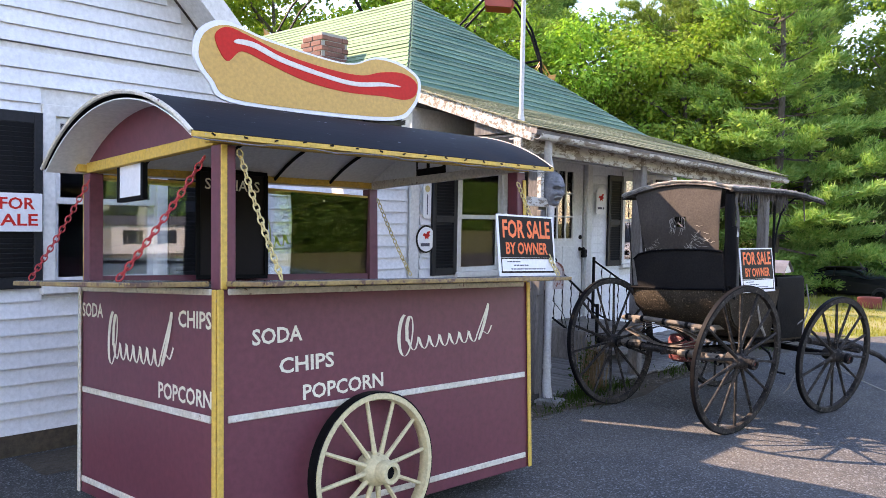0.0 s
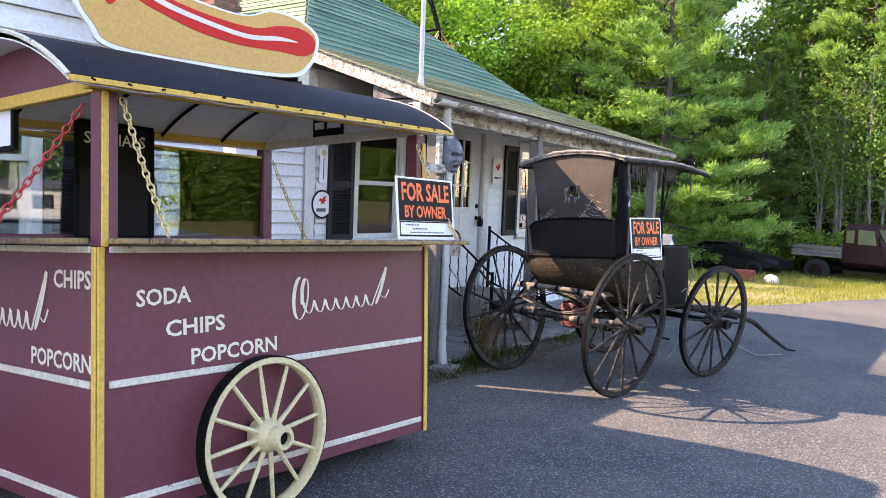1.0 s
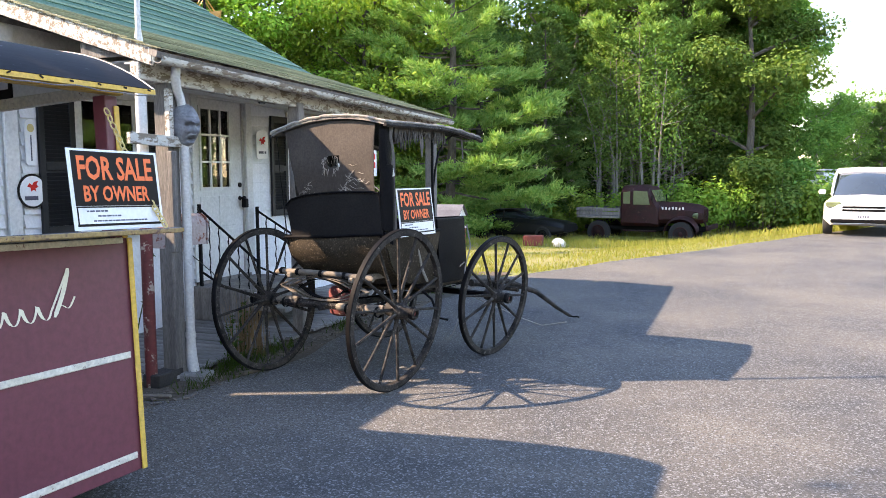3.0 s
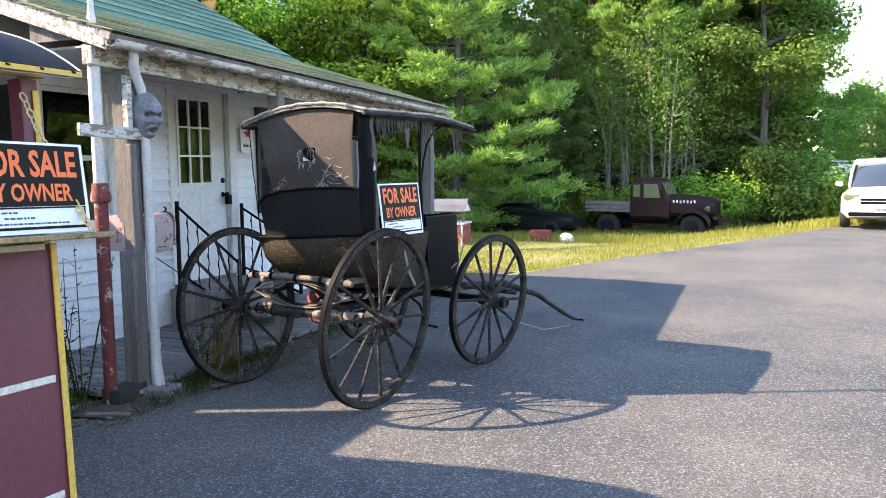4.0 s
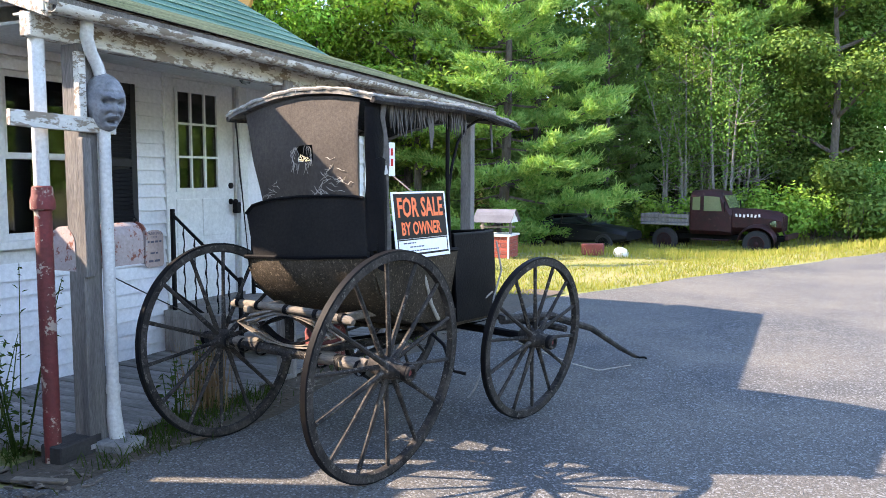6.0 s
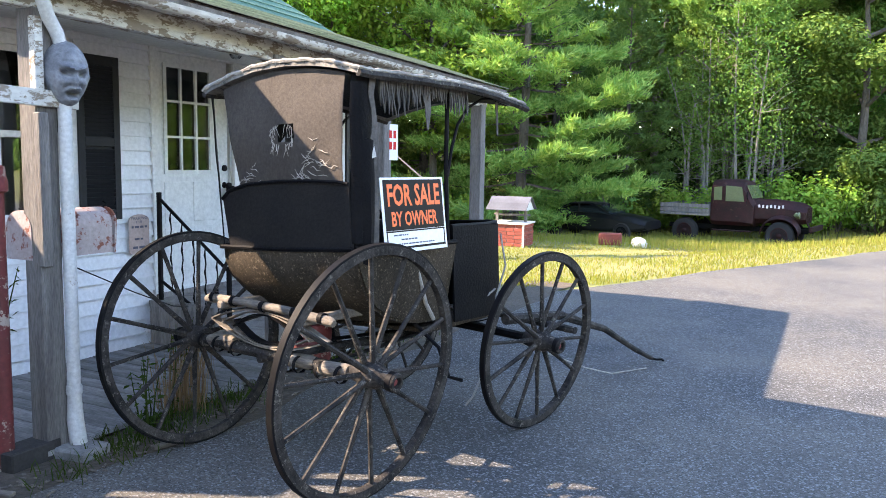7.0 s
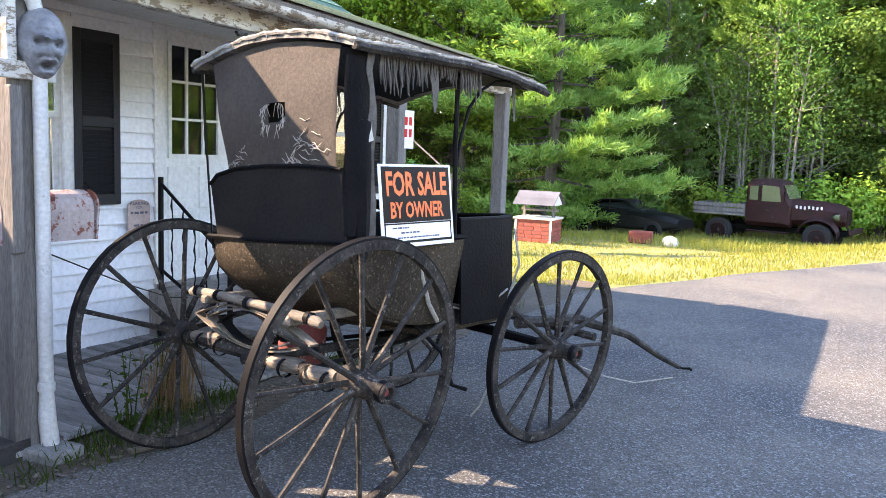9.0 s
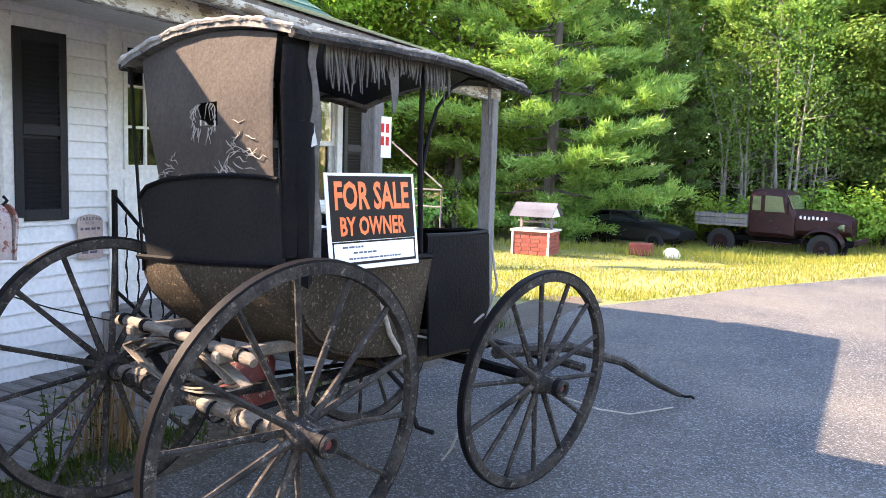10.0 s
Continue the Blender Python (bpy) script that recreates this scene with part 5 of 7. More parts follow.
part("tin_can", bm, M["rust_red"], buggy, "dull red tin hung below the body", True)
bm = bmesh.new()
lathe(bm, [(0.20, -0.012), (0.225, -0.012), (0.225, 0.012), (0.20, 0.012), (0.20, -0.012)], 28, pose(0, 1.55, 0.63), False)
part("fifth_wheel", bm, M["iron"], buggy, "", True)

# body: curved tub, side panels, floor, dash
prof = [(0.10, 1.16), (0.10, 1.08), (0.13, 1.00), (0.19, 0.92), (0.27, 0.85), (0.38, 0.79), (0.52, 0.745), (0.70, 0.715), (0.92, 0.70)]
bm = bmesh.new()
rows = []
for y, z in prof:
    wd = 0.49 - 0.10 * max(0.0, 1.0 - z) / 0.3
    rows.append([(-wd, y + 0.03, z + 0.01), (-wd * 0.7, y + 0.006, z), (0, y, z), (wd * 0.7, y + 0.006, z), (wd, y + 0.03, z + 0.01)])
sheet(bm, rows, 0.018)
bpart("tub", bm, M["coach"], "curved back of the body, paint worn to speckled brown", True)
for s in (-1, 1):
    bm = bmesh.new()
    rows = []
    for y, z in prof:
        wd = 0.49 - 0.10 * max(0.0, 1.0 - z) / 0.3
        rows.append([(s * wd, y + 0.03, z + 0.01), (s * 0.495, max(y, 0.13) + 0.03, 1.16)])
    sheet(bm, rows, 0.014)
    bpart("side_panel", bm, M["coach"], "", True)
    bm = bmesh.new()
    tube(bm, [(s * 0.50, 0.11, 1.17), (s * 0.505, 0.4, 1.165), (s * 0.50, 0.95, 1.15)], 0.014, 6)
    bpart("belt_moulding", bm, M["leather"], "", True)
    bm = bmesh.new()
    tube(bm, [(s * 0.47, 0.60, 1.14), (s * 0.465, 0.64, 1.0), (s * 0.45, 0.72, 0.82), (s * 0.44, 0.80, 0.72)], 0.012, 6)
    bpart("welt", bm, M["frayed"], "frayed piping", True)
bm = bmesh.new()
tube(bm, [(-0.50, 0.09, 1.165), (0, 0.082, 1.16), (0.50, 0.09, 1.17)], 0.013, 6)
bpart("belt_moulding", bm, M["leather"], "", True)
bm = bmesh.new()
box(bm, (0, 1.15, 0.66), (0.86, 0.80, 0.03), bevel=0.006)
bpart("floor", bm, M["coach"])
bm = bmesh.new()
rows = []
for z, g in ((0.68, 0.0), (0.80, 0.02), (1.00, 0.035), (1.18, 0.03), (1.235, 0.015)):
    loop = [(-0.47, 0.95), (-0.475, 1.30), (-0.46, 1.44), (-0.36, 1.50 + g), (0, 1.51 + g), (0.36, 1.50 + g), (0.46, 1.44), (0.475, 1.30), (0.47, 0.95)]
    rows.append([(x, y, z + 0.006 * math.sin(9 * x + 5 * y)) for x, y in loop])
sheet(bm, rows, 0.012)
dash = bpart("dash_apron", bm, M["leather"], "cracked black leather dash and apron", True)
bm = bmesh.new()
tube(bm, [(-0.47, 0.95, 1.235), (-0.475, 1.3, 1.24), (-0.46, 1.44, 1.24), (-0.36, 1.52, 1.24), (0, 1.53, 1.235), (0.36, 1.52, 1.24), (0.46, 1.44, 1.24), (0.475, 1.30, 1.235), (0.47, 0.95, 1.24)], 0.011, 6)
part("dash_rail", bm, M["iron"], dash, "", True)
bm = bmesh.new()
box(bm, (0, 0.42, 1.0), (0.86, 0.46, 0.14), bevel=0.04)
bpart("seat_cushion", bm, M["leather"], "sagging black seat cushion")
for s in (-1, 1):
    bm = bmesh.new()
    tube(bm, [(s * 0.47, 0.16, 1.36), (s * 0.48, 0.35, 1.33), (s * 0.475, 0.52, 1.25), (s * 0.46, 0.60, 1.12)], [0.022, 0.024, 0.022, 0.018], 8)
    bpart("arm_rail", bm, M["leather"], "padded black arm rail", True)

# the top: back curtain, corner curtains, roof, irons
def cloth(name, grid, material, label="", thick=0.005, wob=0.004, seed=1):
    bm = bmesh.new()
    rows = [[Vector(p) + Vector((0, 1, 0)) * wob * noise.noise(Vector(p) * 9 + Vector((seed, 0, 0))) + Vector((1, 0, 0)) * wob * noise.noise(Vector(p) * 7 + Vector((0, seed, 0))) for p in row] for row in grid]
    sheet(bm, rows, thick)
    return bpart(name, bm, material, label, True)


def top_z(x):
    return 2.10 - 0.26 * x * x


NX, NZ = 20, 14
bm = bmesh.new()
grid = {}
for i in range(NX + 1):
    for j in range(NZ + 1):
        f = j / NZ
        left = -0.36 - 0.10 * f
        u = left + (0.46 - left) * i / NX
        z = 1.44 + (top_z(u) - 0.015 - 1.44) * f
        x = u * (0.92 + 0.08 * f) + 0.01
        grid[i, j] = bm.verts.new((x, 0.115 - 0.02 * math.sin(math.pi * f) + 0.008 * noise.noise((x * 5, z * 5, 2)), z))
for i in range(NX):
    for j in range(NZ):
        if 9 <= i <= 11 and 6 <= j <= 7:
            continue
        bm.faces.new((grid[i, j], grid[i + 1, j], grid[i + 1, j + 1], grid[i, j + 1]))
back = bpart("back_curtain", bm, M["canvas"], "grey canvas back curtain with a torn window hole", True)
rng = random.Random(5)
bm = bmesh.new()
for k in range(26):
    a = k * math.tau / 26
    cx_, cz_ = 0.03 + 0.075 * math.copysign(abs(math.cos(a)) ** 0.5, math.cos(a)), 1.755 + 0.050 * math.copysign(abs(math.sin(a)) ** 0.5, math.sin(a))
    tube(bm, [(cx_, 0.092, cz_), (cx_ + rng.uniform(-0.012, 0.012), 0.082, cz_ - rng.uniform(0.008, 0.035)), (cx_ + rng.uniform(-0.015, 0.015), 0.085, cz_ - rng.uniform(0.02, 0.07))], [0.0025, 0.002, 0.0008], 4)
part("torn_edge", bm, M["frayed"], back, "frayed pale edge of the hole", True)
bm = bmesh.new()
for k in range(44):
    x, z = rng.gauss(0.20, 0.07), rng.gauss(1.60, 0.06)
    if k > 32:
        x, z = rng.uniform(-0.33, -0.2), rng.uniform(1.50, 1.62)
    d = rng.uniform(-0.9, 0.9)
    pts = [(x + q * 0.022 * math.cos(d) + rng.uniform(-0.008, 0.008), 0.094, z + q * 0.022 * math.sin(d) + rng.uniform(-0.01, 0.01)) for q in range(4)]
    tube(bm, pts, [0.0008, 0.0024, 0.002, 0.0008], 4)
tagged(part("threads", bm, M["frayed"], back, "pale loose threads", True), kind="stuff")
arc = [(-0.46, 1.43), (-0.40, 1.475), (-0.25, 1.505), (0, 1.515), (0.25, 1.51), (0.42, 1.50), (0.49, 1.49)]
bm = bmesh.new()
prism(bm, arc + [(0.495, 1.165), (-0.415, 1.165)], Matrix(((1, 0, 0, 0), (0, 0, 1, 0.085), (0, 1, 0, 0), (0, 0, 0, 1))), 0.02)
seatback = bpart("seat_back", bm, M["seat_leather"], "black leather seat back with arched top")
bm = bmesh.new()
tube(bm, [(x, 0.082, z) for x, z in arc], 0.010, 6)
part("welt", bm, M["leather"], seatback, "", True)
# corner posts with curtains
for s in (-1, 1):
    if s < 0:
        cloth("corner_strip", [[(-0.475 - 0.055 * k / 8, 0.10, 1.10 + 0.91 * k / 8), (-0.505 - 0.045 * k / 8, 0.125, 1.10 + 0.91 * k / 8)] for k in range(9)], M["leather"], "narrow black leather strip on the corner", 0.006, 0.006, 5)
    else:
        cloth("corner_curtain", [[(s * (0.47 + 0.05 * k / 8), 0.10 + 0.005 * math.sin(k), 1.14 + 0.87 * k / 8), (s * (0.50 + 0.04 * k / 8), 0.13, 1.14 + 0.88 * k / 8), (s * (0.50 + 0.04 * k / 8), 0.19 + 0.012 * math.sin(k * 1.3), 1.14 + 0.89 * k / 8), (s * (0.485 + 0.04 * k / 8), 0.245, 1.14 + 0.89 * k / 8)] for k in range(9)],
          M["leather"], "ragged black corner curtain", 0.006, 0.012, 3 + s)
    bm = bmesh.new()
    tube(bm, [(s * 0.47, 0.255, 1.12), (s * 0.475, 0.255, 1.5), (s * 0.51, 0.25, 2.03)], 0.014, 6)
    bpart("corner_post", bm, M["wheel_wood"], "", True)
    bm = bmesh.new()
    tube(bm, [(s * 0.47, 0.91, 1.13), (s * 0.475, 0.91, 1.6), (s * 0.50, 0.91, 2.02)], 0.0125, 8)
    bpart("top_iron", bm, M["iron"], "slim black iron that carries the top", True)
    bm = bmesh.new()
    pts = [(s * 0.475, 0.92, 1.50 + 0.02), (s * 0.48, 0.96, 1.68), (s * 0.485, 1.02, 1.82), (s * 0.49, 1.12, 1.92), (s * 0.50, 1.24, 1.975), (s * 0.505, 1.36, 1.985)]
    tube(bm, pts, 0.009, 6)
    bpart("curved_bracket", bm, M["iron"], "", True)
cloth("corner_flap", [[(0.487 + 0.035 * k / 6, 0.090, 1.20 + 0.78 * k / 6), (0.515 + 0.03 * k / 6, 0.100, 1.20 + 0.78 * k / 6), (0.535 + 0.02 * k / 6, 0.125 + 0.010 * math.sin(k * 2.1), 1.20 + 0.78 * k / 6)] for k in range(7)],
      M["leather"], "black leather strip on the corner", 0.004, 0.012, 12)
# added strip: the sunlit edge of the corner is given by its paler colour
cloth("corner_edging", [[(0.525 + 0.022 * k / 10, 0.205 + 0.008 * math.sin(k * 1.9), 1.18 + 0.83 * k / 10), (0.533 + 0.022 * k / 10, 0.240 + 0.010 * math.sin(k * 1.3), 1.18 + 0.83 * k / 10)] for k in range(11)],
      M["fringe"], "narrow strip on the corner post, paler to look sunlit", 0.004, 0.014, 21)
cloth("rolled_curtain", [[(0.528, 0.135, 1.70), (0.545, 0.165, 1.71), (0.540, 0.200, 1.70)], [(0.530, 0.130, 1.50), (0.556, 0.165, 1.50), (0.545, 0.205, 1.49)], [(0.520, 0.140, 1.32), (0.545, 0.170, 1.31), (0.535, 0.205, 1.30)], [(0.510, 0.150, 1.10), (0.528, 0.175, 1.08), (0.520, 0.200, 1.10)]],
      M["leather"], "rolled black side curtain tied at the corner", 0.012, 0.016, 17)
cloth("white_flap", [[(0.53, 0.200, 1.70), (0.54, 0.207, 1.70)], [(0.535, 0.170, 1.64), (0.55, 0.215, 1.65)], [(0.535, 0.140, 1.59), (0.555, 0.220, 1.62)]], M["white_cloth"], "folded white cloth flap", 0.006, 0.01, 9)
# roof
NXR, NYR = 14, 18
rows = []
for j in range(NYR + 1):
    y = 0.085 + 1.56 * j / NYR
    drop = 0.0 if y < 0.9 else -0.105 * ((y - 0.9) / 0.9) ** 1.6
    rows.append([(-0.58 + 1.16 * i / NXR, y, top_z(-0.58 + 1.16 * i / NXR) + 0.02 + drop + 0.006 * noise.noise((i * 0.7, j * 0.6, 0))) for i in range(NXR + 1)])
bm = bmesh.new()
sheet(bm, rows, 0.022)
troof = bpart("roof", bm, M["roof_crust"], "arched black roof with pale worn crust", True)
for i in (0, NXR):
    bm = bmesh.new()
    tube(bm, [Vector(r[i]) + Vector((0, 0, -0.018)) for r in rows], 0.020, 6)
    part("roof_rail", bm, M["wheel_wood"], troof, "", True)
bm = bmesh.new()
sheet(bm, [[Vector(p) + Vector((0, 0, -0.034)) for p in r[1:-1]] for r in rows[1:-1]], 0.004)
part("roof_lining", bm, M["leather"], troof, "torn black lining under the roof", True)
bm = bmesh.new()
edge_line = [Vector(r[0]) for r in rows[::-1]] + [Vector(p) for p in rows[0]] + [Vector(r[NXR]) for r in rows]
fine_line = []
for a, b in zip(edge_line, edge_line[1:]):
    if (b - a).length > 1e-5:
        fine_line += [a.lerp(b, q / 3) + Vector((rng.uniform(-0.004, 0.004), rng.uniform(-0.004, 0.004), 0.006 + rng.uniform(-0.003, 0.004))) for q in range(3)]
tube(bm, fine_line, [0.008 + 0.006 * rng.random() for p in fine_line], 6)
part("edge_binding", bm, M["frayed"], troof, "pale worn binding along the roof edge", True)
bm = bmesh.new()
for p in fine_line[::2]:
    tube(bm, [p, p + Vector((rng.uniform(-0.012, 0.012), rng.uniform(-0.02, 0.02), 0.004)), p + Vector((rng.uniform(-0.03, 0.03), rng.uniform(-0.03, 0.03), rng.uniform(-0.03, 0.004)))], [0.0025, 0.002, 0.001], 4)
tagged(part("frayed_edge", bm, M["frayed"], troof, "pale frayed edge of the roof cloth", True), kind="stuff")
# torn fringe hanging inside the roof edge
for side, x in ((1, 0.53), (-1, -0.53)):
    strips = []
    bm = bmesh.new()
    y = 0.30
    while y < 1.06:
        L = 0.06 + 0.11 * abs(math.sin(y * 4.2)) * rng.uniform(0.5, 1.2)
        w = rng.uniform(0.004, 0.010)
        zt = top_z(x) - 0.02
        x1 = x + rng.uniform(-0.015, 0.015)
        tube(bm, [(x, y, zt), (x1, y + rng.uniform(-0.008, 0.008), zt - L * 0.5), (x1 + rng.uniform(-0.01, 0.01), y + rng.uniform(-0.015, 0.015), zt - L)], [w, w * 0.8, w * 0.3], 4)
        y += rng.uniform(0.008, 0.018)
    bpart("fringe", bm, M["fringe"], "torn grey cloth fringe hanging from the roof edge")
cloth("valance", [[(-0.50, 0.30 + 0.60 * k / 8, 1.99), (-0.50, 0.30 + 0.60 * k / 8, 1.84), (-0.49, 0.30 + 0.60 * k / 8, 1.72 + 0.09 * abs(math.sin(k * 1.1)) + (0.12 if k > 6 else 0))] for k in range(9)], M["leather"], "black torn side valance", 0.005, 0.01, 4)
cloth("hanging_rag", [[(0.52, 0.66, 1.98), (0.52, 0.72, 1.98)], [(0.52, 0.67, 1.88), (0.525, 0.71, 1.87)], [(0.52, 0.685, 1.78), (0.52, 0.70, 1.77)]], M["fringe"], "", 0.004, 0.012, 7)
cloth("hanging_strap", [[(0.50, 1.40, 1.97), (0.50, 1.425, 1.97)], [(0.50, 1.405, 1.88), (0.50, 1.425, 1.88)], [(0.50, 1.40, 1.77), (0.50, 1.415, 1.77)]], M["fringe"], "", 0.004, 0.008, 8)

# draught pole let down to the ground, and its bar
gear("draught_pole", [(0.50, 1.45, 0.66), (0.56, 2.0, 0.62), (0.58, 2.6, 0.44), (0.56, 3.15, 0.19), (0.54, 3.52, 0.045)], [0.034, 0.032, 0.026, 0.021, 0.018], M["wheel_wood"], "dark bent pole let down to the ground")
gear("pole_iron", [(0.54, 3.48, 0.06), (0.56, 3.56, 0.03), (0.60, 3.60, 0.03), (0.62, 3.57, 0.03)], 0.010, M["iron"])
gear("splinter_bar", [(-0.35, 1.85, 0.58), (0.2, 1.84, 0.60), (0.80, 1.80, 0.58)], 0.024, M["wheel_wood"])
gear("trailing_strap", [(0.45, 1.6, 0.50), (0.55, 2.4, 0.18), (0.5, 2.9, 0.03), (0.6, 3.3, 0.015)], 0.005, M["frayed"])
# a loose rope from the dash
rp = bmesh.new()
tube(rp, [(0.47, 1.42, 1.20), (0.50, 1.44, 1.0), (0.48, 1.38, 0.82), (0.52, 1.30, 0.70), (0.55, 1.20, 0.55), (0.58, 1.12, 0.40), (0.54, 1.08, 0.26), (0.50, 1.06, 0.20)], 0.006, 6)
part("rope", rp, M["cord"], buggy, "pale rope tied to the dash", True)
rp = bmesh.new()
tube(rp, [(0.47, 1.38, 0.86), (0.44, 1.25, 0.78), (0.40, 1.1, 0.76), (0.42, 0.96, 0.80)], 0.006, 6)
part("rope", rp, M["cord"], buggy, "", True)
sale_sign(BUGGY @ LEANB @ Matrix(((0, 0, 1, 0.535), (1, 0, 0, 0.29), (0, 1, 0, 1.13), (0, 0, 0, 1))) @ pose(0, 0, 0, -4, 0, 0), 0.53, 0.39, "orange and black sale sign propped in the buggy's side", 2)
# ---- porch things ----
M["galv"] = mat("flaking_white_metal", (0.66, 0.66, 0.65), (0.52, 0.52, 0.50), rough=0.55, scale=6, fine=50, amount=0.5, bump=0.2, third=(0.30, 0.26, 0.22), wear=0.70, wear_scale=9)
M["mailbox"] = mat("rusty_mailbox", (0.46, 0.38, 0.36), (0.38, 0.31, 0.30), rough=0.6, scale=4, fine=40, amount=0.5, bump=0.2, third=(0.20, 0.06, 0.035), wear=0.58, wear_scale=8)
M["mask_grey"] = mat("grey_rubber", (0.27, 0.28, 0.30), (0.13, 0.135, 0.15), rough=0.6, scale=9, fine=40, amount=0.8, bump=0.4)
M["sign_pink"] = mat("faded_tin_sign", (0.50, 0.38, 0.34), (0.42, 0.31, 0.28), rough=0.6, scale=7, fine=40, amount=0.5, bump=0.1)
M["weed"] = leaf_mat("weed_leaf", (0.035, 0.065, 0.016), (0.06, 0.09, 0.024), (1.2, 1.3, 0.6))
pole = thing("pipe_pole", "tall pipe pole, rusty red below and white above, through the eave", "pole", pose(-3.52, 5.88, 0))
bm = bmesh.new()
lathe(bm, [(0.046, -0.05), (0.046, 1.45), (0.044, 1.47)], 18)
part("lower_pipe", bm, M["rust_red"], pole, "rusty red pipe", True)
bm = bmesh.new()
lathe(bm, [(0.052, 1.44), (0.066, 1.45), (0.066, 1.50), (0.058, 1.52), (0.055, 1.57), (0.040, 1.58)], 18)
part("coupling", bm, M["rust_red"], pole, "", True)
bm = bmesh.new()
lathe(bm, [(0.042, 1.575), (0.042, 2.40), (0.038, 2.62)], 16)
part("upper_pipe", bm, M["galv"], pole, "white flaking pipe", True)
bm = bmesh.new()
lathe(bm, [(0.036, 2.60), (0.040, 2.62), (0.030, 2.70), (0.021, 2.76), (0.019, 5.4)], 12)
part("mast", bm, M["galv"], pole, "slim grey mast above the roof", True)
bm = bmesh.new()
box(bm, (0, 0, 2.50), (0.14, 0.16, 0.012))
part("flange", bm, M["galv"], pole)

spout = thing("downspout", "crimped white downspout with flaking paint beside the post", "downspout", pose(-3.40, 6.21, 0))
bm = bmesh.new()
tube(bm, [(0.08, -0.16, 2.49), (0.06, -0.15, 2.40), (0.03, -0.10, 2.33), (0.0, -0.03, 2.26), (0.0, 0.0, 2.17), (0, 0, 1.2), (0, 0, 0.34)], 0.036, 10)
part("pipe", bm, M["galv"], spout, "", True)
bm = bmesh.new()
tube(bm, [(0, 0, 0.36), (0.0, 0.0, 0.2), (0.015, 0.01, 0.03)], [0.034, 0.044, 0.046], 10)
part("shoe", bm, M["galv"], spout, "", True)
bm = bmesh.new()
lathe(bm, [(0.040, 0.34), (0.042, 0.35), (0.042, 0.38), (0.040, 0.39)], 12)
part("strap", bm, M["galv"], spout, "", True)

bm = bmesh.new()
box(bm, (0, 0.33, 0), (0.035, 0.68, 0.085), bevel=0.004)
one("cross_arm", bm, M["peeling"], "short pale board nailed across pole and post", "board", pose(-3.415, 5.63, 1.935, -1.5, 0, 0))
bm = bmesh.new()
box(bm, (0, 0, 0), (0.05, 0.05, 0.42), bevel=0.005)
one("pale_batten", bm, M["peeling"], "pale batten fixed to the porch post", "batten", pose(-3.425, 6.075, 2.12, 0, 0, 0))
bm = bmesh.new()
box(bm, (0, 0, 0), (0.05, 0.06, 0.80), bevel=0.006)
one("pale_batten", bm, M["wood_grey"], "grey batten fixed to the porch post", "batten", pose(-3.425, 6.09, 1.45, 0, 0, 0))

# head mask: one plain shape with brow, eye hollows, nose and open mouth
def bell(v, c, w):
    return math.exp(-((v - c) / w) ** 2)


bm = bmesh.new()
bmesh.ops.create_uvsphere(bm, u_segments=88, v_segments=72, radius=1.0)
for v in bm.verts:
    p = v.co.copy()
    face = max(0.0, p.x) ** 0.6
    wdt = 0.112 - 0.026 * max(0.0, -p.z) ** 1.3
    v.co = Vector((p.x * 0.132, p.y * wdt, p.z * 0.170))
    ay = abs(p.y)
    brow = bell(p.z - 0.22 * ay, 0.12, 0.07) * bell(ay, 0.30, 0.30) * face
    sock = bell(p.z - 0.12 * ay, -0.03, 0.075) * bell(ay, 0.38, 0.19) * face
    nose = bell(p.z, -0.24, 0.15) * bell(ay, 0.0, 0.11) * face
    nostril = bell(p.z, -0.33, 0.05) * bell(ay, 0.14, 0.07) * face
    cheek = bell(p.z, -0.26, 0.10) * bell(ay, 0.50, 0.16) * face
    fold = bell(p.z + 0.5 * ay, -0.20, 0.05) * bell(ay, 0.36, 0.12) * face
    lips = (bell(p.z, -0.44, 0.05) + bell(p.z, -0.76, 0.06)) * bell(ay, 0.0, 0.32) * face
    mouth = bell(p.z, -0.60, 0.075) * bell(ay, 0.0, 0.27) * face
    teeth = bell(p.z, -0.515, 0.022) * bell(ay, 0.0, 0.20) * (0.55 + 0.45 * math.cos(p.y * 62)) * face
    chin = bell(p.z, -0.88, 0.12) * face
    wrinkle = bell(p.z, 0.42, 0.20) * math.sin(p.z * 46) * face
    ear = bell(p.z, -0.06, 0.2) * bell(p.x, -0.02, 0.13)
    v.co.x += 0.030 * brow - 0.052 * sock + 0.042 * nose - 0.012 * nostril + 0.016 * cheek - 0.012 * fold + 0.016 * lips - 0.064 * mouth + 0.030 * teeth + 0.034 * chin + 0.0025 * wrinkle
    v.co.y += math.copysign(0.022 * ear, p.y)
one("head_mask", bm, M["mask_grey"], "grey rubber head shape hung on the end of the board", "mask", pose(-3.40, 6.22, 2.055, 0, 4, -14), smooth=True)

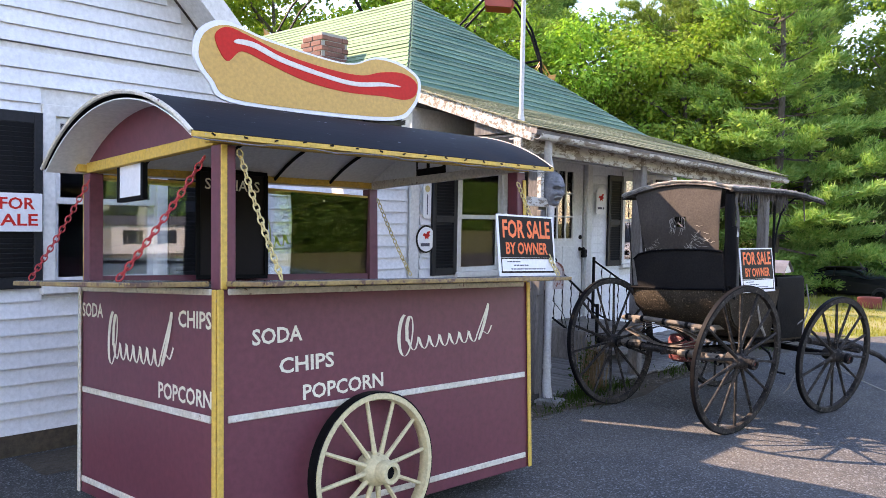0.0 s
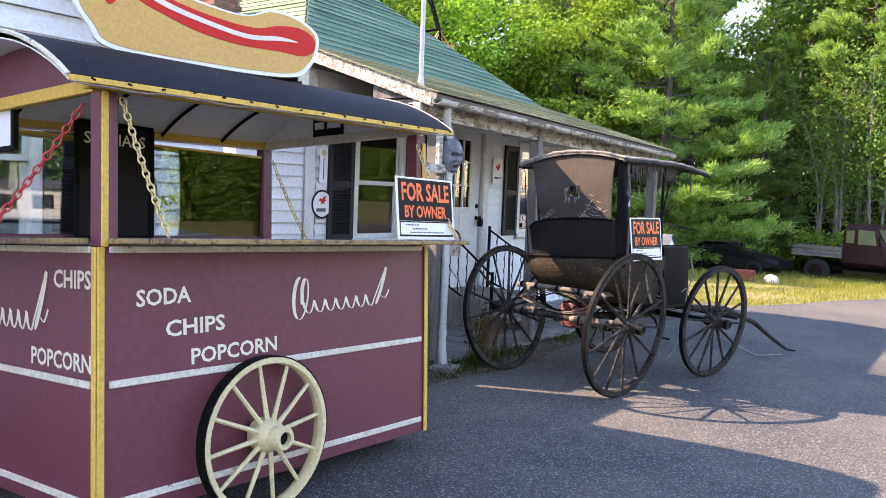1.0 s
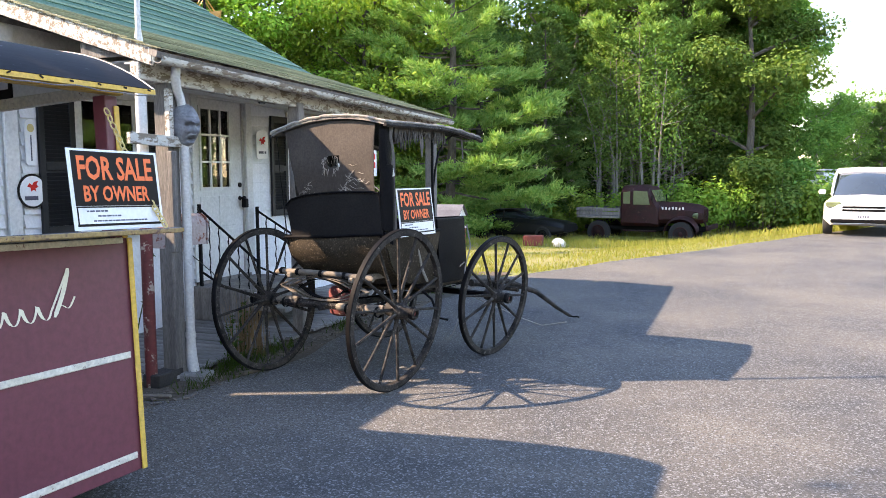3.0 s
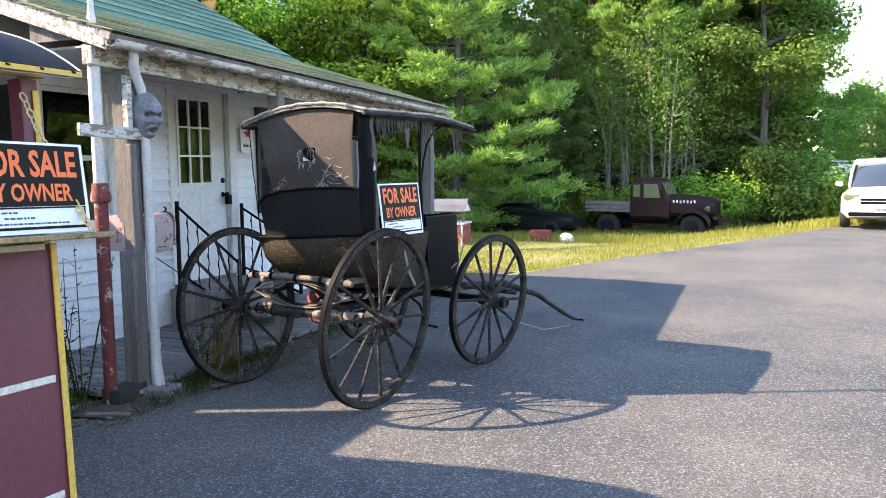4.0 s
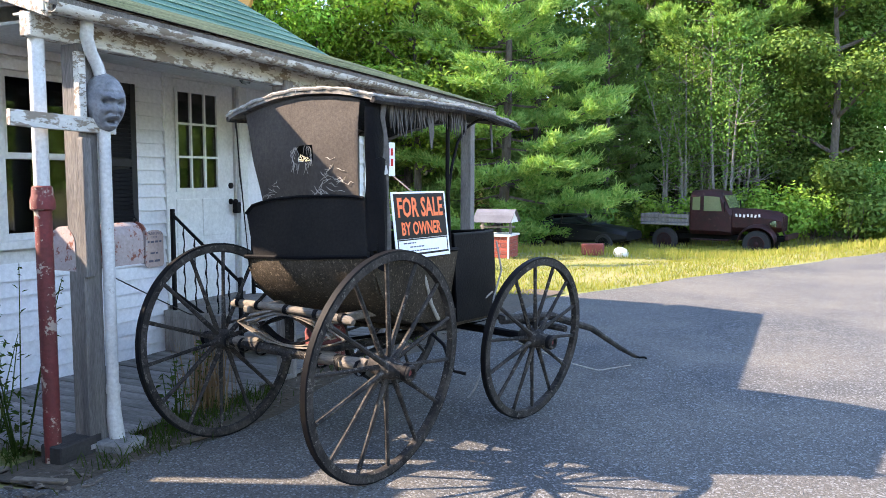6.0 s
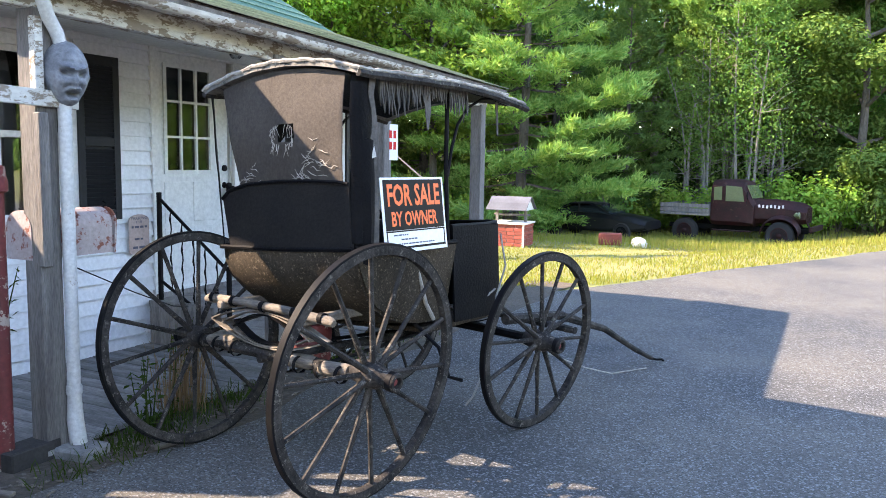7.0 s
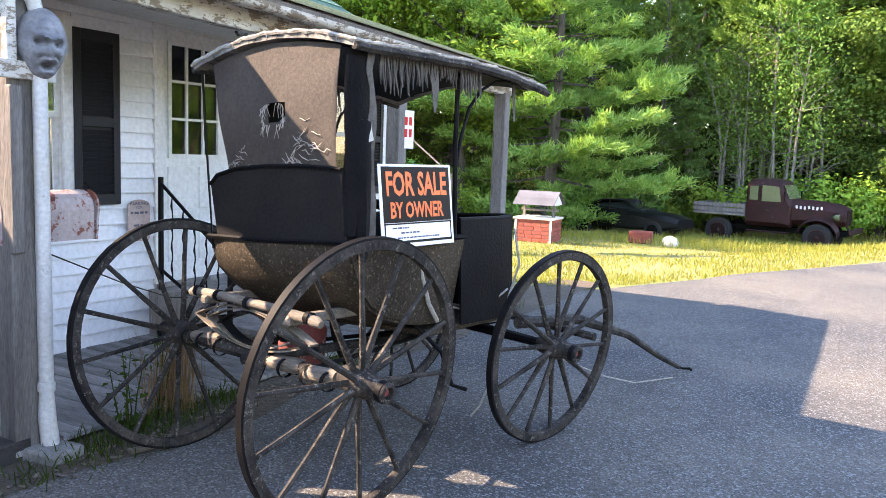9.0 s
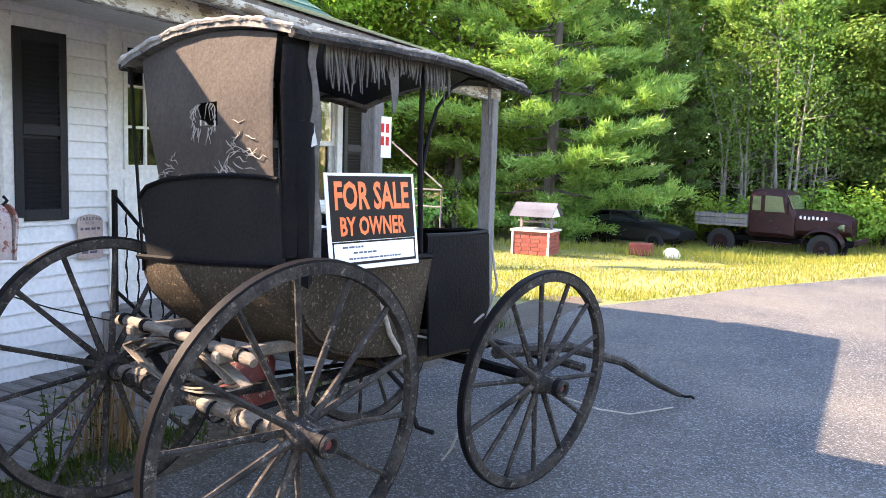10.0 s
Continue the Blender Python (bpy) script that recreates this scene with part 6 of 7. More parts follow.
mail = thing("mailbox", "rusted pinkish-grey mailbox fixed behind the porch post", "mailbox", pose(-3.60, 6.06, 1.08, 0, 0, 1))
half = [(-0.10, 0.0), (0.10, 0.0), (0.10, 0.16)] + [(0.10 * math.cos(math.pi * k / 10), 0.16 + 0.10 * math.sin(math.pi * k / 10)) for k in range(1, 10)] + [(-0.10, 0.16)]
TO_Y = Matrix(((1, 0, 0, 0), (0, 0, 1, 0), (0, 1, 0, 0), (0, 0, 0, 1)))
bm = bmesh.new()
prism(bm, half, TO_Y, 0.52)
part("body", bm, M["mailbox"], mail, "rust-streaked box")
bm = bmesh.new()
prism(bm, [(x * 1.06, 0.0 + z * 1.03) for x, z in half], TO_Y @ pose(0, -0.005, 0.525, 5, 0, 0), 0.012)
mdoor = part("door", bm, M["mailbox"], mail)
bm = bmesh.new()
tube(bm, [(0, 0.54, 0.25), (0, 0.565, 0.275), (0, 0.545, 0.295)], 0.008, 6)
part("latch", bm, M["iron"], mdoor, "", True)
bm = bmesh.new()
box(bm, (0.108, 0.20, 0.22), (0.006, 0.16, 0.02))
part("flag", bm, M["rust_red"], mail)

# iron rails beside the step
def stair_rail(y, x0, z0, x1, z1, label):
    r = thing("stair_rail", label, "railing", group="black iron step rails")
    bm = bmesh.new()
    box(bm, (x0, y, (z0 + 0.05 + 0.40) / 2 + 0.0), (0.034, 0.034, z0 + 0.05 - 0.40), bevel=0.004)
    part("newel", bm, M["iron"], r)
    bm = bmesh.new()
    box(bm, (x1, y, (z1 + 0.05) / 2 + 0.02), (0.034, 0.034, z1 - 0.0), bevel=0.004)
    part("newel", bm, M["iron"], r)
    for dz, nm in ((0.0, "top_rail"), (-0.70, "bottom_rail")):
        bm = bmesh.new()
        tube(bm, [(x0, y, z0 + dz), (x1, y, z1 + dz * 0.75)], 0.014, 6)
        part(nm, bm, M["iron"], r, "", True)
    for k in range(1, 6):
        f = k / 6
        x, zt, zb = x0 + (x1 - x0) * f, z0 + (z1 - z0) * f, z0 - 0.70 + (z1 - 0.525 - z0 + 0.70) * f
        bm = bmesh.new()
        pts = [(x + 0.005 * math.cos(q * 1.6), y + 0.005 * math.sin(q * 1.6), zb + (zt - zb) * q / 16) for q in range(17)]
        tube(bm, pts, [0.006 + 0.004 * (q % 4 == 2) for q in range(17)], 5)
        part("baluster", bm, M["iron"], r, "", True)


stair_rail(8.24, -4.90, 1.29, -4.14, 0.72, "black iron step rail with twisted bars")
stair_rail(9.36, -4.92, 1.22, -4.14, 0.78, "black iron step rail with twisted bars")

# porch lamp
lamp = thing("porch_lamp", "small white turned porch lamp with clear jar, unlit", "lamp", pose(-4.05, 8.25, 2.59))
bm = bmesh.new()
lathe(bm, [(0.07, 0.0), (0.075, -0.02), (0.05, -0.035), (0.055, -0.06), (0.062, -0.07), (0.05, -0.085)], 18)
part("base", bm, M["trim_white"], lamp, "", True)
bm = bmesh.new()
lathe(bm, [(0.045, -0.085), (0.052, -0.11), (0.05, -0.16), (0.03, -0.185), (0.005, -0.19)], 16)
jar = part("jar", bm, M["glass"], lamp, "clear glass jar", True)
jar.visible_shadow = False


# tin signs on the wall
def wall_board(name, y, z, w, h, ground, label, shapes, arch=False, category="sign"):
    s = thing(name, label, category, pose(WALL_X + 0.030, y, z, 90, 0, 90))
    bm = bmesh.new()
    if arch:
        pts = [(-w / 2, 0.02), (-w / 2 + 0.02, 0), (w / 2 - 0.02, 0), (w / 2, 0.02), (w / 2, h - 0.05)] + [(w / 2 * math.cos(math.pi * k / 8), h - 0.05 + 0.05 * math.sin(math.pi * k / 8)) for k in range(1, 8)] + [(-w / 2, h - 0.05)]
        prism(bm, pts, Matrix(), 0.006)
    else:
        box(bm, (0, h / 2, 0.003), (w, h, 0.006), bevel=0.002)
    part("plate", bm, ground, s)
    for nm, mt, fn in shapes:
        bm = bmesh.new()
        fn(bm)
        tagged(part(nm, bm, mt, s), kind="stuff" if nm == "marks" else "")
    return s


def park_marks(bm):
    r = random.Random(12)
    bars(bm, -0.07, 0.055, 0.14, 0.020, r, 0.008)
    bars(bm, -0.05, 0.125, 0.10, 0.016, r, 0.008)
    bars(bm, -0.08, 0.225, 0.16, 0.018, r, 0.008)


ps = wall_board("parking_sign", 8.08, 0.83, 0.21, 0.33, M["sign_pink"], "faded rusty tin parking sign on the clapboards", [("marks", M["ink"], park_marks)], True)
words("PARKING", 0.026, M["ink"], ps, pose(-0.085, 0.285, 0.006), "lettering", 0.01, 1, 0.17, 0.002)
words("FOR", 0.022, M["ink"], ps, pose(-0.032, 0.255, 0.006), "lettering", 0.01, 1, 0.064, 0.002)


def disc(bm, r, z=0.009, n=28, cx0=0.0, cy0=0.0, t=0.001):
    prism(bm, [(cx0 + r * math.cos(k * math.tau / n), cy0 + r * math.sin(k * math.tau / n)) for k in range(n)], pose(0, 0, z), t)


def wing_shape(bm, cx0, cy0, s, z=0.010):
    prism(bm, [(cx0 + s * x, cy0 + s * y) for x, y in ((-0.9, 0.1), (-0.5, 0.5), (-0.1, 0.25), (0.2, 0.7), (0.9, 0.8), (0.6, 0.35), (0.9, 0.0), (0.4, -0.15), (0.5, -0.6), (0.1, -0.35), (-0.3, -0.6), (-0.35, -0.1))], pose(0, 0, z), 0.001)


round_sign = thing("round_tin_sign", "round white tin sign with black rim and small red shape", "sign", pose(WALL_X + 0.032, 6.125, 1.53, 90, 0, 90))
for nm, mt, fn in (("rim", M["sign_black"], lambda b: disc(b, 0.150, 0.0, t=0.008)), ("disc", M["sign_white"], lambda b: disc(b, 0.132, 0.0085)), ("red_shape", M["red_paint"], lambda b: wing_shape(b, 0, 0.035, 0.065, 0.0105)), ("mark", M["ink"], lambda b: bars(b, -0.085, -0.06, 0.17, 0.035, random.Random(2), 0.011))):
    bm = bmesh.new()
    fn(bm)
    part(nm, bm, mt, round_sign)
wall_board("shield_tin_sign", 9.57, 1.86, 0.24, 0.36, M["sign_white"], "white tin shield sign with small red shape by the door", [("red_shape", M["red_paint"], lambda b: wing_shape(b, 0, 0.22, 0.075, 0.008)), ("mark", M["ink"], lambda b: bars(b, -0.08, 0.08, 0.16, 0.03, random.Random(6), 0.008))], True)
wall_board("wall_thermometer", 6.135, 1.75, 0.115, 0.40, M["sign_white"], "long white wall thermometer with yellow spot", [("yellow_spot", M["chain_yellow"], lambda b: disc(b, 0.036, 0.008, 18, 0, 0.32)), ("tube", M["ink"], lambda b: box(b, (0.0, 0.15, 0.008), (0.010, 0.22, 0.004)))], True, "thermometer")
rs2 = thing("post_notice", "narrow red and white notice on the porch post", "sign", pose(-3.43, 9.60, 1.68, 90, 0, 80))
bm = bmesh.new()
box(bm, (0, 0.12, 0), (0.13, 0.32, 0.005))
part("plate", bm, M["sign_white"], rs2)
bm = bmesh.new()
for yy in (0.09, 0.19):
    for xx in (-0.035, 0.02):
        box(bm, (xx, yy, 0.004), (0.035, 0.07, 0.002))
part("marks", bm, M["red_paint"], rs2)

M["dark_timber"] = mat("dark_timber", (0.050, 0.044, 0.040), (0.028, 0.025, 0.023), rough=0.9, scale=5, fine=50, amount=0.8, bump=0.4)
M["concrete"] = mat("old_concrete", (0.30, 0.29, 0.27), (0.20, 0.19, 0.175), rough=0.95, scale=6, fine=50, amount=0.8, bump=0.5)
bm = bmesh.new()
box(bm, (0, 0, 0.035), (0.26, 0.20, 0.085), bevel=0.015)
one("footing_block", bm, M["concrete"], "rough concrete footing at the foot of the downspout", "block", pose(-3.36, 6.20, -0.01, 0, 0, 8))
bm = bmesh.new()
box(bm, (0, 0, 0.055), (0.16, 0.30, 0.11), bevel=0.008)
one("timber_block", bm, M["dark_timber"], "dark timber block at the deck corner beside the pole", "block", pose(-3.50, 5.99, 0.0, 0, 0, 3))

# wire from the mailbox, chimney, white pipe frame beyond the porch
bm = bmesh.new()
tube(bm, [(-3.42, 6.24, 1.04), (-3.7, 6.9, 0.78), (-4.2, 7.7, 0.52), (-4.5, 8.15, 0.42)], 0.004, 5)
one("wire", bm, M["iron"], "thin dark wire slung from the post to the step", "wire", smooth=True)
chim = thing("chimney", "short red brick chimney on the side roof slope", "chimney", pose(-7.55, 6.75, 3.5))
bm = bmesh.new()
box(bm, (0, 0, 0.30), (0.42, 0.42, 0.72))
part("core", bm, M["mortar"], chim)
bb = bmesh.new()
box(bb, (0, 0, 0), (0.20, 0.10, 0.058), bevel=0.004)
brick_me = done("brick", bb, M["brick"])
for c in range(10):
    for k in range(2):
        o = 0.055 if c % 2 else -0.055
        for m in (pose(-0.11 + 0.22 * k + o * 0.4, -0.17, -0.02 + c * 0.068), pose(-0.11 + 0.22 * k + o * 0.4, 0.17, -0.02 + c * 0.068), pose(0.17, -0.06 + 0.13 * k, -0.02 + c * 0.068, 0, 0, 90), pose(-0.17, -0.06 + 0.13 * k, -0.02 + c * 0.068, 0, 0, 90)):
            piece("brick", brick_me, chim, m)
frame_ = thing("pipe_railing", "white pipe railing with slanting stay beyond the porch", "railing", pose(-5.9, 14.0, 0))
for nm, pts in (("upright", [(0.45, 0, 0), (0.47, 0, 1.27)]), ("upright", [(-1.0, 0.2, 0), (-1.0, 0.2, 1.27)]), ("cross_bar", [(-1.0, 0.2, 1.25), (0.47, 0, 1.26)]), ("cross_bar", [(-1.0, 0.2, 1.02), (0.47, 0, 1.02)]), ("stay", [(-0.7, 0.0, 2.15), (0.47, 0.0, 1.30)])):
    bm = bmesh.new()
    tube(bm, pts, 0.012, 8)
    part(nm, bm, M["wood_grey"], frame_, "", True)


# weeds, grass tufts, litter
def weed(name, x, y, h, stems, seed, label):
    r, g = random.Random(seed), np.random.default_rng(seed)
    w = thing(name, label, "weed", pose(x, y, 0))
    cs, ns = [], []
    bm = bmesh.new()
    for k in range(stems):
        a, L = r.uniform(0, math.tau), h * r.uniform(0.55, 1.0)
        top = Vector((math.cos(a) * L * 0.25, math.sin(a) * L * 0.25, L))
        pts = [Vector((math.cos(a) * 0.03, math.sin(a) * 0.03, 0)), top * 0.5 + Vector((r.uniform(-0.03, 0.03), r.uniform(-0.03, 0.03), 0)), top]
        tube(bm, pts, [0.005, 0.004, 0.002], 4)
        for q in range(22):
            f = r.random() ** 1.6
            p = pts[0].lerp(pts[2], f)
            cs.append((p.x + r.uniform(-0.07, 0.07) * (1.2 - f), p.y + r.uniform(-0.07, 0.07) * (1.2 - f), p.z + r.uniform(-0.02, 0.02)))
            ns.append((r.uniform(-1, 1), r.uniform(-1, 1), 1.0))
    tagged(part("stalk", bm, M["weed"], w), kind="stuff")
    me = quads_mesh("leaves", np.array(cs), np.array(ns), g.uniform(0.012, 0.034, len(cs)), M["weed"], g, 0.4)
    ob = new("leaves", me)
    ob.parent = w


weed("tall_weed", -3.78, 5.86, 1.12, 9, 1, "tall leafy weed growing by the red pole")
weed("tall_weed", -4.15, 5.95, 0.9, 6, 2, "tall leafy weed growing by the red pole")
weed("tall_weed", -3.30, 6.62, 0.55, 6, 3, "leafy weed behind the buggy wheel")
weed("tall_weed", -3.52, 7.0, 0.75, 4, 4, "leafy weed behind the buggy wheel")


def blades(name, spots, height, width, label, material, seed, lean=0.35):
    g = np.random.default_rng(seed)
    n = len(spots)
    p = np.array(spots, float)
    h = height * g.uniform(0.45, 1.15, (n, 1))
    a = g.uniform(0, math.tau, n)
    side = np.stack([np.cos(a), np.sin(a), np.zeros(n)], 1) * width
    tip = p + np.concatenate([g.normal(size=(n, 2)) * lean * h, h], 1)
    mid = p * 0.5 + tip * 0.5 + np.array([0, 0, 0.12]) * h
    pts = np.stack([p - side, p + side, mid + side * 0.7, mid - side * 0.7, tip], 1).reshape(-1, 3)
    faces = []
    for k in range(n):
        b = 5 * k
        faces += [(b, b + 1, b + 2, b + 3), (b + 3, b + 2, b + 4)]
    me = bpy.data.meshes.new(name)
    me.from_pydata(pts.tolist(), [], faces)
    me.materials.append(material)
    return tagged(new(name, me), label, "grass", kind="stuff")


rng = random.Random(31)
spots = []
for k in range(800):
    y = rng.choice((6.45, 6.9, 7.35, 5.6, 8.6, 9.8, 11.3)) + rng.gauss(0, 0.16)
    x = -3.30 + rng.gauss(0, 0.07) if y > 5.9 else -3.75 + rng.gauss(0, 0.12)
    spots.append((x, y, 0.008))
blades("grass_tufts", spots, 0.12, 0.004, "green grass tufts along the deck edge", M["weed"], 5)
M["dry_stalk"] = leaf_mat("dry_stalk", (0.20, 0.13, 0.07), (0.30, 0.22, 0.12), (1.1, 1.0, 0.7), 0.3)
spots = [(-3.42 + rng.gauss(0, 0.07), 7.05 + rng.gauss(0, 0.09), 0.03) for k in range(130)]
blades("dry_grass", spots, 0.52, 0.004, "clump of dry brown stalks behind the buggy wheel", M["dry_stalk"], 15, 0.10)
spots = [(-3.16 + rng.gauss(0, 0.09), 6.40 + rng.gauss(0, 0.30), 0.008) for k in range(200)]
blades("grass_tufts", spots, 0.09, 0.004, "low green grass between deck and lot", M["weed"], 16, 0.5)
bm = bmesh.new()
for k in range(420):
    y = rng.uniform(5.2, 10.5)
    x = -3.22 + rng.gauss(0, 0.10)
    box(bm, (x, y, 0.016), (rng.uniform(0.01, 0.05), rng.uniform(0.006, 0.02), 0.006), pose(0, 0, 0, rng.uniform(-10, 10), rng.uniform(-10, 10), rng.uniform(0, 180)))
tagged(new("litter", done("litter", bm, M["pale_wood"])), "dry leaves and bits of wood along the deck edge", "litter", kind="stuff")
for k, (x, y, L, tz) in enumerate(((-3.30, 5.62, 0.30, 20), (-3.05, 6.55, 0.22, 75), (-3.62, 5.50, 0.34, 95))):
    bm = bmesh.new()
    box(bm, (0, 0, 0.014), (L, 0.05, 0.02), bevel=0.004)
    one("wood_scrap", bm, M["pale_wood"], "pale splinter of board on the ground", "scrap", pose(x, y, 0.006, 0, 0, tz), group="wood scraps")
# ---- things in the field and along the road ----
M["truck_red"] = mat("rusted_maroon_truck", spec=0.25, base=(0.044, 0.010, 0.010), second=(0.024, 0.010, 0.008), rough=0.6, scale=3, fine=30, amount=0.8, bump=0.2, third=(0.06, 0.03, 0.02), wear=0.66, wear_scale=5)
M["car_black"] = mat("dusty_black_car", (0.008, 0.0085, 0.010), (0.016, 0.016, 0.016), rough=0.4, scale=2, fine=30, amount=0.5, bump=0.03, spec=0.2)
M["car_white"] = mat("white_car_paint", (0.80, 0.80, 0.81), (0.76, 0.76, 0.78), rough=0.25, amount=0.1, bump=0.0, coat=0.6)
M["rubber"] = mat("tyre_rubber", (0.022, 0.022, 0.022), rough=0.85, amount=0.4, bump=0.2)
M["auto_glass"] = mat("dark_auto_glass", (0.03, 0.04, 0.05), (0.025, 0.035, 0.045), rough=0.05, amount=0.1, bump=0.0, spec=0.6)
# opaque: bright greenery behind the truck windows is painted into the colour; also on lamps
M["green_glass"] = mat("opaque_green_glass", (0.15, 0.18, 0.09), rough=0.15, amount=0.4, bump=0.0)
M["brick_red"] = mat("painted_brick_red", (0.36, 0.075, 0.045), (0.28, 0.06, 0.04), rough=0.8, scale=6, fine=30, amount=0.6, bump=0.2, vary=0.2)
M["slate"] = mat("grey_slate", (0.12, 0.125, 0.145), (0.07, 0.07, 0.085), rough=0.7, amount=0.6, vary=0.2)
M["seat_red"] = mat("ride_red", (0.42, 0.06, 0.035), rough=0.5, amount=0.3)
M["seat_orange"] = mat("ride_orange", (0.62, 0.30, 0.06), rough=0.5, amount=0.3)


def loft(bm, sections):
    """A closed body through sections, each a ring of points of equal count."""
    rings = [[bm.verts.new(p) for p in s] for s in sections]
    n = len(rings[0])
    for a, b in zip(rings, rings[1:]):
        for k in range(n):
            bm.faces.new((a[k], a[(k + 1) % n], b[(k + 1) % n], b[k]))
    bm.faces.new(rings[0][::-1])
    bm.faces.new(rings[-1])


def ring(x, half, z0, z1, r=0.08, crown=0.03):
    """A rounded box section across a vehicle at x."""
    w = half
    return [(x, -w + r, z0), (x, w - r, z0), (x, w, z0 + r), (x, w, z1 - r * 1.5), (x, w - r * 1.6, z1), (x, 0, z1 + crown), (x, -w + r * 1.6, z1), (x, -w, z1 - r * 1.5), (x, -w, z0 + r)]


def road_wheel(parent, x, y, r, w, rim):
    s = 1 if y > 0 else -1
    bm = bmesh.new()
    lathe(bm, [(r * 0.62, -w / 2), (r * 0.93, -w / 2), (r, -w / 3), (r, w / 3), (r * 0.93, w / 2), (r * 0.62, w / 2)], 24, pose(x, y, r, 90, 0, 0))
    t = part("wheel", bm, M["rubber"], parent, "", True)
    bm = bmesh.new()
    lathe(bm, [(r * 0.62, 0), (r * 0.58, 0.01), (r * 0.30, -0.03), (r * 0.12, 0.02), (0.01, 0.02)], 16, pose(x, y + s * w / 2, r, -90 * s, 0, 0))
    part("rim", bm, rim, t, "", True)


def side_glass(parent, name, pts, y, mt=None):
    bm = bmesh.new()
    prism(bm, pts, Matrix(((1, 0, 0, 0), (0, 0, 1, y), (0, 1, 0, 0), (0, 0, 0, 1))), 0.012)
    part(name, bm, mt or M["auto_glass"], parent)


# old truck, front to +x
TX, TY = -3.25, 33.0
truck = thing("old_truck", "rusted maroon vintage flatbed truck abandoned in long grass", "truck", pose(TX, TY, ground_z(TX, TY) - 0.17, 0, 0, -9))
bm = bmesh.new()
loft(bm, [ring(-0.85, 0.80, 0.75, 2.18, 0.12), ring(-0.80, 0.82, 0.72, 2.25, 0.14), ring(-0.1, 0.82, 0.72, 2.28, 0.14), ring(0.22, 0.80, 0.72, 2.20, 0.14), ring(0.50, 0.78, 0.72, 1.60, 0.10), ring(0.58, 0.76, 0.72, 1.52, 0.10)])
cab = part("cab", bm, M["truck_red"], truck, "rounded rusty cab", True)
for s in (1, -1):
    side_glass(cab, "side_window", [(-0.35, 1.55), (0.28, 1.55), (0.18, 2.05), (-0.35, 2.08)], s * 0.825 - 0.006, M["green_glass"])
    side_glass(cab, "quarter_window", [(-0.75, 1.58), (-0.48, 1.58), (-0.48, 2.05), (-0.75, 2.02)], s * 0.822 - 0.006, M["green_glass"])
    bm = bmesh.new()
    tube(bm, [(0.36, s * 0.84, 1.5), (0.42, s * 0.98, 1.62), (0.42, s * 1.0, 1.85)], 0.014, 5)
    box(bm, (0.42, s * 1.0, 1.80), (0.03, 0.11, 0.2), bevel=0.01)
    part("mirror", bm, M["black"], cab)
bm = bmesh.new()
box(bm, (0.40, 0, 1.88), (0.03, 1.25, 0.48), pose(0, 0, 0, 0, -24, 0))
part("windscreen", bm, M["green_glass"], cab)
bm = bmesh.new()
loft(bm, [ring(0.52, 0.62, 0.85, 1.62, 0.14), ring(1.2, 0.56, 0.85, 1.62, 0.16), ring(1.95, 0.48, 0.85, 1.54, 0.16), ring(2.18, 0.44, 0.88, 1.44, 0.14)])
hood = part("hood", bm, M["truck_red"], truck, "long rusty hood", True)
bm = bmesh.new()
r_ = random.Random(9)
for s in (1, -1):
    for k in range(7):
        box(bm, (0.72 + k * 0.125, s * (0.61 - 0.008 * k), 1.42 - 0.01 * (k % 3)), (0.06, 0.02, 0.10), pose(0, 0, 0, 0, 10 * (k % 3) - 10, 0))
tagged(part("door_marks", bm, M["pale_paint"], hood, "pale worn marks"), kind="stuff")
for k in range(7):
    bm = bmesh.new()
    box(bm, (2.19, -0.30 + k * 0.10, 1.15), (0.03, 0.035, 0.5), bevel=0.006)
    part("grille_bar", bm, M["truck_red"], hood)
for s in (1, -1):
    bm = bmesh.new()
    rows = []
    for k in range(13):
        a = math.pi * k / 12
        xx, zz = 1.45 - 0.62 * math.cos(a), 0.52 + 0.56 * math.sin(a)
        rows.append([(xx, s * 0.50, zz + 0.06), (xx, s * 0.80, zz + 0.03), (xx, s * 0.90, zz - 0.05)])
    sheet(bm, rows, 0.02)
    part("fender", bm, M["truck_red"], truck, "bulging front fender", True)
    bm = bmesh.new()
    lathe(bm, [(0.02, -0.16), (0.10, -0.08), (0.115, 0.03), (0.10, 0.045), (0.02, 0.05)], 16, pose(2.0, s * 0.66, 1.16, 0, 90, 0))
    part("headlight", bm, M["green_glass"], truck, "", True)
    bm = bmesh.new()
    box(bm, (-0.1, s * 0.84, 0.55), (1.3, 0.26, 0.04), bevel=0.01)
    part("running_board", bm, M["truck_red"], truck)
    road_wheel(truck, 1.45, s * 0.72, 0.46, 0.2, M["truck_red"])
    road_wheel(truck, -1.75, s * 0.72, 0.46, 0.22, M["truck_red"])
bm = bmesh.new()
box(bm, (2.42, 0, 0.72), (0.10, 1.7, 0.18), bevel=0.02)
part("bumper", bm, M["truck_red"], truck)
for y in (-0.35, 0.35):
    bm = bmesh.new()
    box(bm, (-0.1, y, 0.62), (4.7, 0.09, 0.16), bevel=0.01)
    part("frame_rail", bm, M["black"], truck)
bm = bmesh.new()
box(bm, (-1.75, 0, 1.05), (1.75, 1.8, 0.08), bevel=0.01)
bed = part("bed", bm, M["wood_grey"], truck, "grey plank bed")
for s in (1, -1):
    for k in range(2):
        bm = bmesh.new()
        box(bm, (-1.75, s * 0.90, 1.19 + k * 0.16), (1.75, 0.03, 0.13), bevel=0.006)
        part("side_plank", bm, M["wood_grey"], bed)
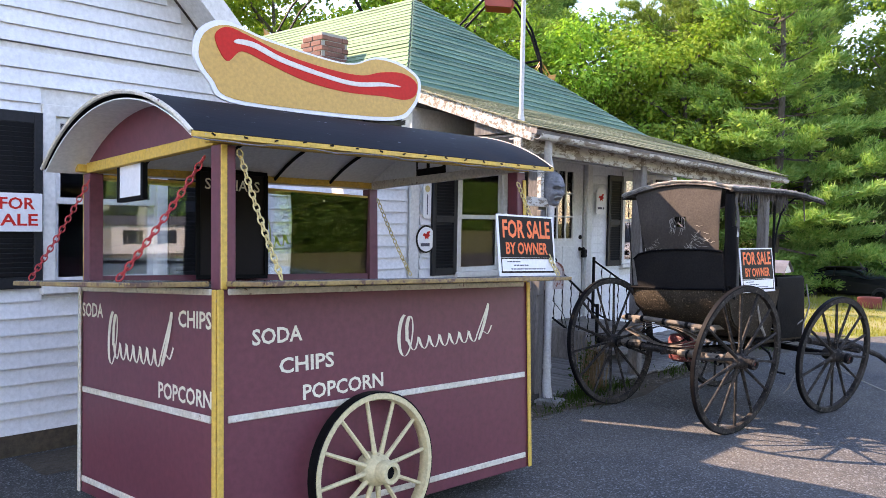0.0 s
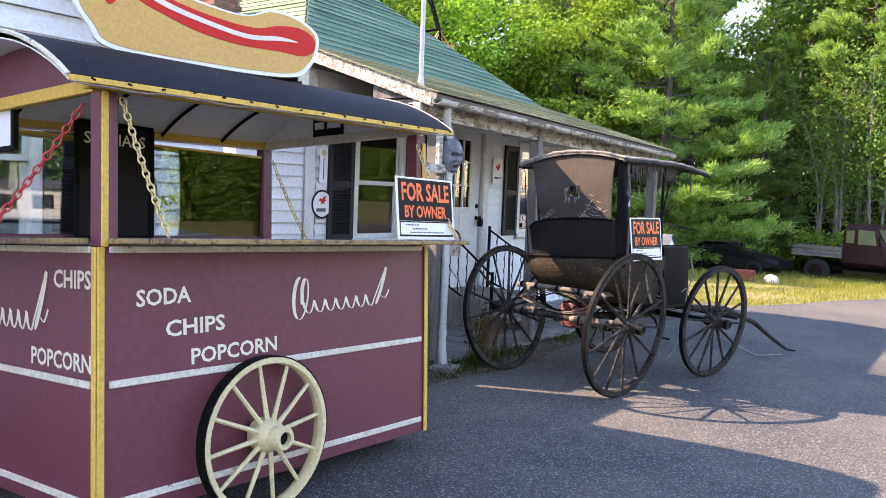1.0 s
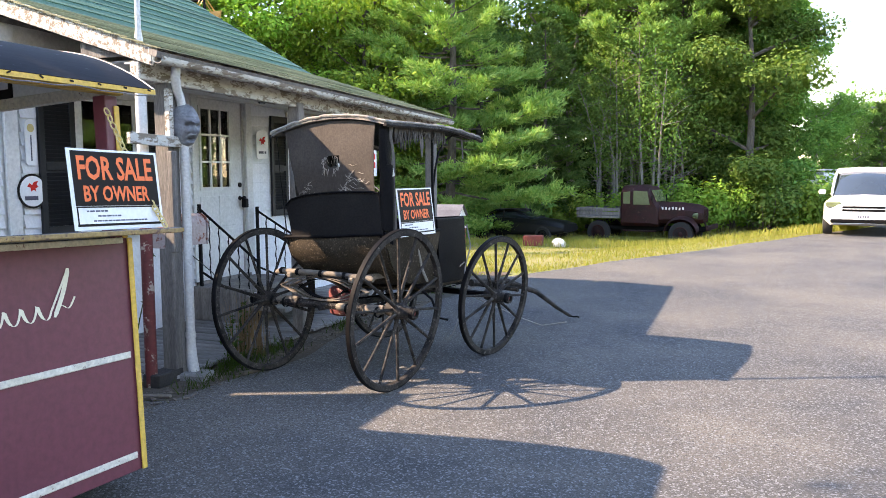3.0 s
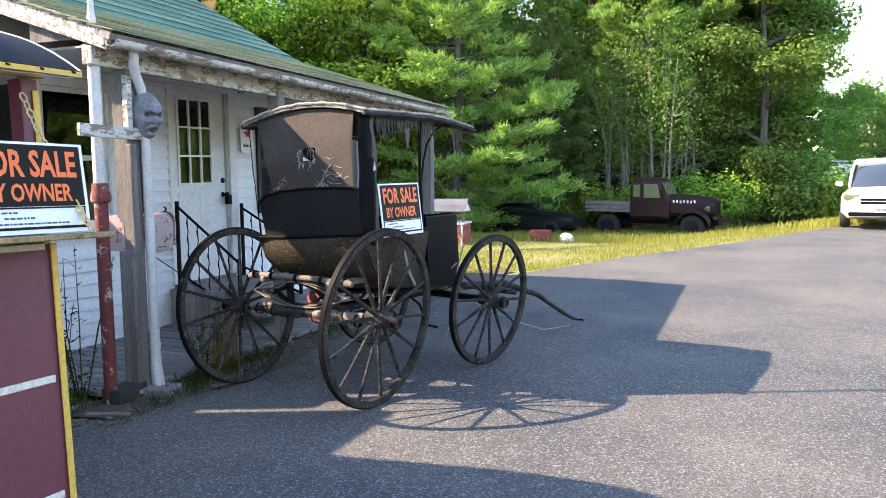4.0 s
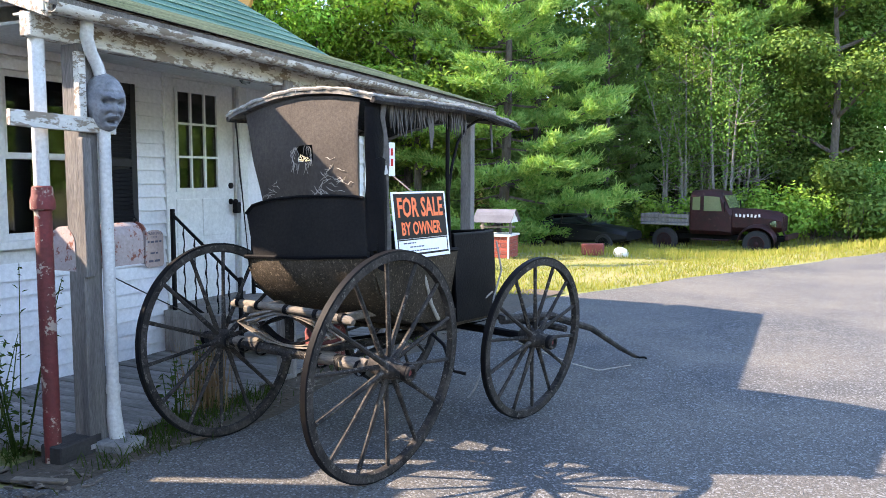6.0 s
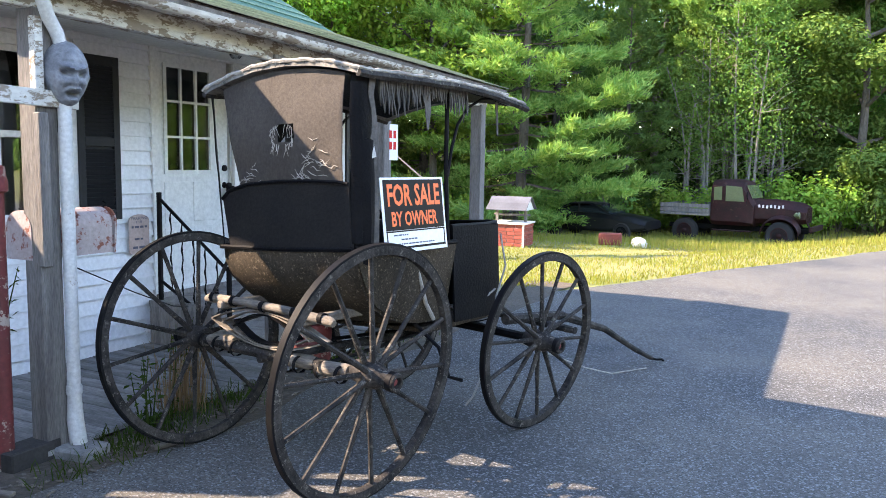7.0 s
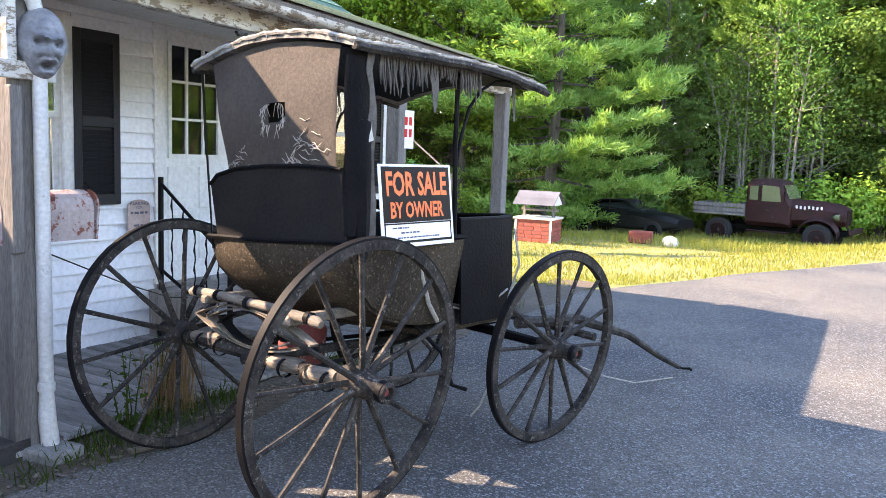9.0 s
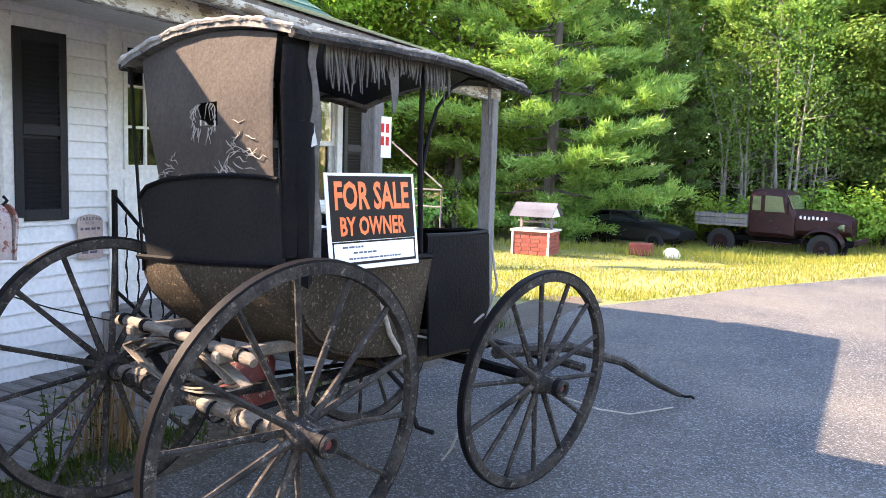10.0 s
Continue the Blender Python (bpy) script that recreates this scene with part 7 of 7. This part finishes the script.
for x in (-2.61, -0.89):
    bm = bmesh.new()
    box(bm, (x, 0, 1.25), (0.03, 1.78, 0.3), bevel=0.006)
    part("end_plank", bm, M["wood_grey"], bed)

# black coupe in the grass
KX, KY = -7.9, 31.3
car = thing("black_coupe", "abandoned black coupe sunk in the tall grass", "car", pose(KX, KY, ground_z(KX, KY) - 0.06, 0, 0, -10))
bm = bmesh.new()
loft(bm, [ring(-2.05, 0.72, 0.45, 0.80, 0.08), ring(-1.9, 0.82, 0.32, 0.88, 0.10), ring(-0.8, 0.86, 0.28, 0.92, 0.10), ring(0.6, 0.86, 0.28, 0.90, 0.10), ring(1.7, 0.80, 0.32, 0.78, 0.10), ring(2.08, 0.70, 0.42, 0.68, 0.08)])
shell = part("body", bm, M["car_black"], car, "low black body", True)
bm = bmesh.new()
loft(bm, [ring(-1.55, 0.62, 0.86, 0.93, 0.03), ring(-0.75, 0.64, 0.86, 1.20, 0.10), ring(0.0, 0.64, 0.86, 1.22, 0.10), ring(0.75, 0.66, 0.86, 0.93, 0.03)])
part("greenhouse", bm, M["auto_glass"], car, "dark glazed cabin", True)
bm = bmesh.new()
loft(bm, [ring(-0.85, 0.58, 1.18, 1.225, 0.02, 0.01), ring(-0.1, 0.60, 1.20, 1.25, 0.02, 0.01), ring(0.12, 0.58, 1.17, 1.215, 0.02, 0.01)])
part("roof", bm, M["car_black"], car, "", True)
for s in (1, -1):
    for pts in ([(0.72, s * 0.62, 0.90), (0.08, s * 0.57, 1.21)], [(-0.45, s * 0.66, 0.90), (-0.45, s * 0.58, 1.22)], [(-1.45, s * 0.60, 0.92), (-0.80, s * 0.56, 1.20)]):
        bm = bmesh.new()
        tube(bm, pts, 0.03, 6)
        part("pillar", bm, M["car_black"], car, "", True)
    for x in (-1.3, 1.3):
        road_wheel(car, x, s * 0.78, 0.31, 0.2, M["black"])
bm = bmesh.new()
tube(bm, [(0.3, 0.2, 1.0), (0.05, 0.3, 1.32), (-0.1, 0.35, 1.55)], 0.02, 5)
part("loose_stay", bm, M["pale_wood"], car)

# wishing well
WX, WY = -7.6, 22.5
well = thing("wishing_well", "little wishing well, red brick box, shingled gable roof", "well", pose(WX, WY, ground_z(WX, WY), 0, 0, 6))
bm = bmesh.new()
box(bm, (0, 0, 0.29), (0.90, 0.86, 0.58))
core = part("well_box", bm, M["mortar"], well)
bb = bmesh.new()
box(bb, (0, 0, 0), (0.205, 0.03, 0.085), bevel=0.004)
wb = done("brick", bb, M["brick_red"])
for c in range(6):
    for k in range(4):
        o = 0.05 if c % 2 else -0.05
        piece("brick", wb, core, pose(-0.33 + k * 0.22 + o * 0.4, -0.44, 0.06 + c * 0.095))
        piece("brick", wb, core, pose(0.46, -0.33 + k * 0.22 + o * 0.4, 0.06 + c * 0.095, 0, 0, 90))
for x in (-0.45, 0.45):
    bm = bmesh.new()
    box(bm, (x, -0.455, 0.30), (0.05, 0.03, 0.62), bevel=0.004)
    part("corner_board", bm, M["trim_white"], well)
bm = bmesh.new()
box(bm, (0, 0, 0.60), (1.02, 0.98, 0.05), bevel=0.008)
part("rim", bm, M["trim_white"], well, "white rim board")
for x in (-0.38, 0.38):
    bm = bmesh.new()
    box(bm, (x, 0, 0.80), (0.07, 0.07, 0.42), bevel=0.006)
    part("post", bm, M["wood_grey"], well)
bm = bmesh.new()
tube(bm, [(-0.46, 0, 0.80), (0.50, 0, 0.80)], 0.03, 8)
part("windlass", bm, M["wood_grey"], well, "", True)
for s in (-1, 1):
    for c in range(4):
        bm = bmesh.new()
        f = c / 4
        box(bm, (0, s * (0.50 - 0.46 * (f + 0.12)), 0.94 + 0.30 * (f + 0.12) + 0.012), (1.06, 0.17, 0.014), pose(0, 0, 0, -s * 36, 0, 0))
        part("roof_course", bm, M["slate"], well)
for x in (-0.47, 0.47):
    bm = bmesh.new()
    prism(bm, [(-0.42, 0.93), (0.42, 0.93), (0, 1.21)], Matrix(((0, 0, 1, x - 0.01), (1, 0, 0, 0), (0, 1, 0, 0), (0, 0, 0, 1))), 0.02)
    part("gable_board", bm, M["trim_white"], well)
bm = bmesh.new()
box(bm, (0, 0, 0.16), (0.62, 0.4, 0.34), bevel=0.03)
one("red_box", bm, M["brick_red"], "faded red box in the grass", "box", pose(-5.9, 25.8, ground_z(-5.9, 25.8), 0, 0, 8))
bm = bmesh.new()
bmesh.ops.create_icosphere(bm, subdivisions=3, radius=0.19)
for v in bm.verts:
    v.co = Vector((v.co.x * 1.2, v.co.y, v.co.z * 0.9)) * (1 + 0.16 * noise.noise(v.co * 5)) + Vector((0, 0, 0.10))
one("white_stone", bm, M["pale_paint"], "pale rounded stone in the grass", "stone", pose(-5.0, 25.5, ground_z(-5.0, 25.5)), smooth=True)

# white van, front towards the walk
van = thing("white_van", "white minivan parked nose-on at the road edge", "van", pose(3.58, 26.4, ground_z(3.58, 26.4), 0, 0, -97))
bm = bmesh.new()
loft(bm, [ring(-2.5, 0.88, 0.45, 1.60, 0.12), ring(-2.3, 0.96, 0.30, 1.05, 0.12), ring(0.9, 0.98, 0.26, 1.06, 0.14), ring(1.6, 0.97, 0.26, 1.02, 0.16), ring(2.25, 0.93, 0.28, 0.92, 0.16), ring(2.48, 0.80, 0.34, 0.78, 0.14)])
vb = part("body", bm, M["car_white"], van, "glossy white body", True)
bm = bmesh.new()
loft(bm, [ring(-2.45, 0.80, 1.0, 1.66, 0.10), ring(-1.0, 0.82, 1.0, 1.74, 0.12), ring(0.2, 0.80, 1.0, 1.70, 0.12), ring(0.75, 0.78, 1.0, 1.42, 0.10), ring(1.35, 0.78, 1.0, 1.04, 0.03)])
part("cabin_glass", bm, M["auto_glass"], van, "dark tinted cabin glass", True)
bm = bmesh.new()
loft(bm, [ring(-2.46, 0.78, 1.60, 1.70, 0.03), ring(-1.0, 0.80, 1.66, 1.78, 0.03), ring(0.15, 0.76, 1.64, 1.74, 0.03), ring(0.30, 0.70, 1.62, 1.68, 0.02)])
part("roof", bm, M["car_white"], van, "", True)
for s in (1, -1):
    bm = bmesh.new()
    tube(bm, [(1.30, s * 0.80, 1.05), (0.75, s * 0.78, 1.42), (0.25, s * 0.74, 1.66)], 0.035, 6)
    part("pillar", bm, M["car_white"], van, "", True)
    bm = bmesh.new()
    box(bm, (0.95, s * 1.06, 1.12), (0.12, 0.18, 0.13), bevel=0.03)
    part("mirror", bm, M["car_white"], van)
    bm = bmesh.new()
    box(bm, (2.34, s * 0.70, 0.82), (0.16, 0.36, 0.14), bevel=0.03)
    part("headlight", bm, M["green_glass"], van)
    bm = bmesh.new()
    lathe(bm, [(0.06, 0), (0.06, 0.02), (0.01, 0.025)], 12, pose(2.44, s * 0.72, 0.45, 0, 90, 0))
    part("fog_lamp", bm, M["green_glass"], van)
    for x in (-1.6, 1.55):
        road_wheel(van, x, s * 0.86, 0.33, 0.22, M["steel"])
for z in (0.68, 0.76):
    bm = bmesh.new()
    box(bm, (2.47, 0, z), (0.05, 0.98, 0.055), bevel=0.01)
    part("grille", bm, M["black"], van, "dark grille bar")
bm = bmesh.new()
box(bm, (2.47, 0, 0.40), (0.06, 1.5, 0.10), bevel=0.02)
part("lower_grille", bm, M["black"], van)
bm = bmesh.new()
box(bm, (2.52, 0.0, 0.52), (0.012, 0.31, 0.15), bevel=0.003)
part("number_plate", bm, M["sign_white"], van, "plain pale plate")
bm = bmesh.new()
for k in range(5):
    box(bm, (2.528, -0.11 + k * 0.055, 0.52), (0.004, 0.035, 0.06))
part("plate_bars", bm, M["ink"], van)

# boat on a stand, utility pole and wires
bx, by = 4.15, 47.0
boat = thing("motor_boat", "white motor boat on a trailer by the road", "boat", pose(bx, by, 0.15, 0, 0, 25))
bm = bmesh.new()
loft(bm, [[(x, -w, 1.15 + up), (x, -w * 0.75, 0.75 + up * 0.6), (x, 0, 0.62 + up * 0.6), (x, w * 0.75, 0.75 + up * 0.6), (x, w, 1.15 + up)] for x, w, up in ((-1.9, 0.75, 0.0), (-1.0, 0.85, 0.0), (0.3, 0.82, 0.05), (1.3, 0.5, 0.16), (1.9, 0.06, 0.28))])
part("hull", bm, M["car_white"], boat, "", True)
bm = bmesh.new()
loft(bm, [ring(-0.7, 0.5, 1.1, 1.5, 0.06), ring(0.3, 0.45, 1.1, 1.45, 0.06)])
part("cabin", bm, M["car_white"], boat, "", True)
bm = bmesh.new()
box(bm, (-0.2, 0, 1.62), (1.5, 1.0, 0.06), bevel=0.02)
part("hardtop", bm, M["pale_paint"], boat)
for x in (-0.7, 0.3):
    for y in (-0.4, 0.4):
        bm = bmesh.new()
        tube(bm, [(x, y, 1.4), (x, y, 1.60)], 0.02, 5)
        part("stanchion", bm, M["steel"], boat)
for x in (-1.2, 0.6):
    for y in (-0.4, 0.4):
        bm = bmesh.new()
        tube(bm, [(x, y, -0.1), (x, y, 0.82)], 0.05, 6)
        part("stand_leg", bm, M["wood_grey"], boat)
upole = thing("utility_pole", "grey wooden utility pole with transformer by the road", "pole", pose(7.1, 62.0, 0))
bm = bmesh.new()
lathe(bm, [(0.15, -0.2), (0.11, 6.2), (0.10, 6.25)], 10)
part("pole", bm, M["wood_grey"], upole, "", True)
bm = bmesh.new()
box(bm, (0, 0, 5.95), (1.8, 0.1, 0.12))
part("cross_arm", bm, M["wood_grey"], upole)
bm = bmesh.new()
lathe(bm, [(0.16, 0), (0.18, 0.05), (0.18, 0.6), (0.10, 0.68)], 12, pose(0.3, 0, 4.9))
part("transformer", bm, M["steel"], upole, "", True)
for k, (x, z) in enumerate(((-0.85, 6.05), (0.0, 6.3), (0.85, 6.05), (0.1, 4.6), (0.1, 4.2))):
    bm = bmesh.new()
    a, b = Vector((7.1 + x, 62, z)), Vector((10.0 + x * 0.8, 8.0, z + 2.6 if k < 3 else z + 1.6))
    tube(bm, [a.lerp(b, f / 12) + Vector((0, 0, -1.0 * math.sin(math.pi * f / 12))) for f in range(13)], 0.014, 4)
    one("overhead_wire", bm, M["black"], "thin black overhead wire along the road", "wire", group="overhead wires")

# ferris ride behind the shop: struts and two seats show over the roof
ride = thing("ferris_ride", "old fairground wheel with red and orange seats behind the shop", "fairground ride", pose(-14.2, 14.6, 0.3, 0, 0, 38))
for k in range(10):
    a = k * math.tau / 10 + 0.2
    bm = bmesh.new()
    tube(bm, [(0, 0.35, 4.8), (3.6 * math.cos(a), 0.35, 4.8 + 3.6 * math.sin(a))], 0.03, 5)
    tube(bm, [(0, -0.35, 4.8), (3.6 * math.cos(a), -0.35, 4.8 + 3.6 * math.sin(a))], 0.03, 5)
    part("spoke", bm, M["iron"], ride)
for y in (-0.35, 0.35):
    bm = bmesh.new()
    tube(bm, [(3.6 * math.cos(k * math.tau / 30), y, 4.8 + 3.6 * math.sin(k * math.tau / 30)) for k in range(30)], 0.03, 5, True)
    part("rim", bm, M["iron"], ride)
    for s in (-1, 1):
        bm = bmesh.new()
        tube(bm, [(0, y * 1.3, 4.9), (s * 2.2, y * 2.0, -0.4)], 0.06, 6)
        part("leg", bm, M["wood_grey"], ride)
for k in range(10):
    a = k * math.tau / 10 + 0.2
    x, z = 3.6 * math.cos(a), 4.8 + 3.6 * math.sin(a)
    bm = bmesh.new()
    prism(bm, [(-0.35, -0.55), (0.30, -0.60), (0.40, -0.35), (0.10, -0.40), (-0.25, -0.35), (-0.42, 0.05)], Matrix(((1, 0, 0, x), (0, 0, 1, -0.32), (0, 1, 0, z), (0, 0, 0, 1))), 0.64)
    seat = part("seat", bm, M["seat_red"] if k % 2 else M["seat_orange"], ride, "")
    for y in (-0.3, 0.3):
        bm = bmesh.new()
        tube(bm, [(x - 0.3, y, z - 0.5), (x, y, z), (x + 0.32, y, z - 0.5)], 0.018, 5)
        part("hanger", bm, M["seat_orange"], seat)

# ---- woods: thin trunks, bushes, undergrowth, far trees ----
def sapling(seed, h, label):
    r = random.Random(seed)
    t = thing("bare_sapling", label, "tree", group="thin trunks at the wood edge")
    bm = bmesh.new()
    pts = limb(bm, (0, 0, -0.2), (r.uniform(-0.8, 0.8), r.uniform(-0.8, 0.8), h), 0.075, 0.02, r, 0.06, 6, 6)
    for k in range(16):
        a = r.uniform(0, math.tau)
        i = r.randint(1, 5)
        L = r.uniform(0.6, 1.8)
        limb(bm, pts[i], pts[i] + Vector((math.cos(a) * L, math.sin(a) * L, L * r.uniform(0.0, 0.9))), 0.02, 0.005, r, 0.15, 4, 3)
    part("trunk", bm, M["bark_pale"], t, "", True)
    g = np.random.default_rng(seed)
    c = np.array([tuple(pts[k]) for k in (3, 4, 5, 6)])
    c = np.repeat(c, 260, 0) + g.normal(size=(1040, 3)) * np.array([0.75, 0.75, 0.55])
    ob = new("leaves", quads_mesh("leaves", c, g.normal(size=(1040, 3)) + np.array([0, 0, 0.8]), g.uniform(0.05, 0.09, 1040), M["leaf_deep"], g))
    ob.parent = t
    return t


for sd in (1, 2, 3):
    r = random.Random(sd)
    place(sapling(sd, 6.5 + sd * 0.8, "thin pale trunk with bare twigs at the wood edge"),
          [(r.uniform(-6.0, -2.3), r.uniform(35.4, 38.5), r.uniform(0, 360), r.uniform(0.65, 1.0)) for k in range(8)])


def bush(seed, h, n, mt, label):
    r, g = random.Random(seed), np.random.default_rng(seed)
    b = thing("bush", label, "bush")
    bm = bmesh.new()
    cs, ns = [], []
    for k in range(14):
        a, q = r.uniform(0, math.tau), r.uniform(0.2, 1.0)
        tip = Vector((math.cos(a) * q * h * 0.8, math.sin(a) * q * h * 0.8, h * r.uniform(0.55, 1.0) * (1.1 - 0.4 * q)))
        limb(bm, (0, 0, -0.1), tip, 0.02, 0.005, r, 0.15, 4, 3)
        d = g.normal(size=(n // 14, 3))
        d /= np.linalg.norm(d, axis=1, keepdims=True)
        cs.append(np.array(tip) * g.uniform(0.35, 1.0, (n // 14, 1)) + d * h * 0.26 * g.uniform(0.2, 1, (n // 14, 1)))
        ns.append(d + np.array([0, 0, 0.7]))
    part("stem", bm, M["bark"], b)
    c = np.concatenate(cs)
    ob = new("leaves", quads_mesh("leaves", c, np.concatenate(ns), g.uniform(0.05, 0.10, len(c)), mt, g))
    ob.parent = b
    return b


place(bush(51, 1.9, 3200, M["leaf_bright"], "bright yellow-green bush behind the old truck"),
      [(-5.4, 35.0, 0, 1.0), (-6.6, 34.6, 90, 0.9), (-2.6, 35.4, 200, 1.15), (-1.6, 35.8, 20, 1.2), (2.6, 36.5, 60, 1.1), (-12.0, 28.0, 0, 0.8), (1.6, 37.0, 10, 1.0), (-0.3, 36.6, 100, 1.0)])
place(bush(52, 2.2, 3200, M["leaf_deep"], "dark green bush at the wood edge"),
      [(-8.6, 34.6, 0, 1.0), (-10.2, 33.6, 90, 1.1), (-4.0, 37.5, 180, 1.1), (1.0, 36.6, 30, 1.2), (3.2, 38.0, 70, 1.2), (2.2, 41.5, 10, 1.1), (-13.5, 31.0, 200, 1.1), (-16.0, 27.5, 30, 1.0), (1.6, 45, 60, 1.2), (-9.5, 29.5, 20, 0.7), (-14.5, 21.0, 20, 1.0), (-12.2, 23.0, 80, 0.9)])


def leaf_bank(name, n, box_lo, box_hi, size, mt, label, seed):
    g = np.random.default_rng(seed)
    lo, hi = np.array(box_lo, float), np.array(box_hi, float)
    c = lo + g.random((n, 3)) * (hi - lo)
    bump_ = np.sin(c[:, 0] * 0.55 + seed) * 1.4 + np.sin(c[:, 0] * 1.3 + c[:, 1] * 0.7) * 0.9
    top = hi[2] - 2.2 + bump_
    c[:, 2] = lo[2] + (c[:, 2] - lo[2]) / (hi[2] - lo[2]) * (top - lo[2])
    nn = g.normal(size=(n, 3)) + np.array([0, -0.3, 0.7])
    ob = new(name, quads_mesh(name, c, nn, g.uniform(0.6, 1.3, n) * size, mt, g))
    return tagged(ob, label, "woods", kind="stuff")


# banks behind the trunks use the leaf colour with shade painted in
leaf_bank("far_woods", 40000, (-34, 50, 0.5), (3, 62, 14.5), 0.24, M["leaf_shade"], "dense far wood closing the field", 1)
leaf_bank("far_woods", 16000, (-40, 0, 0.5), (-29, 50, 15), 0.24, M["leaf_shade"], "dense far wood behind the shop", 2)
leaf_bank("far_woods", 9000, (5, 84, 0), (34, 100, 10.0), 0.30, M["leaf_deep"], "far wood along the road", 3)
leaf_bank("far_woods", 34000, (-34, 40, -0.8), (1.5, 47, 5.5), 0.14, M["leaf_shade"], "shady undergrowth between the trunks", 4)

leaf_bank("far_woods", 90000, (72, -30, 0.0), (80, 110, 17.0), 0.44, M["leaf_deep"], "far wood across the road", 8)

# trees that shade the cart and the near lot from behind the wing
place(broadleaf(23, 11.0, 3.0, 0.25, 12000, 0.12, M["leaf_deep"], M["bark"], "leafy tree standing behind the wing"),
      [(-13.9, -4.3, 0, 1.1), (-18.0, -6.6, 80, 1.3), (-14.8, -9.0, 150, 1.2)])

# across the road, seen in the glass: trees, hedge and a long white trailer house
place(broadleaf(24, 10.0, 3.2, 0.15, 5000, 0.19, M["leaf_deep"], M["bark"], "roadside tree across the road"),
      [(46, -20, 0, 0.9), (47, -10, 90, 1.0), (46, 0, 30, 0.9), (67, 22, 200, 1.2), (68, 31, 10, 1.25), (67, 40, 140, 1.2), (67, 12, 100, 1.1), (49, 54, 50, 1.0), (46, 56, 20, 1.0), (8, -46, 120, 0.9), (-6, -46, 220, 0.9)])
home = thing("trailer_house", "long white trailer house across the road with dark shutters", "house", pose(60.0, 34.0, 0, 0, 0, 0))
bm = bmesh.new()
box(bm, (0, 0, 1.75), (4.0, 14.0, 2.5))
part("wall", bm, M["clapboard"], home)
bm = bmesh.new()
prism(bm, [(-2.3, 3.0), (2.3, 3.0), (0, 3.8)], Matrix(((1, 0, 0, 0), (0, 0, 1, -7.2), (0, 1, 0, 0), (0, 0, 0, 1))), 14.4)
part("roof", bm, M["slate"], home)
bm = bmesh.new()
box(bm, (0, 0, 0.25), (3.8, 13.8, 0.5))
part("skirting", bm, M["wood_grey"], home)
for y in (-5.2, -2.2, 1.6, 4.8):
    bm = bmesh.new()
    box(bm, (-2.02, y, 1.95), (0.06, 0.9, 1.1))
    w = part("window", bm, M["auto_glass"], home)
    for dy in (-0.68, 0.68):
        bm = bmesh.new()
        box(bm, (-2.03, y + dy, 1.95), (0.05, 0.36, 1.2))
        part("shutter", bm, M["shutter"], w)
bm = bmesh.new()
box(bm, (-2.03, -0.4, 1.5), (0.06, 0.9, 2.0))
part("door", bm, M["trim_white"], home)
leaf_bank("hedge", 6000, (55.5, 22, 0), (56.7, 48, 0.9), 0.10, M["leaf_deep"], "low green hedge before the trailer house", 7)

# ---- grass of the field ----
rng = random.Random(77)
spots = []
while len(spots) < 42000:
    y = 13.2 + 23.0 * rng.random() ** 1.35
    x = kerb_x(y) - 0.05 - 13.0 * rng.random() ** 1.25
    if y < 13.9 and x > -3.3:
        continue
    if noise.noise((x * 0.5, y * 0.5, 3)) + rng.random() * 0.9 < 0.1:
        continue
    spots.append((x, y, ground_z(x, y) - 0.02))
blades("long_grass", [s for s in spots if s[1] > 25], 0.24, 0.010, "long yellow seeding grass before the trees", M["grass"], 6, 0.25)
blades("meadow_grass", [s for s in spots if s[1] <= 25], 0.075, 0.008, "short yellow-green meadow grass beside the lot", M["grass"], 7, 0.4)
